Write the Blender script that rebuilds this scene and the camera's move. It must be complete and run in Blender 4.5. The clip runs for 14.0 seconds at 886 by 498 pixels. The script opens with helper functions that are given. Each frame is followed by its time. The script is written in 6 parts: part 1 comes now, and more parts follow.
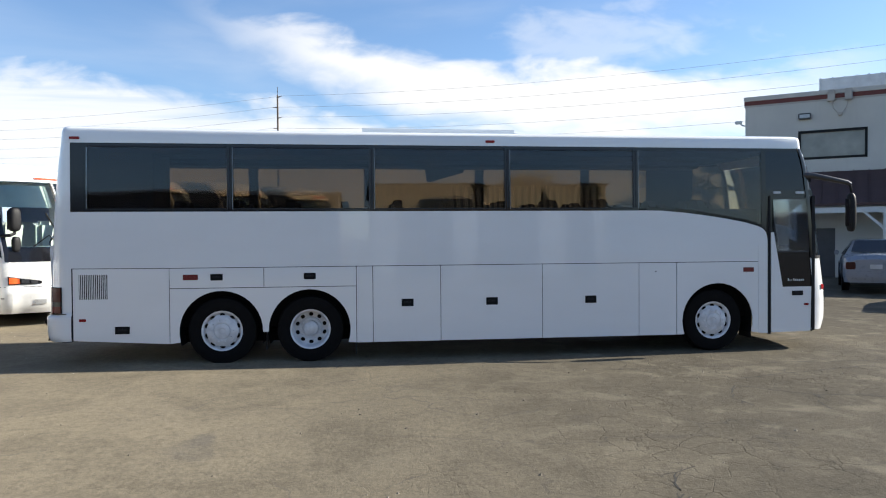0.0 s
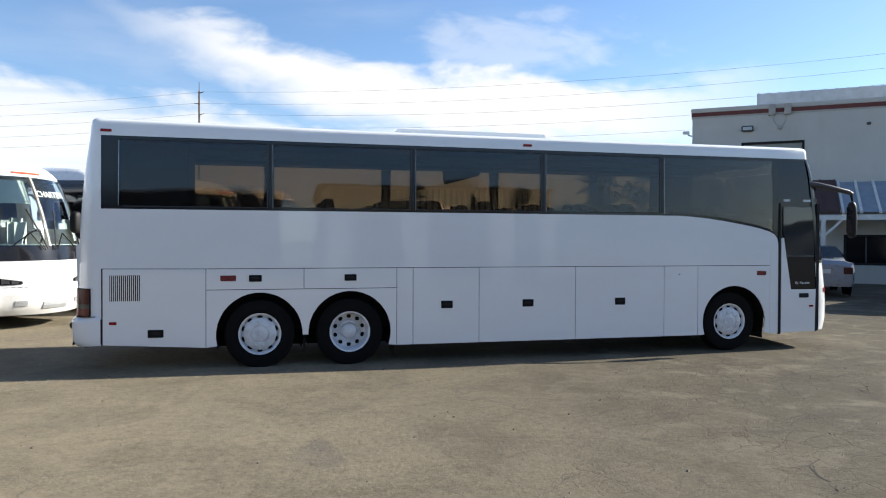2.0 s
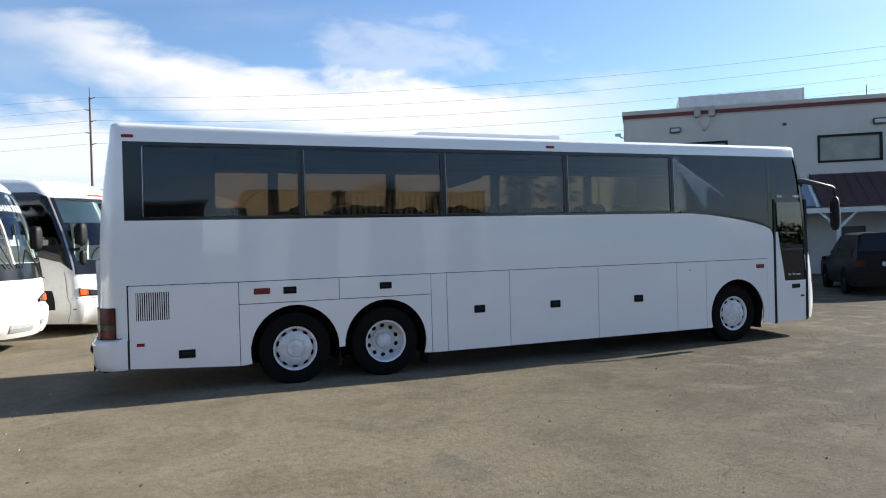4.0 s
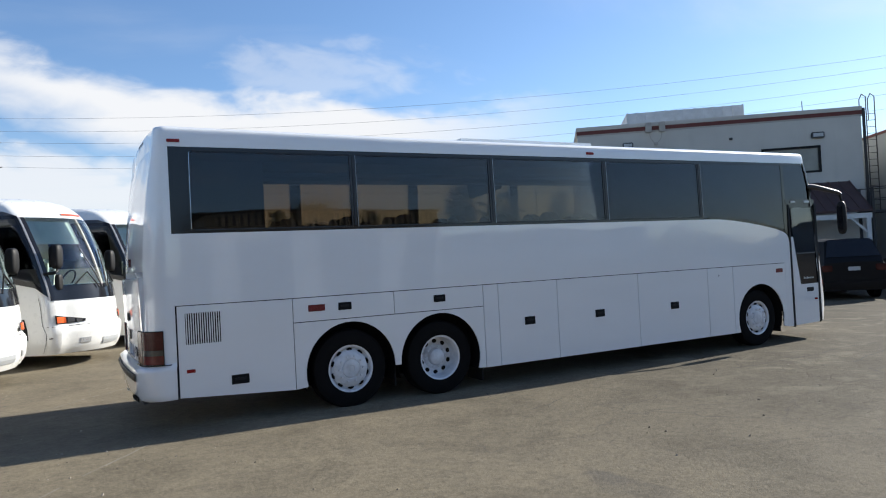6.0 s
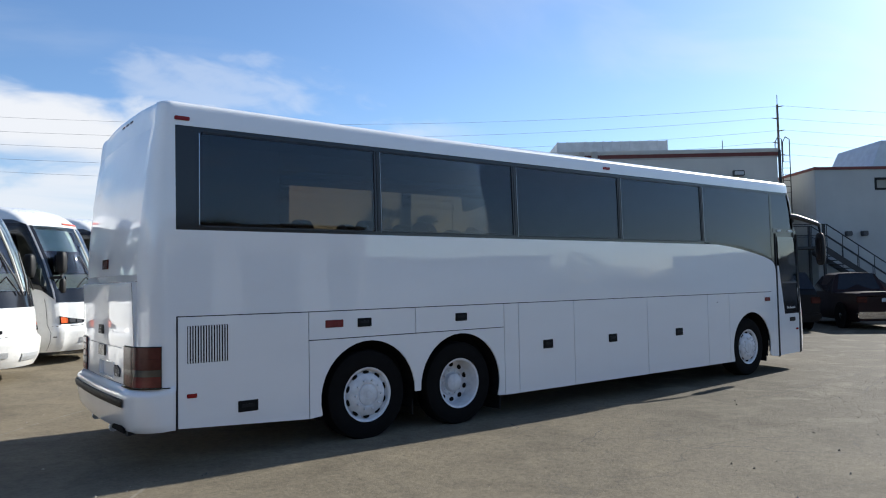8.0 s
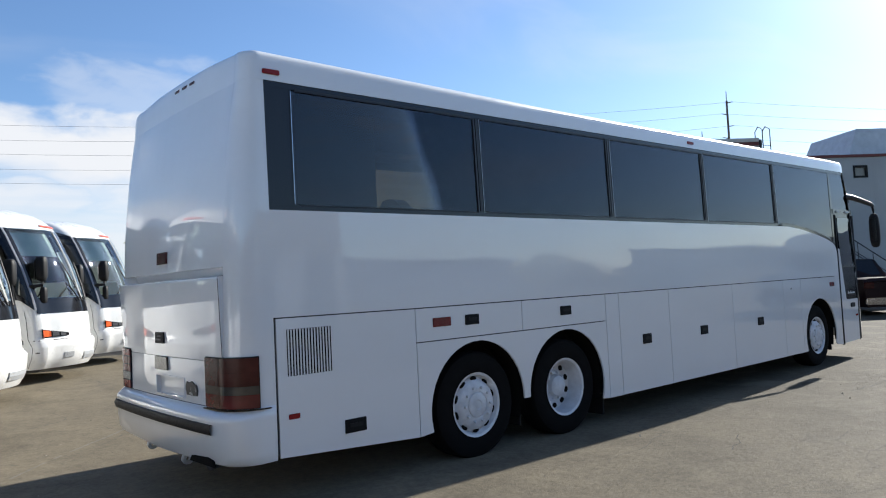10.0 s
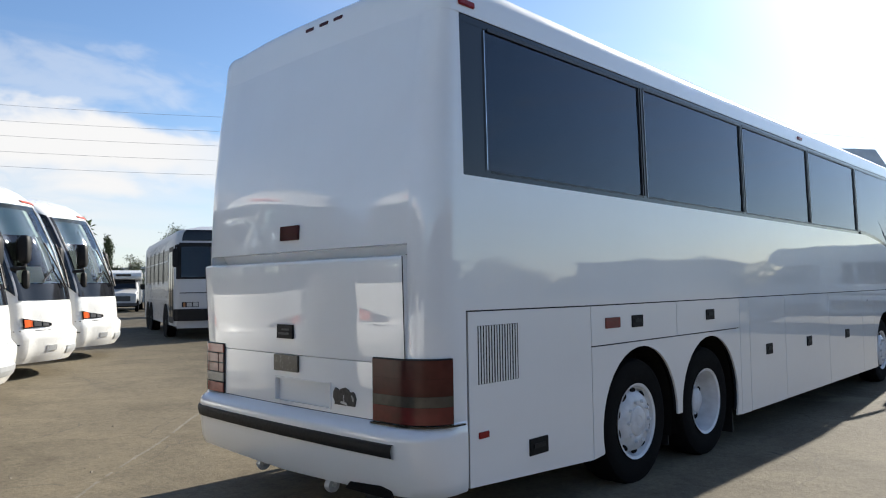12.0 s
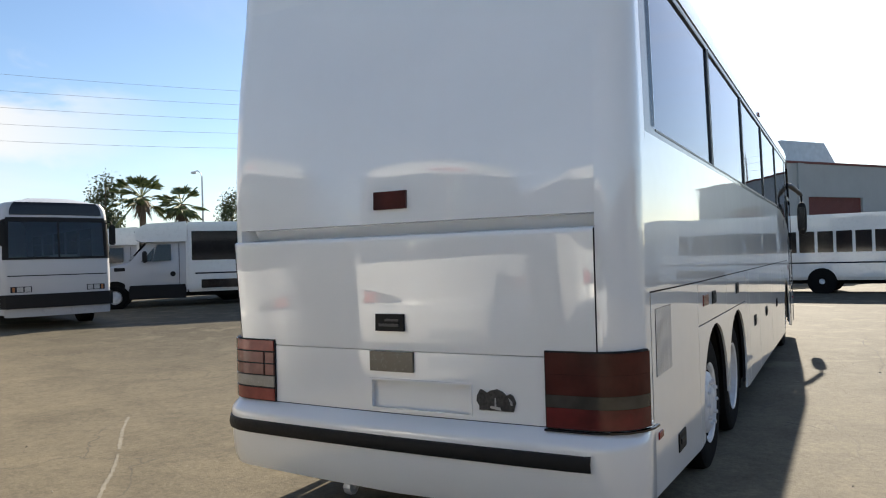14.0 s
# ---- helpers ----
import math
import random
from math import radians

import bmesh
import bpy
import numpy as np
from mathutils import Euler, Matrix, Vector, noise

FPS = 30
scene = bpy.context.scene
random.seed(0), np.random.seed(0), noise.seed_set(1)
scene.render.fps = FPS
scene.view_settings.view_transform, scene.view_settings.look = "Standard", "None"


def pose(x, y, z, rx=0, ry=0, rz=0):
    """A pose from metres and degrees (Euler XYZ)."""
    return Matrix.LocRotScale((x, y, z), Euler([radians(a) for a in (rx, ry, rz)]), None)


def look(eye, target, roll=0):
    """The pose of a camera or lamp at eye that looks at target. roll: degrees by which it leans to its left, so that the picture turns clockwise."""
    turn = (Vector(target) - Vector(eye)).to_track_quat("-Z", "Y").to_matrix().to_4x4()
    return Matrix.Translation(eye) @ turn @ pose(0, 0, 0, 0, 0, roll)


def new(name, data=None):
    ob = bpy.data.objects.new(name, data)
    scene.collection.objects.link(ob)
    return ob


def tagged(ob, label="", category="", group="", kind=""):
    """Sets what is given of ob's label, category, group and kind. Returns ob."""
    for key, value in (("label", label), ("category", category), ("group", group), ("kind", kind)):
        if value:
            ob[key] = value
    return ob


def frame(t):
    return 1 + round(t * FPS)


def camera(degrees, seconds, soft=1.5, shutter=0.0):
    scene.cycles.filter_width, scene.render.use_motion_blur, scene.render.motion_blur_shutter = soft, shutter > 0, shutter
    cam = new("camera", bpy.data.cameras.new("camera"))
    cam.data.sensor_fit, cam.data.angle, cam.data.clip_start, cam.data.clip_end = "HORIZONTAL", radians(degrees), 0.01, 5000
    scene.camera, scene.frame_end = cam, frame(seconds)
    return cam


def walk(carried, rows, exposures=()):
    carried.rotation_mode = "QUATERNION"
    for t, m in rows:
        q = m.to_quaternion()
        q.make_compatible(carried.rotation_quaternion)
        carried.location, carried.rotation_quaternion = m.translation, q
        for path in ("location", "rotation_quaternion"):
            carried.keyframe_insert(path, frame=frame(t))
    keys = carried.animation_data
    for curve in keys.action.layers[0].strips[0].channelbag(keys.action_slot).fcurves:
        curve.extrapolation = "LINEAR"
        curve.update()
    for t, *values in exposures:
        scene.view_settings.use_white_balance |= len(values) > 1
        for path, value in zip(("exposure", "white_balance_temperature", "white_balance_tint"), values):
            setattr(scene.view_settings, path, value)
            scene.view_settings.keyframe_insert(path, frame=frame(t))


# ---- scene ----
cam = camera(63.2, 14.0, 1.1)
PATH = [
    (0, (-0.04, -0.108, 1.969), (0.205, 1.877, 1.934), -0.4),
    (0.5, (-0.501, -0.096, 1.933), (-0.239, 1.887, 1.909), -0.1),
    (1, (-1.01, 0.04, 1.957), (-0.631, 2.004, 1.916), -0.2),
    (1.5, (-1.511, 0.132, 1.955), (-1.107, 2.091, 1.949), -1.6),
    (2, (-2.004, 0.244, 1.961), (-1.526, 2.186, 1.933), 0.2),
    (2.5, (-2.478, 0.417, 1.986), (-1.929, 2.339, 1.935), -1.0),
    (3, (-2.987, 0.514, 1.982), (-2.381, 2.419, 1.941), -0.3),
    (3.2, (-3.167, 0.619, 2.01), (-2.537, 2.517, 1.977), -0.8),
    (5.3, (-5.045, 1.779, 1.907), (-4.152, 3.568, 1.898), -1.6),
    (5.5, (-5.171, 1.917, 1.91), (-4.268, 3.701, 1.901), -2.1),
    (6, (-5.512, 2.328, 1.893), (-4.562, 4.088, 1.925), -3.0),
    (6.5, (-5.805, 2.656, 1.831), (-4.774, 4.369, 1.84), -2.5),
    (7, (-6.008, 3.129, 1.826), (-4.904, 4.796, 1.841), -3.1),
    (7.5, (-6.247, 3.57, 1.818), (-5.088, 5.199, 1.877), -1.1),
    (8, (-6.412, 4.12, 1.807), (-5.216, 5.721, 1.899), -1.1),
    (10.3, (-7.045, 6.518, 1.713), (-5.73, 8.022, 1.808), -2.8),
    (10.5, (-7.098, 6.742, 1.704), (-5.791, 8.253, 1.807), -2.3),
    (11, (-7.334, 7.26, 1.686), (-5.992, 8.739, 1.806), -1.4),
    (11.5, (-7.455, 7.765, 1.692), (-6.067, 9.201, 1.792), -1.7),
    (12, (-7.619, 8.338, 1.68), (-6.18, 9.723, 1.781), -0.8),
    (12.5, (-7.737, 8.84, 1.692), (-6.213, 10.134, 1.71), -0.6),
    (13, (-7.879, 9.407, 1.716), (-6.275, 10.601, 1.762), 0.1),
    (13.5, (-8.056, 9.895, 1.723), (-6.385, 10.994, 1.746), 0.3),
    (14, (-8.146, 10.457, 1.731), (-6.398, 11.428, 1.755), -1.6),
]
walk(cam, [(t, look(eye, target, roll)) for t, eye, target, roll in PATH], exposures=((0.0, 1.3, 6250, 10), (3.0, 1.3, 6240), (6.0, 1.06, 6080), (8.0, 1.02, 5950), (11.0, 1.03, 6080), (12.5, 1.12, 6450), (14.0, 1.22, 6800)))

# ---- world and sun ----
SUN_AZ, SUN_EL = radians(4.5), radians(27.8)
world = bpy.data.worlds.new("sky_world")
scene.world = world
world.use_nodes = True
wt = world.node_tree
wt.nodes.clear()


def wn(kind):
    return wt.nodes.new(kind)


def wmath(op, a, b=None, c=None):
    n = wn("ShaderNodeMath")
    n.operation = op
    for i, v in enumerate((a, b, c)):
        if v is None:
            continue
        if isinstance(v, (int, float)):
            n.inputs[i].default_value = v
        else:
            wt.links.new(v, n.inputs[i])
    return n.outputs[0]


def wrange(v, a, b, lo=0.0, hi=1.0):
    n = wn("ShaderNodeMapRange")
    n.interpolation_type = "SMOOTHSTEP"
    wt.links.new(v, n.inputs[0])
    for i, x in enumerate((a, b, lo, hi)):
        n.inputs[i + 1].default_value = x
    return n.outputs[0]


def wdot(v, d):
    n = wn("ShaderNodeVectorMath")
    n.operation = "DOT_PRODUCT"
    wt.links.new(v, n.inputs[0])
    n.inputs[1].default_value = d
    return n.outputs["Value"]


def wnoise(u, w, su, sw, detail=6, seed=0.0, dist=0.0):
    comb = wn("ShaderNodeCombineXYZ")
    wt.links.new(wmath("MULTIPLY", u, su), comb.inputs[0])
    wt.links.new(wmath("MULTIPLY", w, sw), comb.inputs[1])
    comb.inputs[2].default_value = seed
    n = wn("ShaderNodeTexNoise")
    n.inputs["Scale"].default_value = 1.0
    n.inputs["Detail"].default_value = detail
    n.inputs["Distortion"].default_value = dist
    wt.links.new(comb.outputs[0], n.inputs["Vector"])
    return n.outputs["Fac"]


sky = wn("ShaderNodeTexSky")
sky.sky_type = "NISHITA"
sky.sun_disc = False
sky.sun_elevation = SUN_EL
sky.sun_rotation = radians(90) - SUN_AZ
sky.air_density, sky.dust_density, sky.ozone_density = 1.0, 0.4, 3.0
ray = wn("ShaderNodeTexCoord").outputs["Generated"]
FW = radians(83)
ahead = wmath("MAXIMUM", wdot(ray, (math.cos(FW), math.sin(FW), 0)), 0.06)
cu = wmath("DIVIDE", wdot(ray, (math.sin(FW), -math.cos(FW), 0)), ahead)
up = wdot(ray, (0, 0, 1))
cw = wmath("DIVIDE", up, ahead)
front = wrange(wdot(ray, (math.cos(FW), math.sin(FW), 0)), 0.05, 0.3)
# the long streak of cloud that slopes down to the east
line = wmath("ADD", wmath("ADD", wmath("MULTIPLY", cu, -0.19), 0.226), wmath("MULTIPLY", wmath("MULTIPLY", cu, cu), 0.3))
rag = wmath("SUBTRACT", wnoise(cu, cw, 5.0, 11.0, 9, 1.7, 0.6), 0.5)
fine = wmath("SUBTRACT", wnoise(cu, cw, 16.0, 34.0, 8, 4.2, 0.4), 0.5)
gap = wmath("ADD", wmath("SUBTRACT", cw, line), wmath("ADD", wmath("MULTIPLY", rag, 0.11), wmath("MULTIPLY", fine, 0.05)))
thick = wrange(cu, -0.45, 0.25, 0.008, 0.03)
topedge = wrange(wmath("SUBTRACT", gap, thick), -0.022, 0.018, 1.0, 0.0)
low = wrange(cu, -0.2, 0.3, -0.028, -0.06)
lowedge = wrange(wmath("SUBTRACT", gap, low), -0.05, 0.02, 0.0, 1.0)
ends = wmath("MULTIPLY", wrange(cu, -0.4, -0.1), wrange(cu, 0.28, 0.72, 1.0, 0.0))
streak = wmath("MULTIPLY", wmath("MULTIPLY", topedge, lowedge), ends)
# the low layer towards the horizon
gap2 = wmath("ADD", wmath("SUBTRACT", cw, wrange(cu, -0.7, 0.0, 0.245, 0.16)), wmath("ADD", wmath("MULTIPLY", rag, 0.13), wmath("MULTIPLY", fine, 0.06)))
lowtop = wmath("MULTIPLY", wrange(gap2, -0.03, 0.012, 0.85, 0.0), wrange(cu, 0.1, 0.6, 1.0, 0.2))
bars = wrange(wnoise(cu, cw, 2.6, 26.0, 7, 8.1, 0.5), 0.28, 0.55, 0.55, 1.0)
layer = wmath("MULTIPLY", lowtop, bars)
# a soft puff above the streak and thin veil elsewhere
pu = wmath("ADD", wmath("POWER", wmath("DIVIDE", wmath("SUBTRACT", cu, 0.24), 0.17), 2), wmath("POWER", wmath("DIVIDE", wmath("SUBTRACT", cw, 0.275), 0.045), 2))
puff = wmath("MULTIPLY", wrange(wmath("ADD", pu, wmath("MULTIPLY", wmath("ADD", rag, fine), 3.0)), 0.0, 1.5, 0.34, 0.0), front)
veil = wmath("MULTIPLY", wrange(wnoise(cu, cw, 1.2, 5.0, 7, 3.3, 0.8), 0.48, 0.8), 0.25)
cloud = wmath("MAXIMUM", wmath("MAXIMUM", wmath("MULTIPLY", streak, front), wmath("MULTIPLY", layer, front)), wmath("MAXIMUM", puff, veil))
# unseen broken cloud over the rest of the sky, added to brighten the coach's near side
rx, ry = wdot(ray, (1, 0, 0)), wdot(ray, (0, 1, 0))
lift = wmath("ADD", wmath("MAXIMUM", up, 0.0), 0.12)
rest = wrange(wnoise(wmath("DIVIDE", rx, lift), wmath("DIVIDE", ry, lift), 0.9, 0.6, 7, 2.9, 0.5), 0.46, 0.74, 0.0, 0.26)
behind = wrange(wdot(ray, (math.cos(FW), math.sin(FW), 0)), -0.25, 0.02, 1.0, 0.0)
cloud = wmath("MAXIMUM", cloud, wmath("MULTIPLY", rest, behind))
cloud = wmath("MULTIPLY", cloud, wrange(up, 0.0, 0.05, 0.5, 1.0))
mixer = wn("ShaderNodeMix")
mixer.data_type = "RGBA"
wt.links.new(cloud, mixer.inputs[0])
clear = wn("ShaderNodeMix")
clear.data_type, clear.blend_type = "RGBA", "MULTIPLY"
clear.inputs[0].default_value = 1.0
clear.inputs[7].default_value = (0.95, 1.0, 1.06, 1)
wt.links.new(sky.outputs[0], clear.inputs[6])
wt.links.new(clear.outputs[2], mixer.inputs[6])
mixer.inputs[7].default_value = (6.5, 6.35, 6.15, 1)
# bright haze round the sun
aim = wmath("MAXIMUM", wdot(ray, (math.cos(SUN_EL) * math.cos(SUN_AZ), math.cos(SUN_EL) * math.sin(SUN_AZ), math.sin(SUN_EL))), 0.0)
halo = wmath("ADD", wmath("MULTIPLY", wmath("POWER", aim, 11.0), 0.07), wmath("MULTIPLY", wmath("POWER", aim, 55.0), 1.0))
haze = wn("ShaderNodeMix")
haze.data_type, haze.blend_type = "RGBA", "ADD"
haze.inputs[7].default_value = (7.6, 8.1, 8.6, 1)
wt.links.new(halo, haze.inputs[0])
wt.links.new(mixer.outputs[2], haze.inputs[6])
bg = wn("ShaderNodeBackground")
bg.inputs["Strength"].default_value = 0.07
wt.links.new(haze.outputs[2], bg.inputs["Color"])
out = wn("ShaderNodeOutputWorld")
wt.links.new(bg.outputs[0], out.inputs["Surface"])

sun = new("sun", bpy.data.lights.new("sun", "SUN"))
sun.data.energy, sun.data.angle, sun.data.color = 5.0, radians(0.55), (1.0, 0.92, 0.78)
sun.matrix_world = look((0, 0, 30), (-math.cos(SUN_EL) * math.cos(SUN_AZ), -math.cos(SUN_EL) * math.sin(SUN_AZ), 30 - math.sin(SUN_EL)))

# ---- materials ----
def material(name):
    m = bpy.data.materials.new(name)
    m.use_nodes = True
    nt = m.node_tree
    return m, nt, nt.nodes["Principled BSDF"]


def noise_node(nt, scale, detail=5, rough=0.55, coord="Object", stretch=None, dist=0.0):
    tc = nt.nodes.new("ShaderNodeTexCoord")
    n = nt.nodes.new("ShaderNodeTexNoise")
    n.inputs["Scale"].default_value, n.inputs["Detail"].default_value = scale, detail
    n.inputs["Roughness"].default_value, n.inputs["Distortion"].default_value = rough, dist
    if stretch:
        mp = nt.nodes.new("ShaderNodeMapping")
        mp.inputs["Scale"].default_value = stretch
        nt.links.new(tc.outputs[coord], mp.inputs[0])
        nt.links.new(mp.outputs[0], n.inputs["Vector"])
    else:
        nt.links.new(tc.outputs[coord], n.inputs["Vector"])
    return n.outputs["Fac"]


def ramp(nt, fac, stops):
    r = nt.nodes.new("ShaderNodeValToRGB")
    el = r.color_ramp.elements
    while len(el) < len(stops):
        el.new(0.5)
    for e, (p, c) in zip(el, stops):
        e.position, e.color = p, (*c, 1) if len(c) == 3 else c
    nt.links.new(fac, r.inputs[0])
    return r.outputs["Color"]


def mixc(nt, fac, a, b, mode="MIX"):
    n = nt.nodes.new("ShaderNodeMix")
    n.data_type, n.blend_type = "RGBA", mode
    for sock, v in ((n.inputs[0], fac), (n.inputs[6], a), (n.inputs[7], b)):
        if isinstance(v, (int, float)):
            sock.default_value = v
        elif isinstance(v, tuple):
            sock.default_value = (*v, 1)
        else:
            nt.links.new(v, sock)
    return n.outputs[2]


def bump(nt, bsdf, height, strength, dist=0.01):
    b = nt.nodes.new("ShaderNodeBump")
    b.inputs["Strength"].default_value, b.inputs["Distance"].default_value = strength, dist
    nt.links.new(height, b.inputs["Height"])
    nt.links.new(b.outputs[0], bsdf.inputs["Normal"])


def plain(name, color, rough=0.5, metal=0.0, vary=0.12, scale=3.0, coat=0.0, grain=0.0):
    """A surface with faint blotches and grain of its own."""
    m, nt, b = material(name)
    big = noise_node(nt, scale, 4)
    dark = tuple(c * (1 - vary) for c in color)
    lite = tuple(min(1, c * (1 + vary * 0.6)) for c in color)
    nt.links.new(ramp(nt, big, [(0.3, dark), (0.7, lite)]), b.inputs["Base Color"])
    small = noise_node(nt, scale * 14, 3)
    nt.links.new(ramp(nt, small, [(0.3, (rough * 0.85,) * 3), (0.7, (min(1, rough * 1.15),) * 3)]), b.inputs["Roughness"])
    b.inputs["Metallic"].default_value = metal
    b.inputs["Coat Weight"].default_value = coat
    b.inputs["Coat Roughness"].default_value = 0.06
    if grain:
        bump(nt, b, noise_node(nt, scale * 30, 4), grain)
    return m


def paint_material(name, color, wave=0.012, rough=0.35, coat=1.0):
    """Coach paint: clear coat over slightly wavy sheet with road film."""
    m, nt, b = material(name)
    film = noise_node(nt, 0.7, 6, 0.6, stretch=(0.5, 1, 1.6))
    streaks = noise_node(nt, 3.0, 5, 0.6, stretch=(3.0, 3.0, 0.25))
    base = ramp(nt, film, [(0.3, tuple(c * 0.93 for c in color)), (0.75, color)])
    base = mixc(nt, ramp(nt, streaks, [(0.5, (0, 0, 0)), (0.9, (0.03, 0.03, 0.03))]), base, (0.5, 0.47, 0.42))
    nt.links.new(base, b.inputs["Base Color"])
    nt.links.new(ramp(nt, noise_node(nt, 9, 4), [(0.3, (rough * 0.8,) * 3), (0.7, (rough * 1.2,) * 3)]), b.inputs["Roughness"])
    b.inputs["Coat Weight"].default_value, b.inputs["Coat Roughness"].default_value = coat, 0.025
    b.inputs["Coat IOR"].default_value = 1.75
    h = noise_node(nt, 0.9, 2, 0.4)
    bn = nt.nodes.new("ShaderNodeBump")
    bn.inputs["Strength"].default_value, bn.inputs["Distance"].default_value = wave, 0.5
    nt.links.new(h, bn.inputs["Height"])
    nt.links.new(bn.outputs[0], b.inputs["Normal"])
    nt.links.new(bn.outputs[0], b.inputs["Coat Normal"])
    return m


def glass_material(name, tint, ior=1.5, wave=0.0):
    """Tinted pane: what shines through is tinted, the rest is mirrored by Fresnel."""
    m = bpy.data.materials.new(name)
    m.use_nodes = True
    nt = m.node_tree
    nt.nodes.clear()
    tr = nt.nodes.new("ShaderNodeBsdfTransparent")
    tr.inputs[0].default_value = (*tint, 1)
    gl = nt.nodes.new("ShaderNodeBsdfGlossy")
    gl.inputs["Color"].default_value, gl.inputs["Roughness"].default_value = (0.84, 0.89, 1, 1), 0.015
    fr = nt.nodes.new("ShaderNodeFresnel")
    fr.inputs["IOR"].default_value = ior
    mx = nt.nodes.new("ShaderNodeMixShader")
    o = nt.nodes.new("ShaderNodeOutputMaterial")
    if wave:
        tc = nt.nodes.new("ShaderNodeTexCoord")
        n = nt.nodes.new("ShaderNodeTexNoise")
        n.inputs["Scale"].default_value, n.inputs["Detail"].default_value = 0.8, 1.0
        nt.links.new(tc.outputs["Object"], n.inputs["Vector"])
        bn = nt.nodes.new("ShaderNodeBump")
        bn.inputs["Strength"].default_value, bn.inputs["Distance"].default_value = wave, 0.5
        nt.links.new(n.outputs["Fac"], bn.inputs["Height"])
        nt.links.new(bn.outputs[0], gl.inputs["Normal"])
    nt.links.new(fr.outputs[0], mx.inputs[0])
    nt.links.new(tr.outputs[0], mx.inputs[1])
    nt.links.new(gl.outputs[0], mx.inputs[2])
    nt.links.new(mx.outputs[0], o.inputs["Surface"])
    return m


def asphalt_material():
    m, nt, b = material("old_asphalt")
    big = noise_node(nt, 0.09, 6, 0.6, dist=0.6)
    mid = noise_node(nt, 0.8, 7, 0.62, dist=0.8)
    grit = noise_node(nt, 26, 5, 0.7)
    tone = ramp(nt, big, [(0.3, (0.144, 0.123, 0.088)), (0.55, (0.178, 0.152, 0.109)), (0.8, (0.156, 0.132, 0.094))])
    tone = mixc(nt, 0.6, tone, ramp(nt, mid, [(0.28, (0.30, 0.30, 0.30)), (0.5, (0.5, 0.5, 0.5)), (0.75, (0.66, 0.65, 0.62))]), "OVERLAY")
    tone = mixc(nt, 0.2, tone, ramp(nt, grit, [(0.34, (0.12, 0.12, 0.12)), (0.5, (0.48, 0.48, 0.48)), (0.68, (0.85, 0.85, 0.84))]), "OVERLAY")
    pit = noise_node(nt, 9, 6, 0.75)
    tone = mixc(nt, 0.22, tone, ramp(nt, pit, [(0.36, (0.15, 0.15, 0.15)), (0.5, (0.5, 0.5, 0.5)), (0.66, (0.8, 0.79, 0.77))]), "OVERLAY")
    oil = noise_node(nt, 0.45, 4, 0.5, dist=1.2)
    tone = mixc(nt, ramp(nt, oil, [(0.66, (0, 0, 0)), (0.78, (0.5, 0.5, 0.5))]), tone, (0.085, 0.08, 0.075))
    tc = nt.nodes.new("ShaderNodeTexCoord")
    warp = nt.nodes.new("ShaderNodeTexNoise")
    warp.inputs["Scale"].default_value, warp.inputs["Detail"].default_value = 1.6, 11
    nt.links.new(tc.outputs["Object"], warp.inputs["Vector"])
    add = nt.nodes.new("ShaderNodeMixRGB")
    add.blend_type, add.inputs[0].default_value = "ADD", 0.55
    nt.links.new(tc.outputs["Object"], add.inputs[1])
    nt.links.new(warp.outputs["Color"], add.inputs[2])
    vo = nt.nodes.new("ShaderNodeTexVoronoi")
    vo.feature = "DISTANCE_TO_EDGE"
    vo.inputs["Scale"].default_value = 0.55
    nt.links.new(add.outputs[0], vo.inputs["Vector"])
    crack = ramp(nt, vo.outputs["Distance"], [(0.0, (0.8, 0.8, 0.8)), (0.007, (0, 0, 0))])
    some = ramp(nt, noise_node(nt, 0.16, 3), [(0.44, (0, 0, 0)), (0.56, (1, 1, 1))])
    crackm = mixc(nt, 1.0, crack, some, "MULTIPLY")
    tone = mixc(nt, crackm, tone, (0.1, 0.09, 0.075))
    # fine alligator cracking where the yard is most worn
    vo2 = nt.nodes.new("ShaderNodeTexVoronoi")
    vo2.feature = "DISTANCE_TO_EDGE"
    vo2.inputs["Scale"].default_value = 2.6
    nt.links.new(add.outputs[0], vo2.inputs["Vector"])
    fine = ramp(nt, vo2.outputs["Distance"], [(0.0, (1, 1, 1)), (0.03, (0, 0, 0))])
    sep = nt.nodes.new("ShaderNodeSeparateXYZ")
    nt.links.new(tc.outputs["Object"], sep.inputs[0])
    east = nt.nodes.new("ShaderNodeMapRange")
    east.inputs[1].default_value, east.inputs[2].default_value = -2.0, 4.0
    nt.links.new(sep.outputs[0], east.inputs[0])
    worn = mixc(nt, 1.0, ramp(nt, noise_node(nt, 0.5, 4), [(0.4, (0, 0, 0)), (0.6, (1, 1, 1))]), east.outputs[0], "MULTIPLY")
    fine = mixc(nt, 1.0, fine, worn, "MULTIPLY")
    # worn stretch: tone darkened eastwards to offset sunward brightness, with pale dusty blotches
    tone = mixc(nt, mixc(nt, 1.0, east.outputs[0], (0.75, 0.75, 0.75), "MULTIPLY"), tone, mixc(nt, 1.0, tone, (0.5, 0.51, 0.53), "MULTIPLY"))
    dust = ramp(nt, noise_node(nt, 1.3, 6, 0.65, dist=0.5), [(0.52, (0, 0, 0)), (0.66, (0.7, 0.7, 0.7))])
    tone = mixc(nt, mixc(nt, 1.0, dust, east.outputs[0], "MULTIPLY"), tone, (0.19, 0.165, 0.12))
    tone = mixc(nt, mixc(nt, 1.0, fine, (0.55, 0.55, 0.55), "MULTIPLY"), tone, (0.06, 0.05, 0.035))
    nt.links.new(tone, b.inputs["Base Color"])
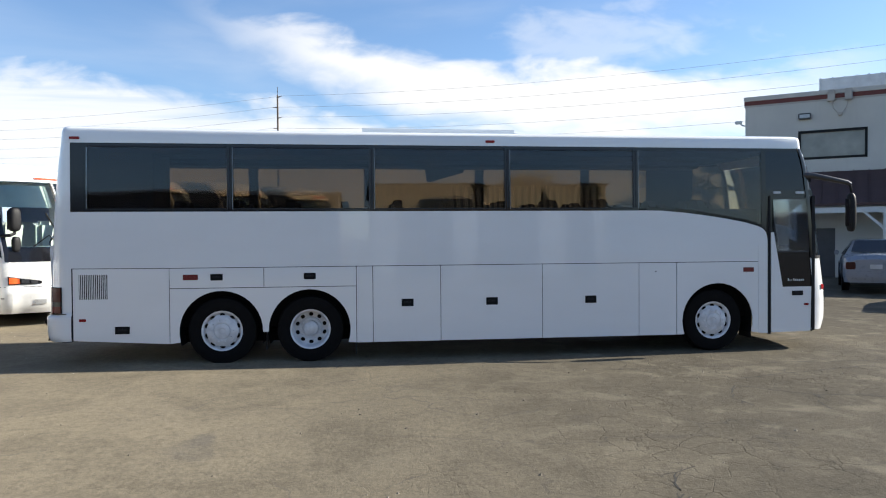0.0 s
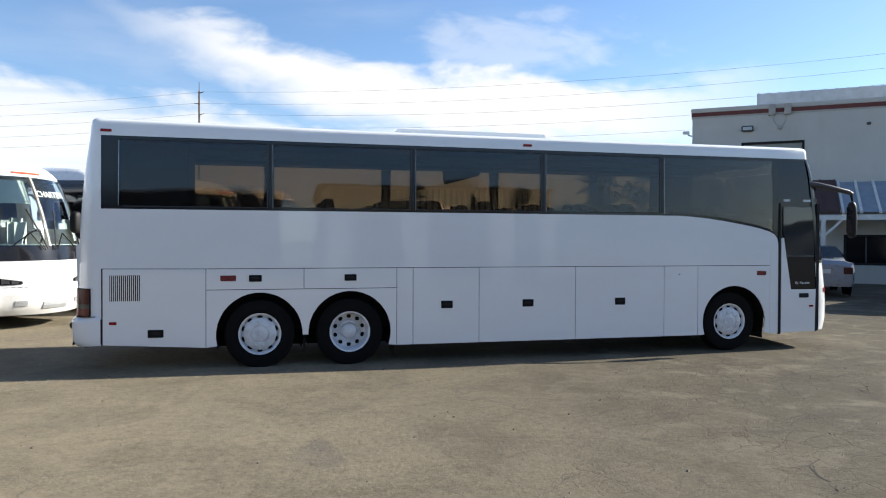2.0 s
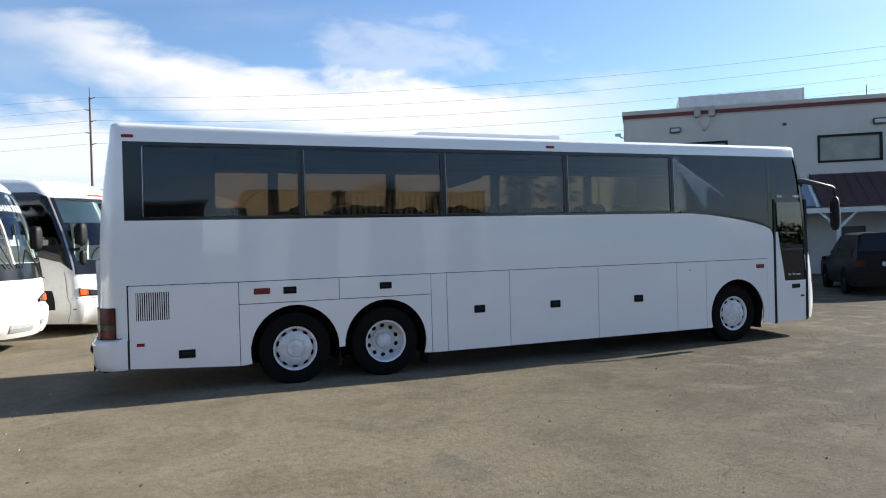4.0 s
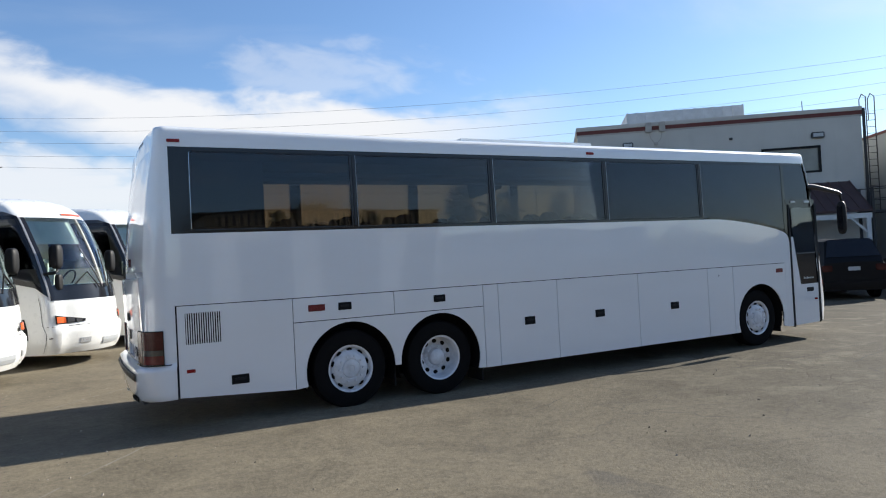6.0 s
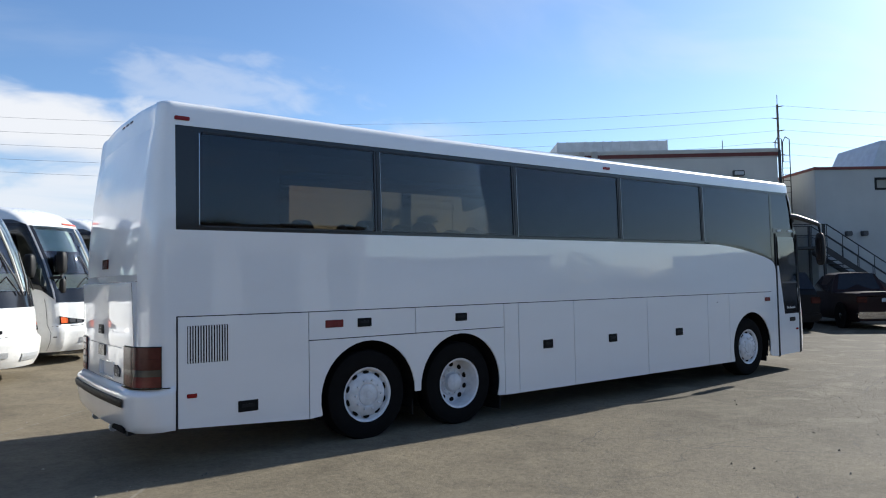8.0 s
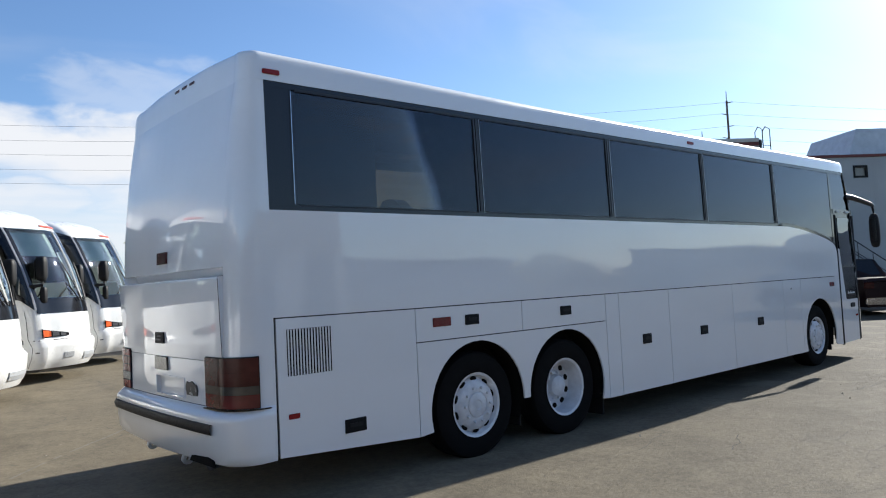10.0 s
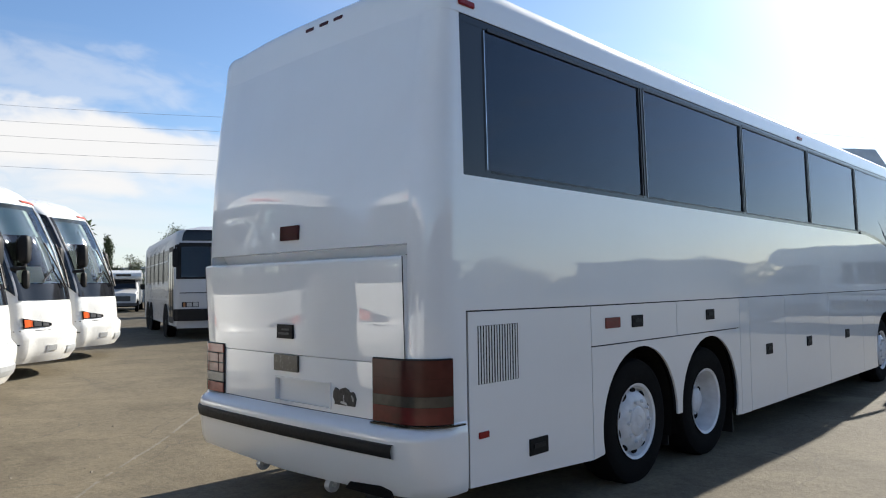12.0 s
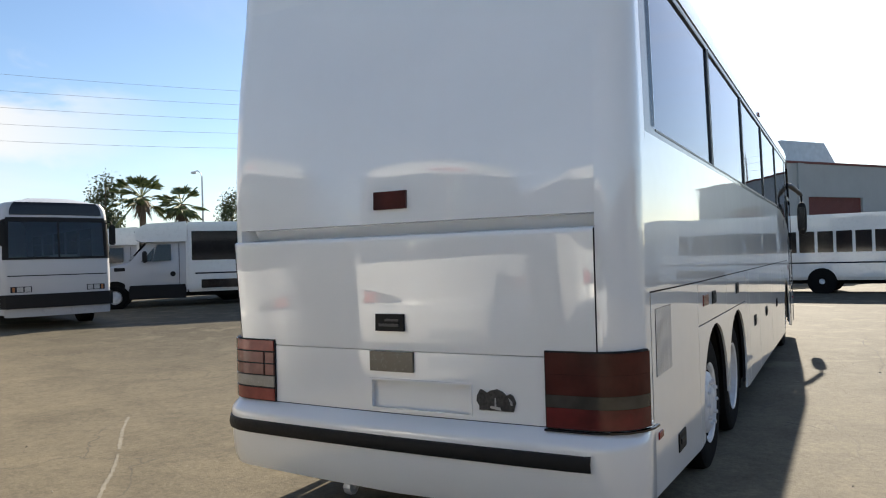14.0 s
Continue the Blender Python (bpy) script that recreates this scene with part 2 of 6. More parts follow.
    b.inputs["Roughness"].default_value = 0.8
    b.inputs["Specular IOR Level"].default_value = 0.075
    b.inputs["Diffuse Roughness"].default_value = 0.35
    bump(nt, b, mixc(nt, 0.5, mixc(nt, 0.4, grit, pit), fine, "SUBTRACT"), 0.5, 0.02)
    return m


def stucco(name, color):
    m, nt, b = material(name)
    a = noise_node(nt, 0.5, 6)
    s = noise_node(nt, 1.6, 5, stretch=(1, 1, 0.12))
    col = ramp(nt, a, [(0.3, tuple(c * 0.86 for c in color)), (0.7, color)])
    col = mixc(nt, ramp(nt, s, [(0.55, (0, 0, 0)), (0.8, (0.25, 0.25, 0.25))]), col, tuple(c * 0.6 for c in color))
    nt.links.new(col, b.inputs["Base Color"])
    b.inputs["Roughness"].default_value = 0.92
    bump(nt, b, noise_node(nt, 40, 4), 0.35)
    return m


def leaf_material(name, a, b_, rough=0.55):
    m, nt, b = material(name)
    g = nt.nodes.new("ShaderNodeNewGeometry")
    nt.links.new(ramp(nt, g.outputs["Random Per Island"], [(0.1, a), (0.9, b_)]), b.inputs["Base Color"])
    b.inputs["Roughness"].default_value = rough
    return m


WHITE = paint_material("coach_white", (0.8, 0.81, 0.815))
WHITE2 = paint_material("fleet_white", (0.74, 0.74, 0.72), 0.01, 0.3, 0.5)
SILVERED = paint_material("brushed_side", (0.36, 0.37, 0.39), 0.02, 0.3, 0.3)
BLACK = plain("black_rubber", (0.012, 0.012, 0.013), 0.55)
GLOSSBLACK = plain("gloss_black", (0.01, 0.01, 0.012), 0.12, vary=0.05)
SEAM = plain("seam_shadow", (0.03, 0.03, 0.035), 0.8)
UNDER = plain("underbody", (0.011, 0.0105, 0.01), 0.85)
TYRE = plain("tyre_rubber", (0.009, 0.0088, 0.0088), 0.86, scale=8, grain=0.2)
RIM = plain("painted_wheel", (0.66, 0.67, 0.69), 0.35, vary=0.22, scale=7)
CHROME = plain("worn_chrome", (0.62, 0.62, 0.63), 0.16, 1.0)
BEAD = plain("dull_bead", (0.3, 0.3, 0.31), 0.3, 0.9)
LATCH = plain("latch_plastic", (0.007, 0.007, 0.008), 0.6)
LATCH.node_tree.nodes["Principled BSDF"].inputs["Specular IOR Level"].default_value = 0.15
STEEL = plain("painted_steel", (0.02, 0.02, 0.022), 0.6)
DARKMETAL = plain("dark_metal", (0.07, 0.07, 0.075), 0.45, 0.6)
RED = plain("red_lens", (0.24, 0.012, 0.014), 0.25, coat=0.05)
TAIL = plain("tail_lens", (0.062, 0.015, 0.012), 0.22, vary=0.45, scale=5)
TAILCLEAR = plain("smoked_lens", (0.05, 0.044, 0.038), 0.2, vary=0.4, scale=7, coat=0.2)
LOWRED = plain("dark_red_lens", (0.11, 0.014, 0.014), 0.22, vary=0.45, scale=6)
# left tail cluster's lenses: light falling on them is put into the colour
PALERED = plain("lit_red_lens", (0.24, 0.06, 0.05), 0.2, vary=0.3, scale=8)
ROSELENS = plain("lit_rose_lens", (0.22, 0.1, 0.085), 0.2, vary=0.3, scale=8)
PALECLEAR = plain("lit_clear_lens", (0.3, 0.28, 0.25), 0.25, vary=0.2, scale=8)
SIDERED = plain("side_red_lens", (0.15, 0.018, 0.02), 0.25, vary=0.25, scale=14)
BROWNLENS = plain("brown_lens", (0.05, 0.043, 0.034), 0.25, coat=0.2)
AMBER = plain("amber_lens", (0.62, 0.1, 0.02), 0.2, coat=0.5)
CLEARLENS = plain("clear_lens", (0.4, 0.41, 0.42), 0.3, 0.3)
GLASS = glass_material("bronze_coach_glass", (0.53, 0.48, 0.41), 1.53, 0.006)
FRONTGLASS = glass_material("dark_front_glass", (0.1, 0.09, 0.08), 1.52)
DOORGLASS = glass_material("door_glass", (0.75, 0.79, 0.78), 1.85)
WINDSHIELD = glass_material("windscreen_glass", (0.75, 0.8, 0.78), 1.5)
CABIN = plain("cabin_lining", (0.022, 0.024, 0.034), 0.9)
SEAT = plain("seat_fabric", (0.05, 0.028, 0.03), 0.95, scale=20)
ASPHALT = asphalt_material()
STUCCO = stucco("grey_stucco", (0.52, 0.51, 0.475))
STUCCO2 = stucco("pale_block", (0.38, 0.4, 0.4))
MAROON = plain("maroon_trim", (0.13, 0.035, 0.03), 0.7)
SKYSHEET = plain("blue_sheet", (0.22, 0.27, 0.33), 0.35)
AWNING = plain("awning_sheet", (0.06, 0.032, 0.03), 0.75)
MAROONWALL = plain("dark_brown_sheet", (0.15, 0.125, 0.12), 0.8)
CONCRETE = plain("concrete_trim", (0.4, 0.38, 0.35), 0.9, grain=0.2)
WOODWHITE = plain("white_timber", (0.62, 0.61, 0.58), 0.7, grain=0.2)
GALV = plain("galvanised_sheet", (0.5, 0.52, 0.54), 0.45, 0.5)
POLE = plain("weathered_pole", (0.12, 0.095, 0.075), 0.9, grain=0.3)
WIRE = plain("power_cable", (0.3, 0.3, 0.31), 0.6)
BARK = plain("palm_bark", (0.16, 0.12, 0.085), 0.95, scale=6, grain=0.5)
PALM = leaf_material("palm_leaf", (0.05, 0.085, 0.03), (0.22, 0.25, 0.1))
LEAF = leaf_material("tree_leaf", (0.035, 0.055, 0.022), (0.1, 0.115, 0.05))
SILVER = paint_material("silver_car", (0.2, 0.225, 0.27), 0.0, 0.3, 0.8)
BLACKCAR = plain("black_car", (0.005, 0.005, 0.006), 0.4)
DARKRED = plain("dark_red_car", (0.016, 0.006, 0.006), 0.4)
# panel and pier colours hold sunlight that this north wall hardly gets
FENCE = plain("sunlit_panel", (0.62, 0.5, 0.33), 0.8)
PIER = stucco("sunlit_pier", (0.72, 0.69, 0.63))
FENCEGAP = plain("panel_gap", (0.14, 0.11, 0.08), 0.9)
LETTER = plain("white_letters", (0.75, 0.78, 0.76), 0.5, vary=0.02)
LINE = plain("worn_line", (0.172, 0.153, 0.116), 0.9, vary=0.3, scale=9)
STONE = leaf_material("loose_gravel", (0.08, 0.07, 0.055), (0.32, 0.28, 0.22), 0.9)
for m_ in (TAIL, RED):
    m_.node_tree.nodes["Principled BSDF"].inputs["Specular IOR Level"].default_value = 0.25
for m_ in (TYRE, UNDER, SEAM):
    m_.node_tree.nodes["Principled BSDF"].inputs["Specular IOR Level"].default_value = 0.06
for m_ in (BLACK, BLACKCAR, DARKRED):
    m_.node_tree.nodes["Principled BSDF"].inputs["Specular IOR Level"].default_value = 0.2

# ---- building tools ----
def finish(name, bm, mat, parent=None, label="", smooth=False):
    me = bpy.data.meshes.new(name)
    bmesh.ops.recalc_face_normals(bm, faces=bm.faces)
    if smooth:
        for f in bm.faces:
            f.smooth = True
    bm.to_mesh(me)
    bm.free()
    me.materials.append(mat)
    if smooth:
        me.set_sharp_from_angle(angle=radians(38))
    ob = new(name, me)
    if parent:
        ob.parent = parent
    if label:
        tagged(ob, label=label)
    return ob


def part(name, bm, mat, parent, label="", smooth=False):
    """One mesh object under a thing or a part."""
    return finish(name, bm, mat, parent, label, smooth)


def share(name, ob, m, parent):
    """Another part on the mesh of ob, at the pose m under parent."""
    o = new(name, ob.data)
    o.parent = parent
    o.matrix_basis = m
    return o


def thing(name, label, category, m=None, group=""):
    e = new(name)
    e.empty_display_size = 0.3
    if m is not None:
        e.matrix_basis = m
    return tagged(e, label=label, category=category, group=group)


def box(x0, x1, y0, y1, z0, z1, bevel=0.0, bm=None):
    bm2 = bmesh.new()
    bmesh.ops.create_cube(bm2, size=1.0, matrix=Matrix.Translation(((x0 + x1) / 2, (y0 + y1) / 2, (z0 + z1) / 2)) @ Matrix.Diagonal((abs(x1 - x0), abs(y1 - y0), abs(z1 - z0), 1)))
    if bevel:
        bmesh.ops.bevel(bm2, geom=bm2.edges[:], offset=bevel, segments=2, affect="EDGES", clamp_overlap=True)
    if bm is None:
        return bm2
    return merge(bm, bm2)


def pod(c, r, e=0.55):
    """Rounded housing: a superellipsoid about c with half sizes r."""
    bm = bmesh.new()
    bmesh.ops.create_uvsphere(bm, u_segments=16, v_segments=10, radius=1)
    for v in bm.verts:
        v.co = Vector([c[k] + r[k] * math.copysign(abs(v.co[k]) ** e, v.co[k]) if k != 1 else c[1] + r[1] * math.copysign(abs(v.co[1]) ** 0.7, v.co[1]) for k in range(3)])
    return bm


def merge(bm, other):
    me = bpy.data.meshes.new("tmp")
    other.to_mesh(me)
    other.free()
    bm.from_mesh(me)
    bpy.data.meshes.remove(me)
    return bm


def rod(p0, p1, r, n=8, r2=None, bm=None):
    bm = bm or bmesh.new()
    p0, p1 = Vector(p0), Vector(p1)
    d = p1 - p0
    m = Matrix.Translation((p0 + p1) / 2) @ d.to_track_quat("Z", "Y").to_matrix().to_4x4()
    bmesh.ops.create_cone(bm, cap_ends=True, segments=n, radius1=r, radius2=r if r2 is None else r2, depth=d.length, matrix=m)
    return bm


def tube(points, r, n=6, bm=None):
    """A round bar along points; r may be a list."""
    bm = bm or bmesh.new()
    pts = [Vector(p) for p in points]
    rings = []
    for i, p in enumerate(pts):
        d = (pts[min(i + 1, len(pts) - 1)] - pts[max(i - 1, 0)]).normalized()
        q = d.to_track_quat("Z", "Y")
        rr = r[i] if isinstance(r, (list, tuple)) else r
        rings.append([bm.verts.new(p + q @ Vector((rr * math.cos(2 * math.pi * k / n), rr * math.sin(2 * math.pi * k / n), 0))) for k in range(n)])
    for a, b in zip(rings, rings[1:]):
        for k in range(n):
            bm.faces.new((a[k], a[(k + 1) % n], b[(k + 1) % n], b[k]))
    bm.faces.new(rings[0][::-1])
    bm.faces.new(rings[-1])
    return bm


def sheet(rows, bm=None, close=False):
    """A surface through rows of points."""
    bm = bm or bmesh.new()
    vr = [[bm.verts.new(p) for p in row] for row in rows]
    for a, b in zip(vr, vr[1:]):
        n = len(a)
        for k in range(n if close else n - 1):
            j = (k + 1) % n
            bm.faces.new((a[k], a[j], b[j], b[k]))
    return bm


def slab(poly, at, thick, bm=None):
    """A flat plate: poly in (u, v), at(u, v, depth) gives the place."""
    bm = bm or bmesh.new()
    f = [bm.verts.new(at(u, v, 0.0)) for u, v in poly]
    b = [bm.verts.new(at(u, v, thick)) for u, v in poly]
    bm.faces.new(f)
    bm.faces.new(b[::-1])
    n = len(poly)
    for i in range(n):
        j = (i + 1) % n
        bm.faces.new((f[i], b[i], b[j], f[j]))
    return bm


def spin(profile, n=32, bm=None, centre=(0, 0, 0)):
    """A body turned round the y axis: profile of (radius, y)."""
    bm = bm or bmesh.new()
    rows = []
    for k in range(n):
        a = 2 * math.pi * k / n
        rows.append([(centre[0] + r * math.cos(a), centre[1] + y, centre[2] + r * math.sin(a)) for r, y in profile])
    rows.append(rows[0])
    sheet(rows, bm)
    bmesh.ops.remove_doubles(bm, verts=bm.verts, dist=1e-5)
    return bm


def arc(cx, cz, r, a0, a1, n=14):
    return [(cx + r * math.cos(radians(a0 + (a1 - a0) * i / n)), cz + r * math.sin(radians(a0 + (a1 - a0) * i / n))) for i in range(n + 1)]


def lerp(a, b, t):
    return a + (b - a) * t


def table(z, rows):
    """Straight lines between (z, value) rows."""
    if z <= rows[0][0]:
        return rows[0][1]
    for (z0, v0), (z1, v1) in zip(rows, rows[1:]):
        if z <= z1:
            return lerp(v0, v1, (z - z0) / (z1 - z0))
    return rows[-1][1]

# ---- the white touring coach ----
coach = thing("touring_coach", "plain white three-axle touring coach with dark tinted windows on asphalt", "bus", pose(0, 12.705, 0))
HW = 1.345
FACE = HW - 0.24
WIDER = 0.06  # the offside stands a little further out
BELT, HEAD = 2.376, 3.425


def lean(z):
    return 0.022 * max(0.0, z - BELT)


def right(x, z, d=0.0):
    return (x, -HW + lean(z) + d, z)


def left(x, z, d=0.0):
    return (x, HW + WIDER - lean(z) - d, z)


A1, A2, A3 = (-2.09, 0.52, 0.63), (-0.74, 0.52, 0.635), (6.04, 0.52, 0.63)
WIN = [-4.05, -1.94, 0.25, 2.44, 4.61, 6.87]


def arch_over(a, foot0, foot1):
    cx, cz, r = a
    a0 = 180 + math.degrees(math.asin((cz - foot0) / r))
    a1 = -math.degrees(math.asin((cz - foot1) / r))
    return arc(cx, cz, r, a0, a1, 20)


curve = [(6.935, 1.80), (6.93, 1.92), (6.905, 2.0), (6.85, 2.065), (6.75, 2.11), (6.54, 2.168), (6.2, 2.232), (5.84, 2.288), (5.45, 2.338), (5.04, 2.372), (4.8, BELT)]

# dark inner wall behind the panels, with arches cut out
inner = [(-4.3, 0.45), (-2.7, 0.4)] + arch_over((A1[0], A1[1], 0.645), 0.45, 0.52) + arch_over((A2[0], A2[1], 0.65), 0.52, 0.36) + [(0.0, 0.34), (5.3, 0.34)] + arch_over((A3[0], A3[1], 0.645), 0.36, 0.4) + [(6.9, 0.34), (6.9, 1.85), (6.5, 2.12), (5.8, 2.24), (5.0, 2.33), (-4.3, 2.33)]
part("inner_wall", slab(inner, lambda u, v, d: right(u, v, 0.018 + d), 0.03), SEAM, coach, "dark gaps between the body panels")
part("inner_wall", slab(inner, lambda u, v, d: left(u, v, 0.018 + d), 0.03), SEAM, coach)

# body panels, both sides
G = 0.0048
rear_low = [(-4.263, 0.425), (-2.86 - G, 0.345), (-2.86 - G, 1.508 - G), (-4.263, 1.516 - G)]
tandem = [(-2.86 + G, 0.345), (-2.71, 0.36)] + arch_over(A1, 0.37, 0.50) + arch_over(A2, 0.50, 0.31) + [(-0.01 - G, 0.30), (-0.01 - G, 1.195 - G), (-2.86 + G, 1.195 - G)]
flap_a = [(-2.86 + G, 1.195 + G), (-1.44 - G, 1.195 + G), (-1.44 - G, 1.508 - G), (-2.86 + G, 1.508 - G)]
flap_b = [(-1.44 + G, 1.195 + G), (-0.01 - G, 1.195 + G), (-0.01 - G, 1.508 - G), (-1.44 + G, 1.508 - G)]
bays = [[(a + G, 0.30), (b - G, 0.298), (b - G, 1.508 - G), (a + G, 1.508 - G)] for a, b in ((-0.01, 0.25), (0.25, 1.335), (1.335, 3.01), (3.01, 4.655), (4.655, 5.31))]
nose = [(5.31 + G, 0.298), (5.42, 0.30)] + arch_over(A3, 0.31, 0.33) + [(6.68, 0.31), (6.77 - G, 0.3), (6.77 - G, 1.508 - G), (5.31 + G, 1.508 - G)]
post_low = [(6.77, 0.295), (6.935, 0.285), (6.935, 1.80), (6.77, 1.80)]
upper = [(-4.282, 1.516 + G), (-2.86, 1.508 + G), (6.77 - 0.001, 1.508 + G), (6.77 - 0.001, 1.80)] + curve[:1] + curve[1:] + [(-4.282, BELT)]
panels = [("engine_door", rear_low), ("wheel_panel", tandem), ("service_flap", flap_a), ("service_flap", flap_b), ("filler_panel", bays[0]), ("luggage_door", bays[1]), ("luggage_door", bays[2]), ("luggage_door", bays[3]), ("service_door", bays[4]), ("front_wheel_panel", nose), ("front_post", post_low), ("side_panel", upper)]
for nm, poly in panels:
    part(nm, slab(poly, right, 0.018), WHITE, coach)
    part(nm, slab(poly, left, 0.018), WHITE, coach)


# plan of the rear: s runs round the tail from side to side
def tail_at(s, z, off=0.0):
    a, sg = abs(s), 1 if s >= 0 else -1
    if a <= FACE:
        x, y, nx, ny = -4.62 - 0.03 * (1 - (a / FACE) ** 2), a, -1.0, 0.0
    elif a < FACE + 0.377:
        th = (a - FACE) / 0.24
        x, y, nx, ny = -4.62 + 0.24 * (1 - math.cos(th)), FACE + 0.24 * math.sin(th), -math.cos(th), math.sin(th)
    else:
        x, y, nx, ny = -4.38 + (a - FACE - 0.377), HW, 0.0, 1.0
    w = min(1.0, max(0.0, (FACE + 0.47 - a) / 0.45))
    x += table(z, [(1.3, 0.0), (2.2, 0.025), (2.8, 0.08), (3.2, 0.145), (3.425, 0.19)]) * w
    y *= 1 + (WIDER / HW if s > 0 else 0)
    if s > 0 and a > 0.9:
        y += 0.035 * max(0.0, 1 - ((z - 2.35) / 1.05) ** 2) * min(1.0, (a - 0.9) / 0.5)
    return (x + nx * off, sg * (y + ny * off - lean(z)), z)


def ss(a, b, n):
    return [lerp(a, b, i / n) for i in range(n + 1)]


S_E = FACE + 0.377
S_ALL = [-S_E - 0.098, -S_E - 0.07, -S_E - 0.03] + ss(-S_E, -1.18, 8) + [-1.1551, -1.1549] + ss(-FACE, -0.48, 6) + [-0.4551, -0.4549] + ss(-0.4, 0.15, 4) + [0.1849, 0.1851] + ss(0.25, FACE, 6) + [1.1949, 1.1951] + ss(1.22, S_E, 8) + [S_E + 0.03, S_E + 0.07, S_E + 0.098]
Z_ALL = [0.80, 0.845, 0.8675, 0.8685, 0.95, 1.0355, 1.0365, 1.12, 1.2, 1.203, 1.206, 1.23, 1.3, 1.5, 1.7, 1.835, 1.852, 1.862, 1.869, 1.873, 1.877, 1.9, 1.92, 1.9385, 1.9415, 1.952, 2.05, 2.3, 2.6, 2.9, 3.15, 3.3, HEAD]


def tail_off(s, z):
    if -1.155 < s < 1.195:
        if 1.872 < z < 1.94:
            return -0.13 + 0.5 * (z - 1.877)
        if 1.84 < z < 1.872:
            return table(z, [(1.852, 0.05), (1.862, 0.046), (1.869, 0.03), (1.873, -0.01)])
        if 1.2 < z < 1.206:
            return -0.006
        if z < 1.86:
            d = 0.012 + 0.06 * max(0.0, z - 1.206)
            if -0.455 < s < 0.185 and 0.868 < z < 1.036:
                d = -0.02
            return d
    return 0.0


part("rear_shell", sheet([[tail_at(s, z, tail_off(s, z)) for s in S_ALL] for z in Z_ALL]), WHITE, coach, "glossy white tail with a raised engine hatch", True)
for sm in (-1.155, 1.195):
    part("hatch_seam", sheet([[tail_at(s, z, 0.0135 + 0.06 * max(0.0, z - 1.206)) for s in (sm - 0.0035, sm + 0.0035)] for z in (0.86, 1.2, 1.5, 1.86)]), SEAM, coach)
part("hatch_seam", sheet([[tail_at(s, z, 0.0145) for s in ss(-1.13, 1.17, 10)] for z in (0.838, 0.846)]), SEAM, coach)

# bumper
bump_rows = [(0.845, 0.0), (0.84, 0.022), (0.79, 0.092), (0.772, 0.104), (0.75, 0.106), (0.6, 0.1), (0.48, 0.085), (0.425, 0.06), (0.405, 0.02), (0.42, -0.08)]
S_B = [-S_E - 0.09] + ss(-S_E, -FACE, 10) + ss(-0.95, 0.95, 12) + ss(FACE, S_E, 10) + [S_E + 0.09]
bumper = part("rear_bumper", sheet([[tail_at(s, z + (0.02 * abs(s) - 0.02 if z < 0.5 else 0), o * table(abs(s), [(FACE, 1.0), (FACE + 0.15, 0.72), (S_E - 0.05, 0.3), (S_E + 0.05, 0.12)])) for s in S_B] for z, o in bump_rows]), WHITE, coach, "", True)
part("rubbing_strip", sheet([[tail_at(s, z, o * table(abs(s), [(FACE, 1.0), (FACE + 0.15, 0.74), (S_E - 0.05, 0.34)])) for s in ss(-1.13, 1.3, 30)] for z, o in ((0.738, 0.099), (0.732, 0.12), (0.70, 0.132), (0.658, 0.12), (0.65, 0.099))]), BLACK, bumper, "black rubber strip", True)
part("exhaust_notch", slab([(-1.12, 0.41), (-0.7, 0.41), (-0.74, 0.455), (-1.02, 0.475), (-1.1, 0.455)], lambda u, v, d: tail_at(u, v, 0.092 - d), 0.02), UNDER, bumper, "dark exhaust cut-out")
part("tow_eye", spin([(0.02, -0.025), (0.045, -0.025), (0.05, 0), (0.045, 0.025), (0.02, 0.025), (0.016, 0), (0.02, -0.025)], 14, None, (-4.66, -0.47, 0.375)), GALV, coach)
part("tow_eye", spin([(0.02, -0.025), (0.045, -0.025), (0.05, 0), (0.045, 0.025), (0.02, 0.025), (0.016, 0), (0.02, -0.025)], 14, None, (-4.66, 0.36, 0.385)), GALV, coach)
part("exhaust_pipe", tube([(-4.2, -0.8, 0.4), (-4.45, -0.8, 0.39), (-4.62, -0.82, 0.37)], 0.05, 12), DARKMETAL, coach)


def on_tail(s0, s1, z0, z1, off, bm=None, n=8, depth=0.02):
    """A raised plate that follows the tail."""
    rows = [[tail_at(s, z, off) for s in ss(s0, s1, n)] for z in ss(z0, z1, 3)]
    ring0 = [[tail_at(s, z0, off - depth) for s in ss(s0, s1, n)]]
    ring1 = [[tail_at(s, z1, off - depth) for s in ss(s0, s1, n)]]
    bm = sheet(ring0 + rows + ring1, bm)
    for s in (s0, s1):
        sheet([[tail_at(s, z, off), tail_at(s, z, off - depth)] for z in ss(z0, z1, 3)], bm)
    return bm


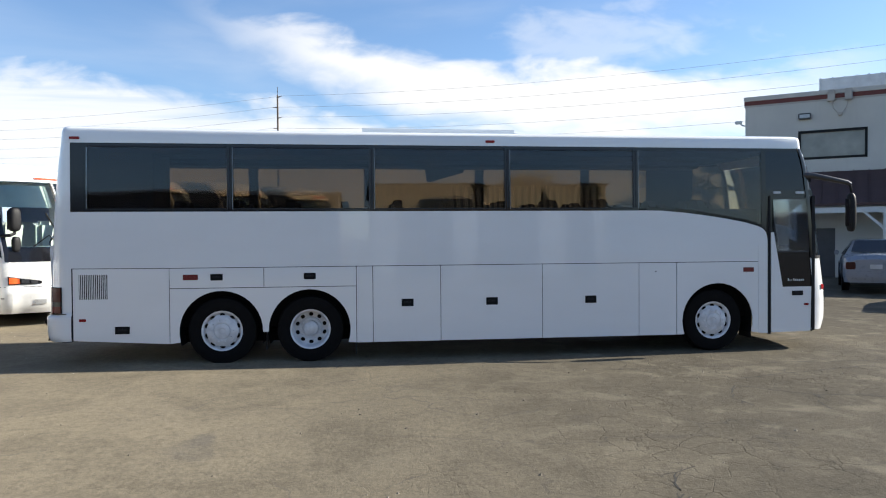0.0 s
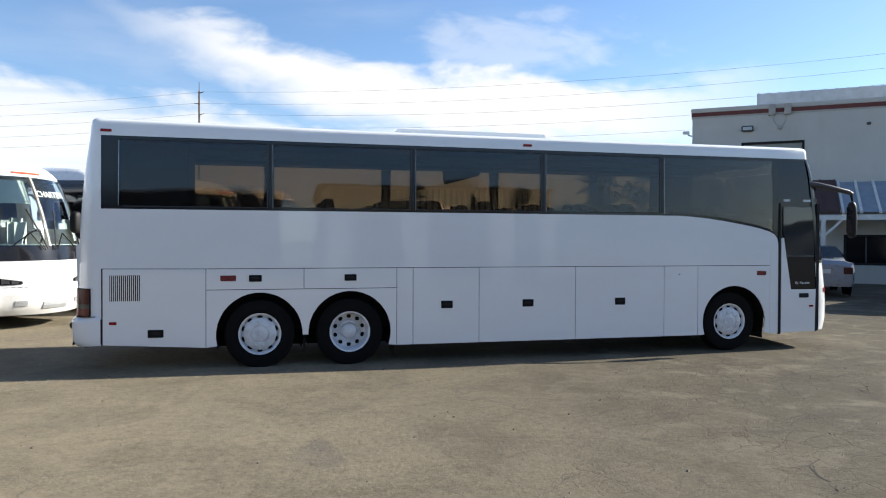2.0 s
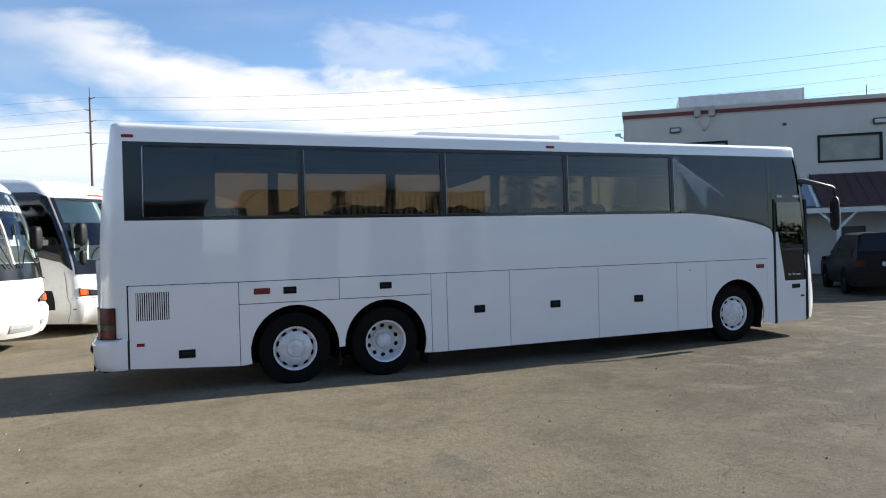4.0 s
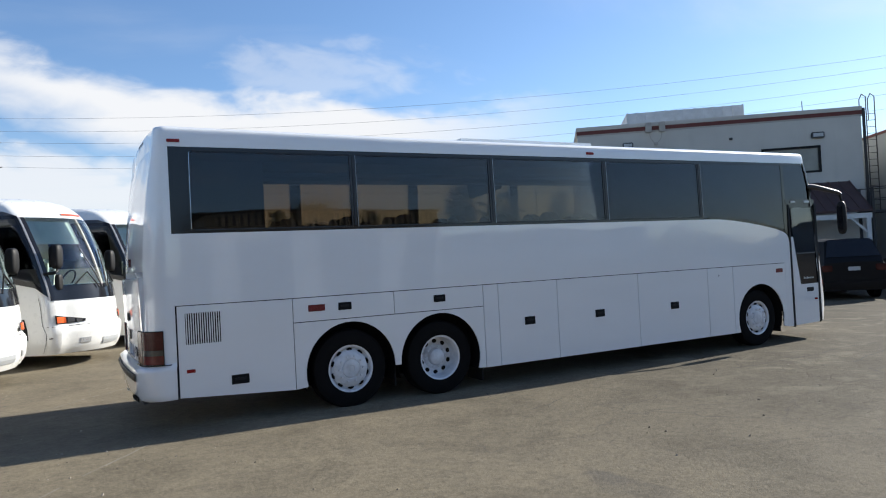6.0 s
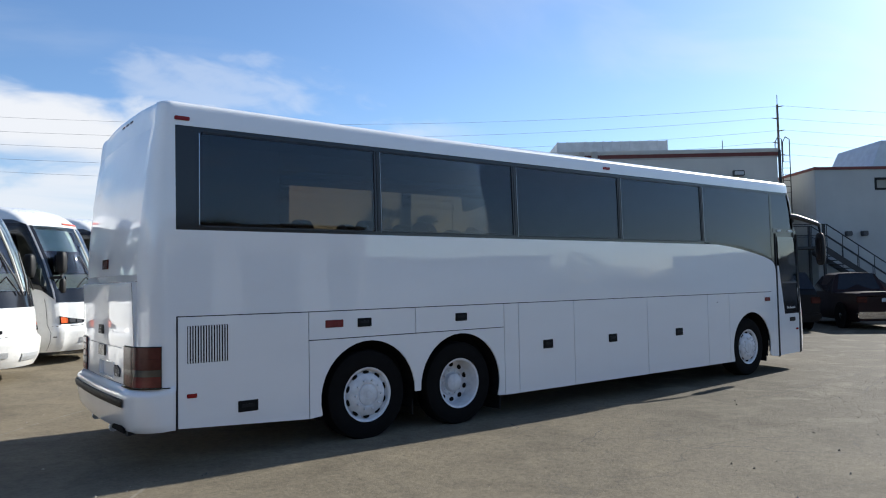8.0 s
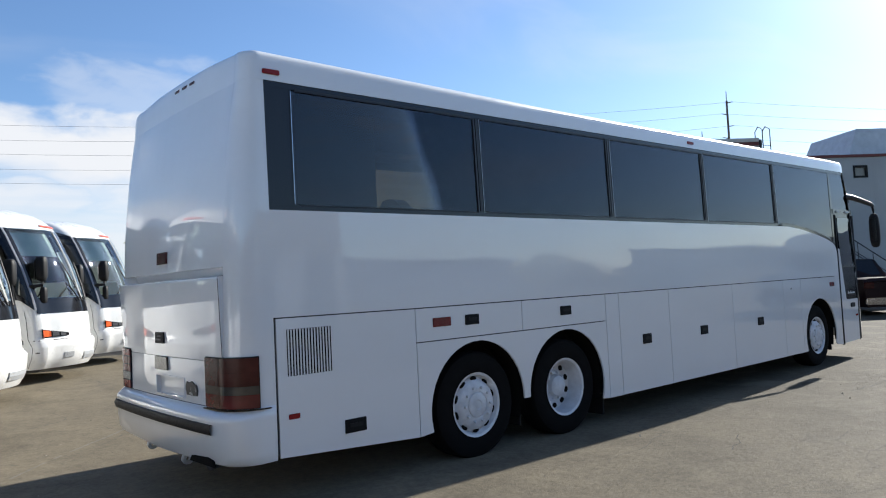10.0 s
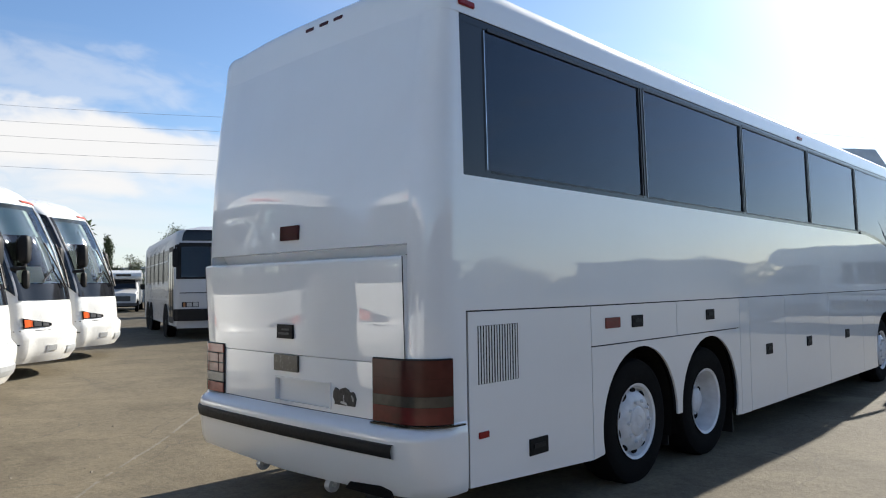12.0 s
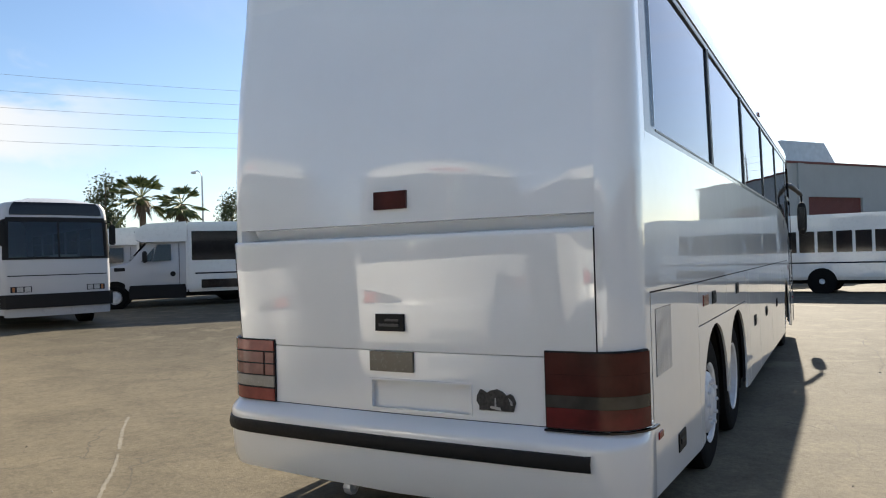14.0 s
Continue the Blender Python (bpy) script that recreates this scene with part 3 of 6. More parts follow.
for s0, s1 in ((-S_E + 0.04, -0.885), (0.9, S_E - 0.04)):
    lamp = part("tail_lamp", on_tail(s0, s1, 0.842, 1.238, 0.022), BLACK, coach, "dark red wrap-round tail lamp cluster")
    # left cluster is painted paler, as if catching the light
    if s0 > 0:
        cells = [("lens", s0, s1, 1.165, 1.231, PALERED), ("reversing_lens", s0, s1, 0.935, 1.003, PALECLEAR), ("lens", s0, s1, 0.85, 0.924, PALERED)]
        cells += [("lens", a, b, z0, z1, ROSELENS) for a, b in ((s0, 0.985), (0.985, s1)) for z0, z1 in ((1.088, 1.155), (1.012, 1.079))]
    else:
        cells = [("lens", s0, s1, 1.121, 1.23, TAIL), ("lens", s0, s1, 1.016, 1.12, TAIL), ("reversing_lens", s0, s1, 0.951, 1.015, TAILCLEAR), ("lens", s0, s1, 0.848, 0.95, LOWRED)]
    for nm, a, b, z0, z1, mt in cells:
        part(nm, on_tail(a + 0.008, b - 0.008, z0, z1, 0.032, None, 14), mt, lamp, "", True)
part("lamp_ledge", on_tail(-S_E - 0.03, -0.885, 0.832, 0.842, 0.05), GLOSSBLACK, coach)


def tail_box(name, y0, y1, z0, z1, off, mat, label="", parent=None):
    return part(name, on_tail(y0, y1, z0, z1, off, None, 2), mat, parent or coach, label)


tail_box("rear_reflector", -0.065, 0.15, 2.02, 2.125, 0.018, TAIL, "small dark red reflector")
hh = tail_box("hatch_handle", -0.055, 0.13, 1.318, 1.416, 0.04, BLACK, "black latch on the hatch")
part("latch_bar", on_tail(-0.025, 0.105, 1.345, 1.36, 0.046, None, 2), DARKMETAL, hh)
part("latch_bar", on_tail(-0.025, 0.065, 1.375, 1.388, 0.046, None, 2), DARKMETAL, hh)
tail_box("plate_lamp", -0.105, 0.18, 1.085, 1.2, 0.03, BROWNLENS, "brown lamp box")
frame_bm = None
for a, b, c, d in ((-0.455, 0.185, 1.03, 1.042), (-0.455, 0.185, 0.862, 0.874), (-0.465, -0.45, 0.862, 1.042), (0.177, 0.192, 0.862, 1.042)):
    frame_bm = on_tail(a, b, c, d, 0.02, frame_bm, 2)
part("plate_recess_rim", frame_bm, WHITE, coach)
# worn crest emblem, drawn as a plain shape
EMBLEM = plain("worn_emblem", (0.05, 0.05, 0.052), 0.45, 0.5, vary=0.5, scale=60)
crest = [(-0.1, -0.073), (-0.1, -0.045), (-0.117, -0.013), (-0.113, 0.027), (-0.093, 0.067), (-0.073, 0.06), (-0.062, 0.042), (-0.03, 0.063), (0.006, 0.074), (0.04, 0.06), (0.066, 0.03), (0.086, 0.047), (0.106, 0.033), (0.12, -0.013), (0.106, -0.073)]
emblem = part("emblem", on_tail(-0.64, -0.57, 0.93, 0.99, 0.021, None, 2, 0.01), EMBLEM, coach, "dark worn crest emblem")
for (u0, v0), (u1, v1) in zip(crest, crest[1:] + crest[:1]):
    part("emblem_edge", slab([(0.0, 0.0), (u0, v0), (u1, v1)], lambda u, v, d: tail_at(-0.607 - u * 0.95, 0.965 + v * 0.78, 0.0235 - d), 0.012), EMBLEM, emblem)
for poly in ([(-0.005, -0.05), (0.005, -0.05), (0.003, 0.015), (-0.003, 0.015)], [(-0.035, -0.055), (0.035, -0.07), (0.028, -0.048), (-0.028, -0.04)], [(0.08, 0.02), (0.1, 0.0), (0.104, -0.03), (0.094, -0.03)]):
    part("emblem_line", slab(poly, lambda u, v, d: tail_at(-0.607 - u * 0.95, 0.965 + v * 0.78, 0.0265 - d), 0.006), CLEARLENS, emblem)
for y, x in ((0.97, -4.415), (0.05, -4.452), (-0.125, -4.452), (-0.29, -4.45), (-1.15, -4.4)):
    part("marker_lamp", box(x, x + 0.05, y - 0.055, y + 0.055, 3.6, 3.636, 0.008), TAIL, coach)

# roof: rings drawn in towards the ridge
ring = [tail_at(s, HEAD) for s in [-S_E - 0.06] + ss(-S_E, -FACE, 8) + ss(-0.7, 0.7, 6) + ss(FACE, S_E, 8) + [S_E + 0.06]]


def nose_at(s, z, off=0.0):
    a, sg = abs(s), 1 if s >= 0 else -1
    nf = HW - 0.36
    if a <= nf:
        x, y, nx, ny = 8.10 + 0.16 * (1 - (a / nf) ** 2), a, 1.0, 0.0
    else:
        th = min((a - nf) / 0.36, math.pi / 2)
        x, y, nx, ny = 7.74 + 0.36 * math.cos(th), nf + 0.36 * math.sin(th), math.cos(th), math.sin(th)
    back = table(z, [(0.3, -0.04), (0.5, 0.04), (0.8, 0.05), (1.1, 0.02), (1.57, -0.06), (2.4, -0.19), (3.1, -0.36), (3.3, -0.46), (3.425, -0.56)])
    x += back * (1.0 if a < nf else lerp(1.0, 0.45, min(1, (a - nf) / 0.565)))
    y *= 1 + (WIDER / HW if s > 0 else 0)
    return (x + nx * off, sg * (y + ny * off - lean(z)), z)


S_N = ss(-1.55, -0.985, 10) + ss(-0.7, 0.7, 8) + ss(0.985, 1.55, 10)
ring = ring[::1] + [(x, HW + WIDER - lean(HEAD), HEAD) for x in (-3, -1, 1, 3, 5, 7)] + [nose_at(s, HEAD) for s in S_N[::-1]] + [(x, -HW + lean(HEAD), HEAD) for x in (7, 5, 3, 1, -1, -3)]
roof_rows = []
for dz, sy, pull in ((0.0, 1.0, 0.0), (0.0, 1.0025, -0.0005), (0.1, 1.002, 0.012), (0.15, 0.996, 0.02), (0.17, 0.991, 0.026), (0.19, 0.98, 0.036), (0.21, 0.945, 0.065), (0.24, 0.8, 0.2), (0.27, 0.6, 0.5), (0.29, 0.3, 0.9), (0.3, 0.001, 1.2)):
    roof_rows.append([(1.75 + (x - 1.75) * (1 - pull / 6.2), y * sy, z + dz + min(1.0, dz / 0.1) * (0.045 * min(1.0, max(0.0, (-0.5 - x) / 4.0)) + 0.035 * min(1.0, max(0.0, (-3.9 - x) / 0.5)) * max(0.0, 1 - (y / 1.25) ** 4))) for x, y, z in ring])
part("roof", sheet(roof_rows, None, True), WHITE, coach, "white roof with a rounded edge", True)
for fn in (right, left):
    part("roof_gutter", tube([fn(x, HEAD + 0.157, 0.012) for x in ss(-4.3, 7.3, 8)], 0.011), WHITE, coach)
part("roof_unit", box(0.05, 2.75, -0.8, 0.8, 3.6, 3.775, 0.06), WHITE, coach, "flat air-conditioning hump", True)
part("roof_hatch", box(-3.75, -3.1, -0.6, 0.1, 3.6, 3.75, 0.02), WHITE, coach)
part("roof_hatch", box(4.6, 5.2, -0.4, 0.3, 3.6, 3.76, 0.02), WHITE, coach)

# front end
for nm, z0, z1, n, mt in (("front_panel", 0.33, 1.57, 12, WHITE), ("windscreen", 1.58, 3.29, 10, WINDSHIELD), ("front_cap", 3.3, HEAD, 4, WHITE)):
    part(nm, sheet([[nose_at(s, z) for s in S_N] for z in ss(z0, z1, n)]), mt, coach, "", True)
part("screen_edge", sheet([[nose_at(s, z, 0.006) for s in S_N] for z in (1.55, 1.6)]), BLACK, coach)
for sg in (-1, 1):
    part("screen_post", sheet([[nose_at(sg * s, z, 0.006) for s in (1.415, 1.475, 1.55)] for z in ss(1.56, HEAD, 10)]), GLOSSBLACK, coach)
    part("head_lamp", sheet([[nose_at(sg * s, z, 0.012) for s in ss(0.8, 1.2, 6)] for z in (0.78, 0.98)]), CLEARLENS, coach)
    part("corner_lamp", sheet([[nose_at(sg * s, z, 0.012) for s in ss(1.05, 1.36, 6)] for z in (1.02, 1.1)]), RED, coach)

# entrance door with its black rubber edges
door = part("entrance_door", slab([(7.0, 0.295), (7.72, 0.31), (7.735, 1.07), (7.21, 1.07), (7.05, 2.0), (7.0, 2.0)], right, 0.03), WHITE, coach, "white and black entrance door")
for poly in ([(6.985, 2.0), (7.045, 2.0), (7.06, 2.68), (6.96, 2.68)], [(7.045, 2.0), (7.19, 1.065), (7.25, 1.13), (7.06, 2.29)], [(7.19, 1.065), (7.745, 1.065), (7.745, 1.13), (7.25, 1.13)], [(7.68, 1.13), (7.745, 1.13), (7.74, 2.68), (7.64, 2.68)], [(7.06, 2.54), (7.645, 2.54), (7.64, 2.68), (7.06, 2.68)]):
    part("door_frame", slab(poly, lambda u, v, d: right(u, v, 0.014 + d), 0.02), GLOSSBLACK, door)
part("lower_panel", slab([(7.1, 1.66), (7.69, 1.66), (7.70, 1.1), (7.2, 1.1)], lambda u, v, d: right(u, v, 0.004 + d), 0.012), GLOSSBLACK, door, "black lower door panel")
part("door_glass", slab([(7.035, 2.56), (7.66, 2.56), (7.69, 1.67), (7.11, 1.67), (7.035, 2.1)], lambda u, v, d: right(u, v, -0.004 + d), 0.008), DOORGLASS, door, "dark door glass")
for x0, x1 in ((7.03, 7.17), (7.44, 7.6)):
    part("door_hinge", box(x0, x1, -HW - 0.012, -HW + 0.02, 2.655, 2.695, 0.008), GALV, door, "pale metal hinge cover")
part("door_bar", box(7.1, 7.68, -HW - 0.012, -HW + 0.01, 1.66, 1.685), DARKMETAL, door)
part("door_seal", slab([(6.94, 0.27), (6.99, 0.27), (6.985, 2.62), (6.955, 2.62), (6.945, 1.8)], lambda u, v, d: right(u, v, -0.006 + d), 0.03), BLACK, door, "black rubber door seal")
part("door_seal", slab([(7.735, 0.3), (7.795, 0.33), (7.80, 2.62), (7.745, 2.62)], lambda u, v, d: right(u, v, -0.004 + d), 0.03), BLACK, door)
part("door_latch", box(7.38, 7.58, -HW - 0.012, -HW + 0.01, 0.92, 1.0, 0.006), BLACK, door)
part("side_lamp", box(7.6, 7.68, -HW - 0.014, -HW + 0.01, 0.75, 0.785, 0.004), RED, door)
for i in range(9):
    w = 0.016 if i not in (1, 2) else 0.006
    h = 0.045 if i in (0, 3) else 0.03
    part("script_bar", box(7.30 + i * 0.034, 7.30 + i * 0.034 + w, -HW - 0.008, -HW - 0.005, 1.17, 1.17 + h), LETTER, door)

# window band
PILLAR = plain("grey_anodised", (0.03, 0.031, 0.034), 0.35, 0.4)
part("band_panel", slab([(-4.28, BELT), (-4.05, BELT), (-4.05, HEAD), (-4.28, HEAD)], lambda u, v, d: right(u, v, 0.006 + d), 0.02), GLOSSBLACK, coach, "black blanking panel")
part("band_panel", slab([(-4.28, BELT), (-3.62, BELT), (-3.62, HEAD), (-4.28, HEAD)], lambda u, v, d: left(u, v, 0.006 + d), 0.02), GLOSSBLACK, coach)
for fn in (right, left):
    part("band_rail", slab([(-4.28, 3.375), (7.5, 3.375), (7.45, HEAD), (-4.28, HEAD)], lambda u, v, d: fn(u, v, 0.004 + d), 0.03), GLOSSBLACK, coach)
    part("band_rail", slab([(-4.28, BELT - 0.004), (4.6, BELT - 0.004), (4.6, 2.425), (-4.28, 2.425)], lambda u, v, d: fn(u, v, 0.004 + d), 0.03), GLOSSBLACK, coach)
    sill = [(x + 0.0, z) for x, z in curve[::-1]]
    part("band_rail", slab(sill + [(x - 0.02, z + 0.055) for x, z in curve], lambda u, v, d: fn(u, v, 0.006 + d), 0.03), GLOSSBLACK, coach)
    for i, (a, b) in enumerate(zip(WIN, WIN[1:])):
        if fn is left and i == 0:
            a = -3.62
        if b > 6:
            poly = [(a, BELT + 0.02)] + [(x, z + 0.03) for x, z in curve[::-1] if x < 6.86] + [(6.87, 2.1), (6.87, HEAD - 0.03), (a, HEAD - 0.03)]
        else:
            poly = [(a, 2.40), (b, 2.40), (b, HEAD - 0.03), (a, HEAD - 0.03)]
        g = part("window_pane", slab(poly, lambda u, v, d: fn(u, v, 0.014 + d), 0.006), GLASS, coach, "bronze tinted glass")
        g.visible_shadow = False
        if b < 6:
            for z, hb in ((2.418, 0.007), (3.378, 0.012)):
                part("pane_bead", slab([(a + 0.05, z - hb), (b - 0.05, z - hb), (b - 0.05, z + hb), (a + 0.05, z + hb)], lambda u, v, d: fn(u, v, 0.001 + d), 0.02), PILLAR, g)
    # added dark sheet that blocks daylight seen through the offside front glass
    if fn is left:
        part("view_stop", slab([(5.9, 2.2), (6.9, 2.2), (6.9, 3.3), (5.9, 3.3)], lambda u, v, d: fn(u, v, 0.05 + d), 0.01), UNDER, coach, "dark sheet added to stop the view through the offside front")
    front_side = [(6.87, 2.70), (7.70, 2.70), (7.60, 3.1), (7.52, HEAD - 0.03), (6.87, HEAD - 0.03)] if fn is right else [(6.87, 2.0), (7.76, 1.7), (7.60, 3.1), (7.52, HEAD - 0.03), (6.87, HEAD - 0.03)]
    part("window_pane", slab(front_side, lambda u, v, d: fn(u, v, 0.014 + d), 0.006), FRONTGLASS if fn is right else GLASS, coach).visible_shadow = False
    for x in WIN[:-1]:
        pw = 0.05 if fn is right else 0.09
        if x < -4:
            continue
        pil = part("window_pillar", slab([(x - pw, BELT), (x + pw, BELT), (x + pw, HEAD), (x - pw, HEAD)], lambda u, v, d: fn(u, v, 0.008 + d), 0.06), GLOSSBLACK, coach)
        part("pillar_cover", slab([(x - 0.012, 2.43), (x + 0.012, 2.43), (x + 0.012, 3.37), (x - 0.012, 3.37)], lambda u, v, d: fn(u, v, 0.002 + d), 0.02), PILLAR, pil)
        for e in (-1, 1):
            xb = x + e * pw * 0.8
            part("pane_bead", slab([(xb - 0.004, 2.41), (xb + 0.004, 2.41), (xb + 0.004, 3.37), (xb - 0.004, 3.37)], lambda u, v, d: fn(u, v, 0.001 + d), 0.02), BEAD if e > 0 else DARKMETAL, pil)
    part("window_pillar", slab([(6.83, 2.12), (6.91, 2.0), (6.91, HEAD), (6.83, HEAD)], lambda u, v, d: fn(u, v, 0.008 + d), 0.05), GLOSSBLACK, coach)
part("pane_bead", slab([(-4.054, 2.43), (-4.048, 2.43), (-4.042, 3.36), (-4.048, 3.36)], lambda u, v, d: right(u, v, -0.006 + d), 0.03), CHROME, coach, "bright bead beside the first pane")
part("over_door_panel", slab([(6.9, 2.64), (7.76, 2.64), (7.74, 2.72), (6.9, 2.72)], lambda u, v, d: right(u, v, 0.002 + d), 0.03), GLOSSBLACK, coach)
part("door_side_panel", slab([(6.86, 2.06), (6.94, 1.86), (6.965, 2.68), (6.86, 2.68)], lambda u, v, d: right(u, v, 0.01 + d), 0.03), GLOSSBLACK, coach)
part("nearside_lining", slab([(6.94, 0.3), (7.76, 0.33), (7.7, 1.7), (6.9, 2.0)], lambda u, v, d: left(u, v, d), 0.03), WHITE, coach)

# vent grille
vent = part("vent_grille", box(-4.175, -3.765, -HW - 0.0015, -HW + 0.01, 1.05, 1.42), BLACK, coach, "dark slotted vent with white bars")
n_s = 15
for i in range(n_s):
    x = -4.172 + 0.404 * (i + 0.12 + 0.1 * random.random()) / n_s
    part("slat", box(x, x + 0.0125, -HW - 0.004, -HW, 1.052, 1.418), WHITE, vent)


def latch(x, z, w, h, name="panel_latch", mat=LATCH, lab=""):
    ob = part(name, box(x - w / 2, x + w / 2, -HW - 0.008, -HW + 0.012, z - h / 2, z + h / 2, 0.004), mat, coach, lab)
    if mat is LATCH:
        part("latch_bar", box(x - w * 0.3, x + w * 0.3, -HW - 0.014, -HW - 0.006, z - h * 0.1, z + h * 0.18), BLACK, ob)
    return ob


latch(-3.555, 0.57, 0.215, 0.115)
latch(-2.155, 1.362, 0.185, 0.1)
latch(-0.735, 1.362, 0.185, 0.1)
for x in (0.8, 2.17, 3.825):
    latch(x, 0.918, 0.19, 0.12)
latch(-2.545, 1.365, 0.225, 0.085, "side_reflector", SIDERED, "dark red side reflector")
latch(6.59, 1.372, 0.19, 0.075, "side_reflector", SIDERED)
latch(-4.13, 0.732, 0.1, 0.042, "side_lamp", RED)
for x in (-4.215, 2.155):
    ob = part("marker_lamp", box(x - 0.075, x + 0.075, -HW + 0.005, -HW + 0.04, 3.475, 3.515, 0.006), RED, coach, "small red marker lamp")
part("screw", box(4.935, 4.955, -HW - 0.004, -HW + 0.01, 1.35, 1.37), SEAM, coach)

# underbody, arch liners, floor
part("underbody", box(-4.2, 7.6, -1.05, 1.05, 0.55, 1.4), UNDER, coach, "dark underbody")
# bay floors, plus dark fill added by the wheels to hide daylight underneath
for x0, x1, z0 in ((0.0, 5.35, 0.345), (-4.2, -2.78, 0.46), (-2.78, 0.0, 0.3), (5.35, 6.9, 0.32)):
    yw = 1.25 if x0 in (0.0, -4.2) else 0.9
    part("floor_fill", box(x0, x1, -yw, yw, z0, z0 + 0.2), UNDER, coach)
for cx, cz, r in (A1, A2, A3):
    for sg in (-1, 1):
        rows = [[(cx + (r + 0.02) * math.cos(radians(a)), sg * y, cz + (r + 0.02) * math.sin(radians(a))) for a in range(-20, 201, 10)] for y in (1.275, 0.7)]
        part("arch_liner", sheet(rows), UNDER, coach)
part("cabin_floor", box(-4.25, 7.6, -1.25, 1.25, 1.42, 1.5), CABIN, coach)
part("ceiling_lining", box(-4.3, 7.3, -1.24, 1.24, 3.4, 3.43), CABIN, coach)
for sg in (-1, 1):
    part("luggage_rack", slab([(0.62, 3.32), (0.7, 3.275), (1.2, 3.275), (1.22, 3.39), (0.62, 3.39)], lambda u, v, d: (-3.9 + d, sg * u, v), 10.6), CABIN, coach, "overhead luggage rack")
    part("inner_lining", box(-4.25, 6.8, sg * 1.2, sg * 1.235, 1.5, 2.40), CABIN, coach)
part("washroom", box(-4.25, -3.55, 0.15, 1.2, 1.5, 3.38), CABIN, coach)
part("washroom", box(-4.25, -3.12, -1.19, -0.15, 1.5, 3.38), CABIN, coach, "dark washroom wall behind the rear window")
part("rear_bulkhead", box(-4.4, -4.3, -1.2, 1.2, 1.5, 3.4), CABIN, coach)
part("screen_blind", slab([(1.35, 3.3), (2.15, 3.3), (2.1, 3.22), (1.75, 3.12), (1.45, 3.03), (1.38, 3.04)], lambda u, v, d: (u, 1.24 + d, v), 0.01), CABIN, coach, "half-fallen dark blind")
seat_bm = bmesh.new()
for y in (-0.25, 0.25):
    back = [(y - 0.235, 1.85), (y - 0.235, 2.3), (y - 0.215, 2.44), (y - 0.17, 2.53), (y - 0.09, 2.585), (y, 2.6), (y + 0.09, 2.585), (y + 0.17, 2.53), (y + 0.215, 2.44), (y + 0.235, 2.3), (y + 0.235, 1.85)]
    slab(back, lambda u, v, d: (-0.16 + d - 0.12 * (v - 2.0), u, v), 0.13, seat_bm)
    box(-0.05, 0.42, y - 0.23, y + 0.23, 1.8, 1.95, 0.04, seat_bm)
box(-0.02, 0.3, -0.4, 0.4, 1.5, 1.8, 0, seat_bm)
seat = part("seat", seat_bm, SEAT, coach, "dark fabric double seat")
seat.location = (-2.6, -0.72, -0.04)
for i in range(11):
    for sg in (-1, 1):
        if (i, sg) != (0, -1):
            share("seat", seat, pose(-2.6 + 0.86 * i, sg * 0.72, -0.05 + 0.02 * ((i * 7) % 3)), coach)
part("steering_column", tube([(7.5, 0.7, 1.5), (7.35, 0.7, 2.25)], 0.05), BLACK, coach)
part("driver_seat", box(6.75, 6.9, 0.45, 0.95, 1.6, 2.6, 0.05), SEAT, coach)

# wheels
tyre_prof = [(0.30, -0.135), (0.36, -0.15), (0.46, -0.152), (0.505, -0.135), (0.52, -0.1), (0.522, 0.0), (0.52, 0.1), (0.505, 0.135), (0.46, 0.152), (0.36, 0.15), (0.30, 0.135)]


def wheel_parts(dished):
    """Tyre, painted steel disc with hand holes, nuts and hub; the outer face looks to -y."""
    t = spin(tyre_prof, 48)
    if dished:
        disc = spin([(0.302, -0.135), (0.315, -0.15), (0.29, -0.14), (0.275, -0.05), (0.262, 0.03), (0.18, 0.034), (0.165, 0.016), (0.125, 0.01), (0.112, -0.045), (0.09, -0.062), (0.0, -0.064)], 40)
    else:
        disc = spin([(0.302, -0.135), (0.315, -0.15), (0.29, -0.14), (0.275, -0.1), (0.262, -0.09), (0.235, -0.135), (0.2, -0.155), (0.135, -0.158), (0.125, -0.15), (0.118, -0.162), (0.095, -0.17), (0.05, -0.171), (0.042, -0.165), (0.0, -0.166)], 40)
    hole = bmesh.new()
    bmesh.ops.create_uvsphere(hole, u_segments=8, v_segments=5, radius=1, matrix=Matrix.Diagonal((0.024 if not dished else 0.03, 0.016, 0.042 if not dished else 0.036, 1)))
    nut = bmesh.new()
    bmesh.ops.create_cone(nut, cap_ends=True, segments=6, radius1=0.017, radius2=0.013, depth=0.042, matrix=Matrix.Rotation(math.pi / 2, 4, "X"))
    holes, nuts = [], []
    for k in range(10):
        a, a2 = 36 * (k + 0.5), 36 * k
        rh, yh = (0.222, 0.028) if dished else (0.252, -0.112)
        rn, yn = (0.146, 0.006) if dished else (0.168, -0.163)
        holes.append(pose(rh * math.cos(radians(a)), yh, rh * math.sin(radians(a)), 0, -a, 0))
        nuts.append(pose(rn * math.cos(radians(a2)), yn, rn * math.sin(radians(a2))))
    return t, disc, hole, nut, holes, nuts


WHEEL_MESH = {}


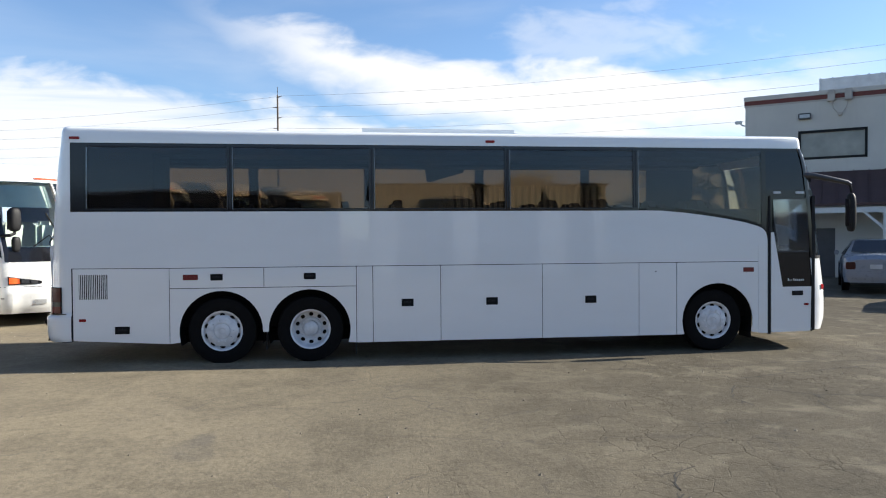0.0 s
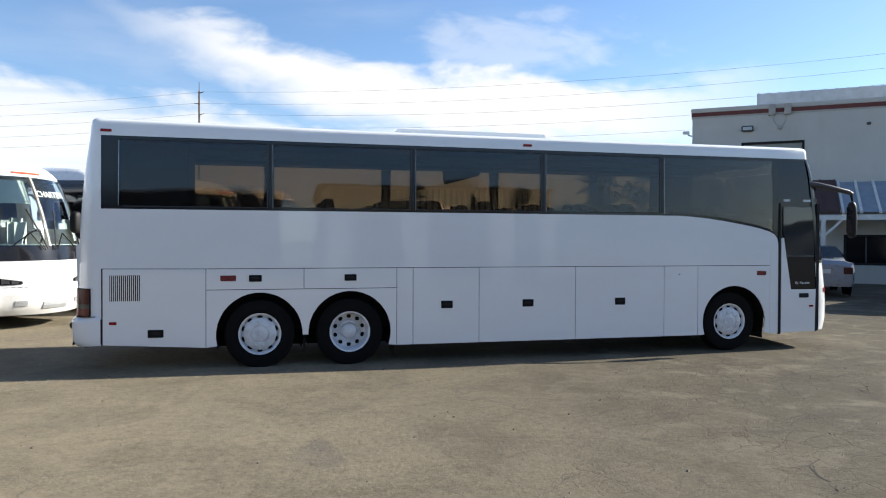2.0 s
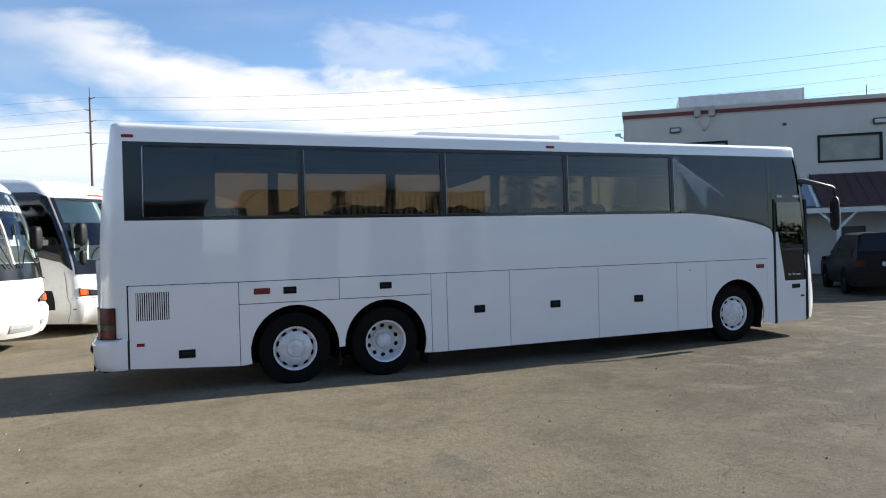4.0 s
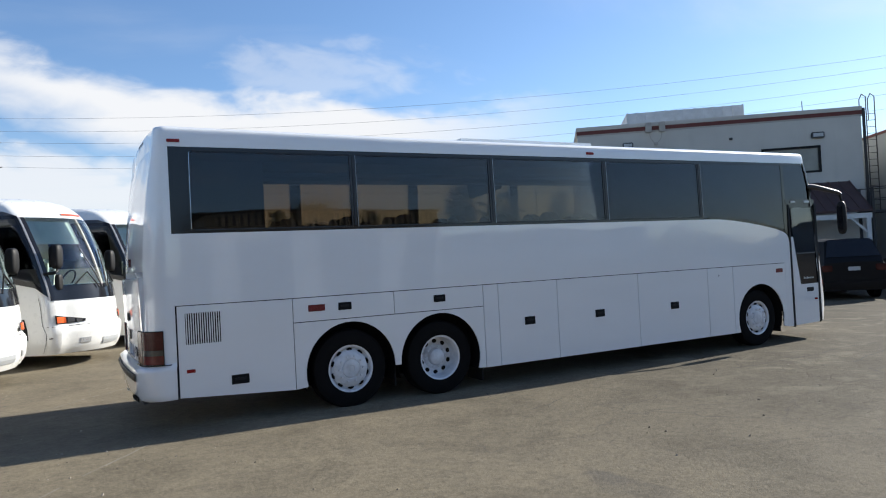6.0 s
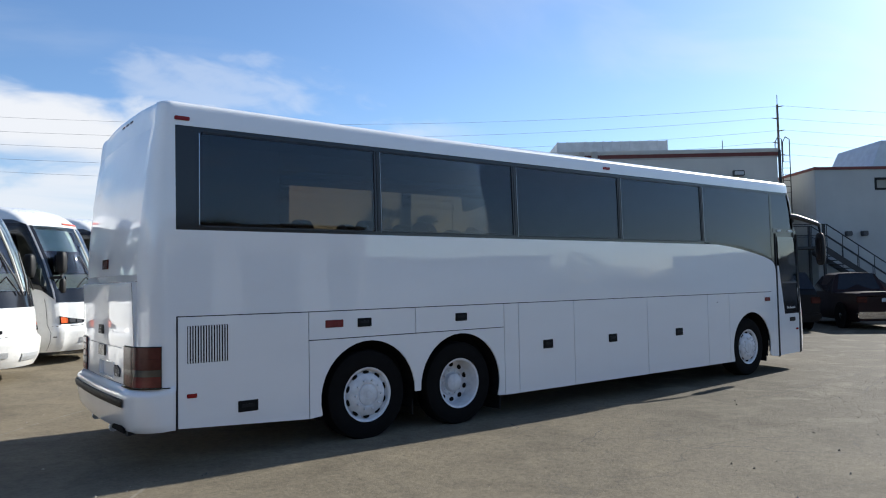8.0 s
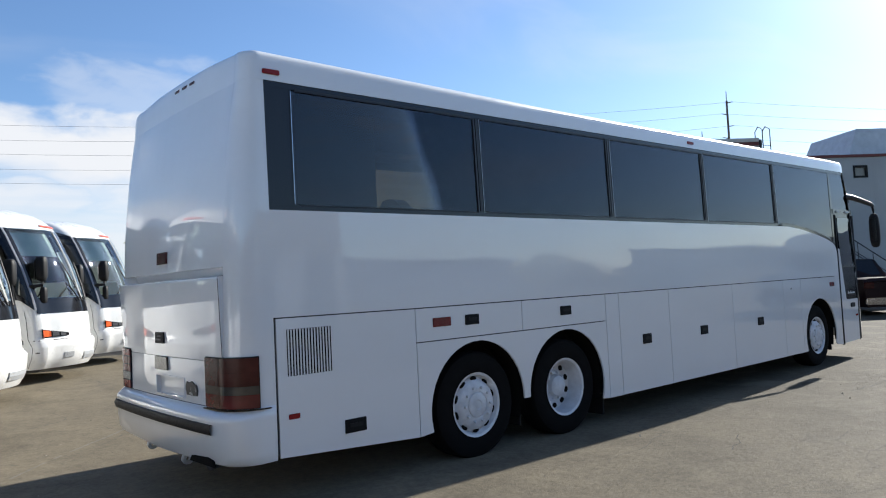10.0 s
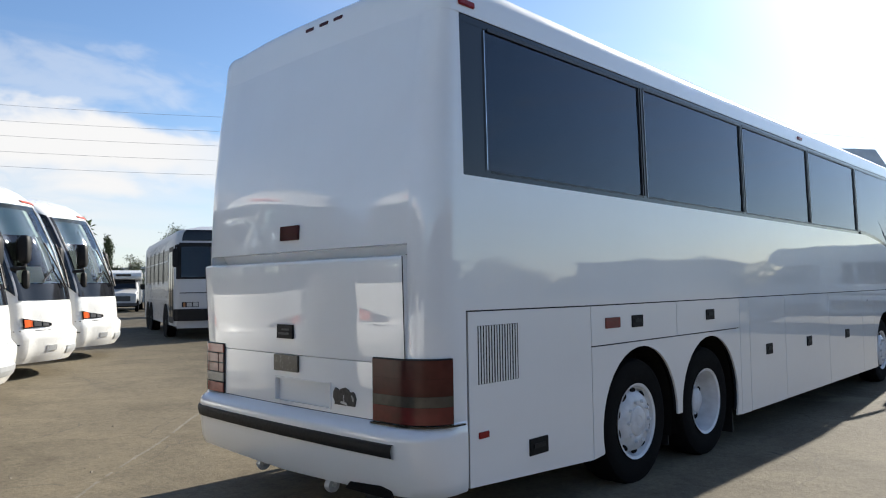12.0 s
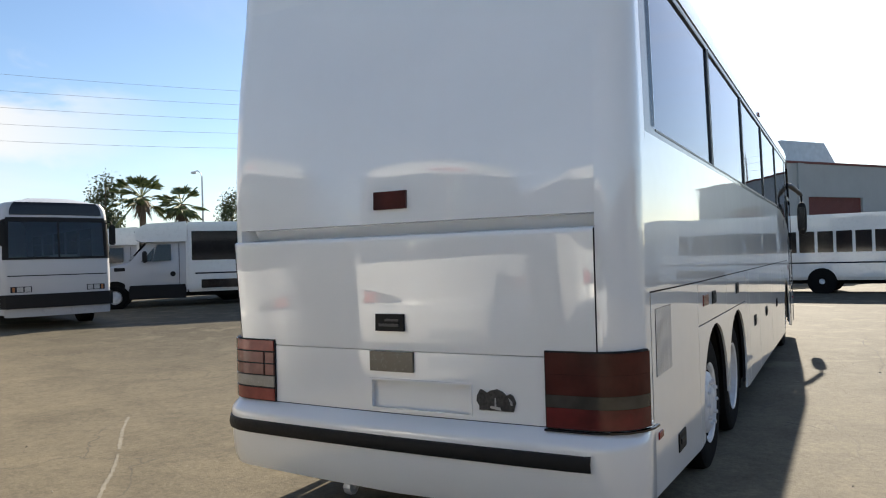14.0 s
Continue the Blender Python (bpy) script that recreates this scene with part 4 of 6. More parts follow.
def put_wheel(parent, x, y, z, dished, flip=False, scale=1.0):
    key = bool(dished)
    m = pose(x, y, z, 0, 0, 180 if flip else 0) @ Matrix.Diagonal((scale, scale, scale, 1))
    if key not in WHEEL_MESH:
        t, d, h, n, holes, nuts = wheel_parts(dished)
        w = part("wheel", t, TYRE, parent, "worn black tyre on a white steel wheel", True)
        kids = [(part("rim", d, RIM, w, "", True), Matrix.Identity(4))]
        h0, n0 = part("hand_hole", h, UNDER, w), part("wheel_nut", n, RIM, w)
        h0.matrix_basis, n0.matrix_basis = holes[0], nuts[0]
        kids += [(h0, holes[0]), (n0, nuts[0])]
        for hm, nm in zip(holes[1:], nuts[1:]):
            kids += [(share("hand_hole", h0, hm, w), hm), (share("wheel_nut", n0, nm, w), nm)]
        WHEEL_MESH[key] = (w, kids)
        w.matrix_basis = m
        return w
    w0, kids = WHEEL_MESH[key]
    w = share("wheel", w0, m, parent)
    for k, km in kids:
        share(k.name.split(".")[0], k, km, w)
    return w


for x, dish in ((-2.09, False), (-0.735, True), (5.985, False)):
    put_wheel(coach, x, -HW + 0.21, 0.52, dish)
    put_wheel(coach, x, HW + WIDER - 0.21, 0.52, dish, True)
    part("axle", rod((x, -1.0, 0.52), (x, 1.0, 0.52), 0.09), UNDER, coach)
part("mud_flap", box(-0.03, -0.01, -1.24, -0.8, 0.1, 0.34), BLACK, coach, "black rubber mud flap")
for x in (-1.42, 6.7):
    part("mud_flap", box(x - 0.01, x + 0.01, -1.22, -0.85, 0.2, 0.62), BLACK, coach)

# mirror arm
arm = part("mirror_arm", tube([(7.62, -1.29, 2.98), (7.74, -1.36, 2.965), (8.02, -1.44, 2.9), (8.27, -1.51, 2.835), (8.33, -1.53, 2.8)], [0.055, 0.052, 0.047, 0.043, 0.03], 10), DARKMETAL, coach, "long dark metal mirror arm", True)
part("mirror_stem", tube([(8.3, -1.52, 2.83), (8.33, -1.53, 2.72), (8.33, -1.53, 2.6)], 0.022, 8), BLACK, arm, "", True)
part("mirror_head", pod((8.33, -1.53, 2.33), (0.06, 0.09, 0.33)), BLACK, arm, "black mirror head", True)
part("mirror_glass", box(8.266, 8.275, -1.585, -1.475, 2.1, 2.56), GLOSSBLACK, arm)
part("arm_root", box(7.6, 7.76, -1.32, -1.2, 2.83, 3.0, 0.03), BLACK, arm)
arm2 = part("mirror_arm", tube([(7.68, 1.24, 2.92), (7.8, 1.38, 2.93), (8.15, 1.5, 2.86), (8.45, 1.56, 2.78), (8.5, 1.56, 2.68)], [0.05, 0.045, 0.035, 0.032, 0.03], 10), GLOSSBLACK, coach, "", True)
part("mirror_head", box(8.42, 8.54, 1.44, 1.68, 2.14, 2.66, 0.04), BLACK, arm2, "", True)

# ---- ground ----
def rise(x, y):
    t = min(1.0, max(0.0, (y - 17.0) / 12.0))
    return 0.14 * t * t * (3 - 2 * t) + 0.011 * min(8.0, max(0.0, -1.0 - x))


xs = [-900, -400, -200, -100] + [lerp(-60, 80, i / 35) for i in range(36)] + [130, 220, 400, 900]
ys = [-900, -400, -150, -60] + [lerp(-40, 70, i / 44) for i in range(45)] + [120, 220, 400, 900]
ground = finish("ground", sheet([[(x, y, rise(x, y)) for x in xs] for y in ys]), ASPHALT, None, "", True)
tagged(ground, "worn grey-brown asphalt yard with cracks and stains", "ground", kind="structure")

# ---- other vehicles: bodies stacked from level outlines ----
class Shell:
    """A bus body whose front looks to +x, with its foremost point over the origin; p runs round the front and along the sides."""

    def __init__(self, length, width, bulge, corner, shift, narrow):
        self.l, self.w, self.b, self.r, self.shift, self.narrow = length, width / 2, bulge, corner, shift, narrow
        self.d = bulge + corner
        self.arc = self.w - corner + corner * math.pi / 2

    def p_of(self, x):
        return 0.5 + 0.5 * (-x - self.d) / (self.l - self.d)

    def p_at(self, y):
        return 0.5 * y / self.arc

    def at(self, p, z, off=0.0):
        a, sg = abs(p), 1 if p >= 0 else -1
        flat = self.w - self.r
        if a <= 0.5:
            d = 2 * a * self.arc
            if d < flat:
                x, y = -self.b * (d / flat) ** 2, d
                nx, ny = 1.0, 2 * self.b * d / flat ** 2
                ln = math.hypot(nx, ny)
                nx, ny = nx / ln, ny / ln
            else:
                th = (d - flat) / self.r
                x, y = -self.b - self.r * (1 - math.cos(th)), flat + self.r * math.sin(th)
                nx, ny = math.cos(th), math.sin(th)
        else:
            x = -self.d - (a - 0.5) * 2 * (self.l - self.d)
            y, nx, ny = self.w, 0.0, 1.0
        fade = min(1.0, max(0.0, (x + self.d + 2.6) / 2.6)) if a > 0.5 else 1.0
        return Vector((x + table(z, self.shift) * fade + nx * off, sg * (y * table(z, self.narrow) + ny * off), z))

    def body(self, z0, z1, nz=10, close_top=False, np_=28, holes=()):
        """The skin, left open where holes (p0, p1, z0, z1) are."""
        ps = sorted({-1.0, -0.85, -0.7, -0.6, -0.55, 0.55, 0.6, 0.7, 0.85, 1.0, *ss(-0.5, 0.5, np_), *[h[0] for h in holes], *[h[1] for h in holes]})
        zs = sorted({*ss(z0, z1, nz), *[h[2] for h in holes], *[h[3] for h in holes]})
        bm = bmesh.new()
        grid = [[bm.verts.new(self.at(p, z)) for p in ps] for z in zs]
        for j in range(len(zs) - 1):
            zc = (zs[j] + zs[j + 1]) / 2
            for i in range(len(ps) - 1):
                pc = (ps[i] + ps[i + 1]) / 2
                if not any(h[0] < pc < h[1] and h[2] < zc < h[3] for h in holes):
                    bm.faces.new((grid[j][i], grid[j][i + 1], grid[j + 1][i + 1], grid[j + 1][i]))
            bm.faces.new((grid[j][0], grid[j][-1], grid[j + 1][-1], grid[j + 1][0]))
        if close_top:
            bm.faces.new(grid[-1])
        bmesh.ops.remove_doubles(bm, verts=bm.verts, dist=0.0005)
        return bm

    def patch(self, p0, p1, z0, z1, off, n=8, nz=4, depth=0.04, z0b=None, z1b=None, bm=None):
        """A plate on the body; z0b and z1b are its heights at the p1 end."""
        z0b, z1b = z0 if z0b is None else z0b, z1 if z1b is None else z1b
        rows = []
        for k in range(nz + 1):
            rows.append([self.at(lerp(p0, p1, i / n), lerp(lerp(z0, z0b, i / n), lerp(z1, z1b, i / n), k / nz), off) for i in range(n + 1)])
        bm = bm or bmesh.new()
        first = [self.at(lerp(p0, p1, i / n), lerp(z0, z0b, i / n), off - depth) for i in range(n + 1)]
        last = [self.at(lerp(p0, p1, i / n), lerp(z1, z1b, i / n), off - depth) for i in range(n + 1)]
        return sheet([first] + rows + [last], bm)


def simple_wheel(parent, x, y, z, r, wide=0.24, rim=RIM):
    sg = 1 if y > 0 else -1
    t = spin([(r * 0.58, -wide / 2), (r * 0.92, -wide / 2), (r, -wide / 3), (r, wide / 3), (r * 0.92, wide / 2), (r * 0.58, wide / 2)], 28, None, (x, y, z))
    w = part("wheel", t, TYRE, parent, "black tyre", True)
    part("rim", spin([(r * 0.6, sg * wide / 2), (r * 0.55, sg * wide * 0.3), (r * 0.3, sg * wide * 0.42), (r * 0.15, sg * wide * 0.5), (0.0, sg * wide * 0.5)], 24, None, (x, y, z)), rim, w, "", True)
    return w


def letters(text, size, mat, parent, m, name="sign_lettering"):
    cu_ = bpy.data.curves.new(name, "FONT")
    cu_.body, cu_.size, cu_.align_x, cu_.align_y = text, size, "CENTER", "CENTER"
    cu_.extrude = 0.002
    tmp = new("tmp_text", cu_)
    dg = bpy.context.evaluated_depsgraph_get()
    me = bpy.data.meshes.new_from_object(tmp.evaluated_get(dg))
    bpy.data.objects.remove(tmp)
    me.materials.clear()
    me.materials.append(mat)
    ob = new(name, me)
    ob.parent = parent
    ob.matrix_basis = m
    return ob


def motor_coach(m, label, charter=False):
    c = thing("motor_coach", label, "bus", m, "row of parked coaches")
    sh = Shell(13.6, 2.6, 0.4, 0.28, [(0.3, -0.02), (0.45, 0.08), (0.8, 0.12), (0.9, 0.03), (1.3, 0.0), (1.7, -0.08), (2.4, -0.3), (3.0, -0.56), (3.25, -0.7), (3.42, -0.86), (3.55, -1.08), (3.65, -1.4), (3.72, -1.9), (3.76, -2.6)], [(0.3, 0.97), (0.5, 1.0), (2.7, 1.0), (3.1, 0.985), (3.35, 0.94), (3.5, 0.88), (3.62, 0.79), (3.71, 0.66), (3.76, 0.48)])
    part("body", sh.body(0.3, 3.76, 34, True, 28, [(-0.395, 0.395, 1.75, 3.19)] + [tuple(sorted((sg * a, sg * b))) + (z_, 3.2) for sg in (-1, 1) for a, b, z_ in ((0.45, 0.5, 1.8), (0.5, 0.55, 2.1), (0.57, 0.98, 2.15))]), WHITE2, c, "glossy white body", True)
    # windscreen with its dark cowl
    part("cowl", sh.patch(-0.42, 0.42, 1.42, 1.74, 0.008, 20, 3), GLOSSBLACK, c, "black cowl under the windscreen", True)
    ws = part("windscreen", sh.patch(-0.40, 0.40, 1.72, 3.2, 0.012, 24, 10), SCREEN, c, "large curved windscreen", True)
    part("centre_post", sh.patch(-0.008, 0.008, 1.72, 3.2, 0.022, 2, 10), DASH, ws, "grey centre post")
    part("post_seal", sh.patch(-0.024, -0.013, 1.72, 3.2, 0.02, 2, 10), BLACK, ws)
    for sg in (-1, 1):
        part("screen_post", sh.patch(sg * 0.39, sg * 0.418, 1.42, 3.2, 0.016, 3, 10), GLOSSBLACK, c, "", True)
        part("post_trim", sh.patch(sg * 0.418, sg * 0.43, 1.5, 3.2, 0.02, 2, 10), SILVERED, c, "pale trim strip beside the windscreen", True)
        # swept black side glazing
        part("side_glass", sh.patch(sg * 0.433, sg * 0.5, 1.52, 3.22, 0.014, 8, 8, 0.04, 1.72, 3.33), FLEETGLASS, c, "black curved side glazing", True)
        part("side_glass", sh.patch(sg * 0.5, sg * 0.56, 1.72, 3.33, 0.014, 8, 8, 0.04, 2.08, 3.36), FLEETGLASS, c, "", True)
        part("glass_edge", sh.patch(sg * 0.433, sg * 0.5, 1.5, 1.62, 0.018, 8, 1, 0.04, 1.7, 1.82), GLOSSBLACK, c)
        part("glass_edge", sh.patch(sg * 0.5, sg * 0.56, 1.7, 1.82, 0.018, 8, 1, 0.04, 2.06, 2.18), GLOSSBLACK, c)
        part("glass_edge", sh.patch(sg * 0.433, sg * 0.455, 1.52, 3.22, 0.018, 2, 8, 0.04, 1.58, 3.25), GLOSSBLACK, c)
        part("glass_edge", sh.patch(sg * 0.433, sg * 0.985, 3.16, 3.23, 0.02, 12, 1, 0.04, 3.25, 3.36), GLOSSBLACK, c)
        part("glass_edge", sh.patch(sg * 0.548, sg * 0.572, 2.06, 3.34, 0.018, 2, 6, 0.04), GLOSSBLACK, c)
        part("side_glass", sh.patch(sg * 0.56, sg * 0.985, 2.08, 3.36, 0.014, 12, 5, 0.04, 2.08, 3.36), FLEETGLASS, c, "", True)
        lamp = part("head_lamp", sh.patch(sg * 0.215, sg * 0.41, 0.945, 1.0, 0.02, 8, 3, 0.05, 0.925, 1.11), GLOSSBLACK, c, "slanting head lamp")
        part("turn_lens", sh.patch(sg * 0.335, sg * 0.403, 0.95, 1.06, 0.034, 6, 3, 0.05, 0.945, 1.085), AMBER, lamp, "amber lens")
        part("lamp_lens", sh.patch(sg * 0.285, sg * 0.326, 0.955, 1.03, 0.03, 4, 2, 0.05, 0.955, 1.05), DARKMETAL, lamp)
        part("lamp_lens", sh.patch(sg * 0.238, sg * 0.275, 0.955, 1.0, 0.03, 4, 2, 0.05, 0.955, 1.02), DARKMETAL, lamp)
        part("fog_lamp", sh.patch(sg * 0.2, sg * 0.27, 0.5, 0.6, 0.012, 4, 2), CLEARLENS, c)
        part("bumper_end", sh.patch(sg * 0.45, sg * 0.475, 0.63, 0.65, 0.012, 3, 1), SEAM, c)
    part("bumper_line", sh.patch(-0.47, 0.47, 0.872, 0.886, 0.006, 24, 1), SEAM, c)
    part("plate_recess", sh.patch(-0.1, 0.1, 0.42, 0.56, 0.012, 4, 2), GALV, c)
    # marker lamps over the screen
    part("marker_lamp", sh.patch(-0.12, 0.12, 3.27, 3.305, 0.03, 10, 2, 0.1), MARKER, c, "orange marker lamps")
    for pane_ in c.children:
        if pane_.name.startswith("side_glass"):
            pane_.visible_shadow = False
    # luggage bays and door outline on the nearside
    for i, x in enumerate((-2.6, -4.0, -5.5, -7.0)):
        part("bay_seam", sh.patch(-sh.p_of(x), -sh.p_of(x - 0.02), 0.45, 1.35, 0.004, 1, 1), SEAM, c)
    part("side_seam", sh.patch(-0.52, -0.99, 1.36, 1.375, 0.004, 10, 1), SEAM, c)
    part("door_seam", sh.patch(-0.494, -0.497, 0.34, 1.5, 0.006, 1, 6), SEAM, c)
    part("battery_door", sh.patch(-0.514, -0.552, 0.62, 1.06, 0.008, 4, 2, 0.04, 0.62, 1.1), BLACK, c, "dark side vent panel")
    part("mirror_arm", tube([sh.at(-0.42, 1.98, 0.0), sh.at(-0.37, 2.0, 0.16), (-0.46, -1.0, 2.04), (-0.47, -1.0, 2.15)], 0.035, 8), BLACK, c, "", True)
    mh = part("mirror_head", pod((-0.47, -1.0, 2.34), (0.1, 0.13, 0.26)), BLACK, c, "tall rounded black mirror", True)
    part("mirror_glass", box(-0.586, -0.574, -1.09, -0.91, 2.12, 2.52), CHROME, mh)
    part("lower_mirror", pod((-0.45, -0.98, 1.8), (0.06, 0.09, 0.17)), BLACK, c, "", True)
    part("mirror_arm", tube([sh.at(0.42, 1.98, 0.0), sh.at(0.37, 2.0, 0.14), (-0.48, 1.06, 2.1)], 0.03, 8), BLACK, c, "", True)
    part("mirror_head", pod((-0.49, 1.06, 2.25), (0.1, 0.12, 0.25)), BLACK, c, "", True)
    for p0, p1 in ((-0.06, -0.24), (0.05, 0.25), (-0.03, -0.12), (0.03, 0.1)):
        w = part("wiper", tube([sh.at(p0, 1.66, 0.05), sh.at(lerp(p0, p1, 0.4), 2.0, 0.06), sh.at(p1, 1.75 if abs(p1) > 0.2 else 2.5, 0.05)], 0.016, 5), BLACK, c)
    # seats and dash behind the glass
    part("dashboard", box(-1.3, -0.55, -1.1, 1.1, 1.2, 1.75, 0.08), DASH, c)
    part("cabin_floor", box(-13.2, -0.8, -1.2, 1.2, 1.1, 1.2), UNDER, c)
    part("driver_seat", box(-1.9, -1.65, 0.35, 0.85, 1.3, 2.35, 0.1), FLEETSEAT, c)
    part("steering_wheel", tube([(-1.25 + 0.1 * math.sin(a), 0.6 + 0.23 * math.cos(a), 1.86 + 0.2 * math.sin(a)) for a in ss(0, 6.283, 14)], 0.02), BLACK, c)
    part("sun_visor", sh.patch(-0.37, -0.03, 2.62, 3.12, -0.12, 8, 3, 0.01), VISOR, c, "pale pull-down visor")
    part("sun_visor", sh.patch(0.03, 0.37, 2.78, 3.12, -0.12, 8, 3, 0.01), UNDER, c)
    part("ceiling_lining", box(-13.0, -1.5, -1.1, 1.1, 3.22, 3.26), VISOR, c)
    for k in range(9):
        for sg in (-1, 1):
            part("seat", box(-3.0 - 0.85 * k, -2.85 - 0.85 * k, sg * 0.68 - 0.45, sg * 0.68 + 0.45, 1.25, 2.35, 0.09), FLEETSEAT, c)
    if charter:
        letters("CHARTER", 0.195, LETTER, c, Matrix.Translation(sh.at(0.112, 2.83, 0.06)) @ pose(0, 0, 0, 68, 0, 104))
    for x in (-2.9, -10.2, -11.5):
        for sg in (-1, 1):
            simple_wheel(c, x, sg * 1.17, 0.52, 0.52)
            # flat dark disc stands in for the shaded wheel opening; body is uncut
            part("arch_shade", spin([(0.1, sg * 0.0), (0.63, sg * 0.0), (0.63, sg * 0.012), (0.1, sg * 0.012)], 28, None, (x, sg * 1.302, 0.56)), UNDER, c)
    return c


SCREEN = glass_material("coach_screen", (0.88, 0.98, 0.93), 1.6)
FLEETSEAT = plain("grey_fabric", (0.5, 0.53, 0.51), 0.95, scale=12)
DASH = plain("grey_dash", (0.34, 0.34, 0.32), 0.7)
FLEETGLASS = glass_material("fleet_side_glass", (0.16, 0.16, 0.16), 1.5)
VISOR = plain("grey_lining", (0.6, 0.62, 0.58), 0.8)
SIDEGLASS = plain("black_glazing", (0.008, 0.008, 0.01), 0.08, vary=0.05)
MARKER = plain("orange_marker", (0.75, 0.1, 0.04), 0.3)


def heading(x, y, az):
    return pose(x, y, rise(x, y), 0, 0, az)


ROW_AZ = -33.5
for i, (x, y) in enumerate(((-6.4, 17.1), (-4.53, 20.08), (-2.58, 23.29), (-0.63, 25.99), (-8.3, 14.2), (-10.2, 11.3), (-12.1, 8.45), (-14.0, 5.6))):
    motor_coach(heading(x, y, ROW_AZ), "white motor coach with black side glazing and a charter sign" if i == 0 else "white motor coach with black side glazing in the parked row", i == 0)


# the transit bus
def transit_bus(m):
    c = thing("transit_bus", "old silver and white transit bus with a black destination box", "bus", m)
    sh = Shell(9.6, 2.68, 0.1, 0.16, [(0.3, 0.0), (1.3, 0.0), (1.75, -0.03), (2.9, -0.12), (3.3, -0.16), (3.38, -0.22), (3.44, -0.36), (3.49, -0.6)], [(0.3, 0.99), (1.6, 1.0), (2.6, 0.99), (3.12, 0.97), (3.24, 0.94), (3.34, 0.88), (3.41, 0.78), (3.46, 0.62), (3.49, 0.4)])
    part("body", sh.body(0.42, 3.49, 20, True, 28, [(-0.41, 0.41, 1.87, 2.86)] + [tuple(sorted((sg * sh.p_of(-1.8 - 1.42 * k), sg * sh.p_of(-2.98 - 1.42 * k)))) + (1.85, 2.75) for k in range(5) for sg in (-1, 1)]), FLATWHITE, c, "dull white body", True)
    part("windscreen", sh.patch(-0.42, 0.42, 1.87, 2.86, 0.012, 20, 6), SCREEN2, c, "wide dark windscreen", True)
    part("screen_frame", sh.patch(-0.43, 0.43, 1.84, 1.9, 0.014, 20, 1), BLACK, c)
    for sg in (-1, 1):
        part("screen_frame", sh.patch(sg * 0.405, sg * 0.455, 1.84, 2.9, 0.018, 4, 6), BLACK, c)
    part("screen_frame", sh.patch(-0.43, 0.43, 2.83, 2.95, 0.014, 20, 1), BLACK, c)
    part("centre_post", sh.patch(-0.008, 0.008, 1.87, 2.86, 0.02, 2, 3), BLACK, c)
    part("destination_box", sh.patch(-0.4, 0.4, 3.01, 3.35, 0.016, 18, 4), GLOSSBLACK, c, "black destination box")
    part("front_seam", sh.patch(-0.42, 0.42, 1.41, 1.435, 0.005, 18, 1), SEAM, c)
    part("front_bumper", sh.patch(-0.47, 0.47, 0.58, 0.94, 0.07, 26, 3, 0.1), BLACK, c, "black rubber bumper")
    part("lower_valance", sh.patch(-0.45, 0.45, 0.36, 0.57, 0.02, 20, 2, 0.06), SILVERED, c)
    for sg in (-1, 1):
        for k, (a, b) in enumerate(((0.24, 0.29), (0.3, 0.35), (0.365, 0.385))):
            lamp = part("head_lamp", sh.patch(sg * a, sg * b, 1.01, 1.13, 0.014, 3, 1), CLEARLENS if k < 2 else AMBERDULL, c)
        part("lamp_bezel", sh.patch(sg * 0.232, sg * 0.4, 0.995, 1.145, 0.01, 6, 1), SEAM, c)
        part("side_screen", sh.patch(sg * 0.5, sg * 0.517, 1.6, 2.8, 0.01, 4, 2), SIDEGLASS, c)
        q = sh.at(sg * 0.44, 2.2, 0.2)
        part("mirror_head", box(q.x - 0.05, q.x + 0.05, q.y - 0.08, q.y + 0.08, 2.2, 2.75, 0.03), BLACK, c)
        part("mirror_arm", tube([sh.at(sg * 0.44, 2.8, 0.0), sh.at(sg * 0.44, 2.85, 0.2), (q.x, q.y, 2.7)], 0.02), BLACK, c)
        for k in range(5):
            x = -1.75 - 1.42 * k
            part("window", sh.patch(sg * sh.p_of(x), sg * sh.p_of(x - 1.28), 1.8, 2.8, 0.008, 2, 2), TRANSITGLASS, c, "sliding side window")
            part("window_post", sh.patch(sg * sh.p_of(x - 1.24), sg * sh.p_of(x - 1.46), 1.72, 2.86, 0.016, 2, 2), BLACK, c)
            part("window_rail", sh.patch(sg * sh.p_of(x - 0.02), sg * sh.p_of(x - 1.26), 2.42, 2.46, 0.016, 2, 1), GALV, c)
        part("side_band", sh.patch(sg * sh.p_of(-1.5), sg * sh.p_of(-9.3), 0.5, 1.62, 0.006, 6, 2), SILVERED, c, "ribbed silver lower side")
        part("side_line", sh.patch(sg * sh.p_of(-1.5), sg * sh.p_of(-9.3), 1.18, 1.22, 0.014, 6, 1), FLATWHITE, c)
        for x in (-2.3, -6.9, -8.1):
            simple_wheel(c, x, sg * 1.17, 0.48, 0.48, rim=DARKMETAL)
            # dark disc for the shade round the wheel
            part("arch_shade", spin([(0.1, 0.0), (0.58, 0.0), (0.58, sg * 0.012), (0.1, sg * 0.012)], 24, None, (x, sg * 1.35, 0.5)), UNDER, c)
    door = part("front_door", sh.patch(-sh.p_of(-0.42), -sh.p_of(-1.5), 0.5, 2.85, 0.014, 2, 3), BLACK, c, "dark folding front door")
    part("door_glass", sh.patch(-sh.p_of(-0.5), -sh.p_of(-0.92), 0.7, 2.7, 0.02, 2, 2), SIDEGLASS, door)
    part("door_glass", sh.patch(-sh.p_of(-1.0), -sh.p_of(-1.42), 0.7, 2.7, 0.02, 2, 2), SIDEGLASS, door)
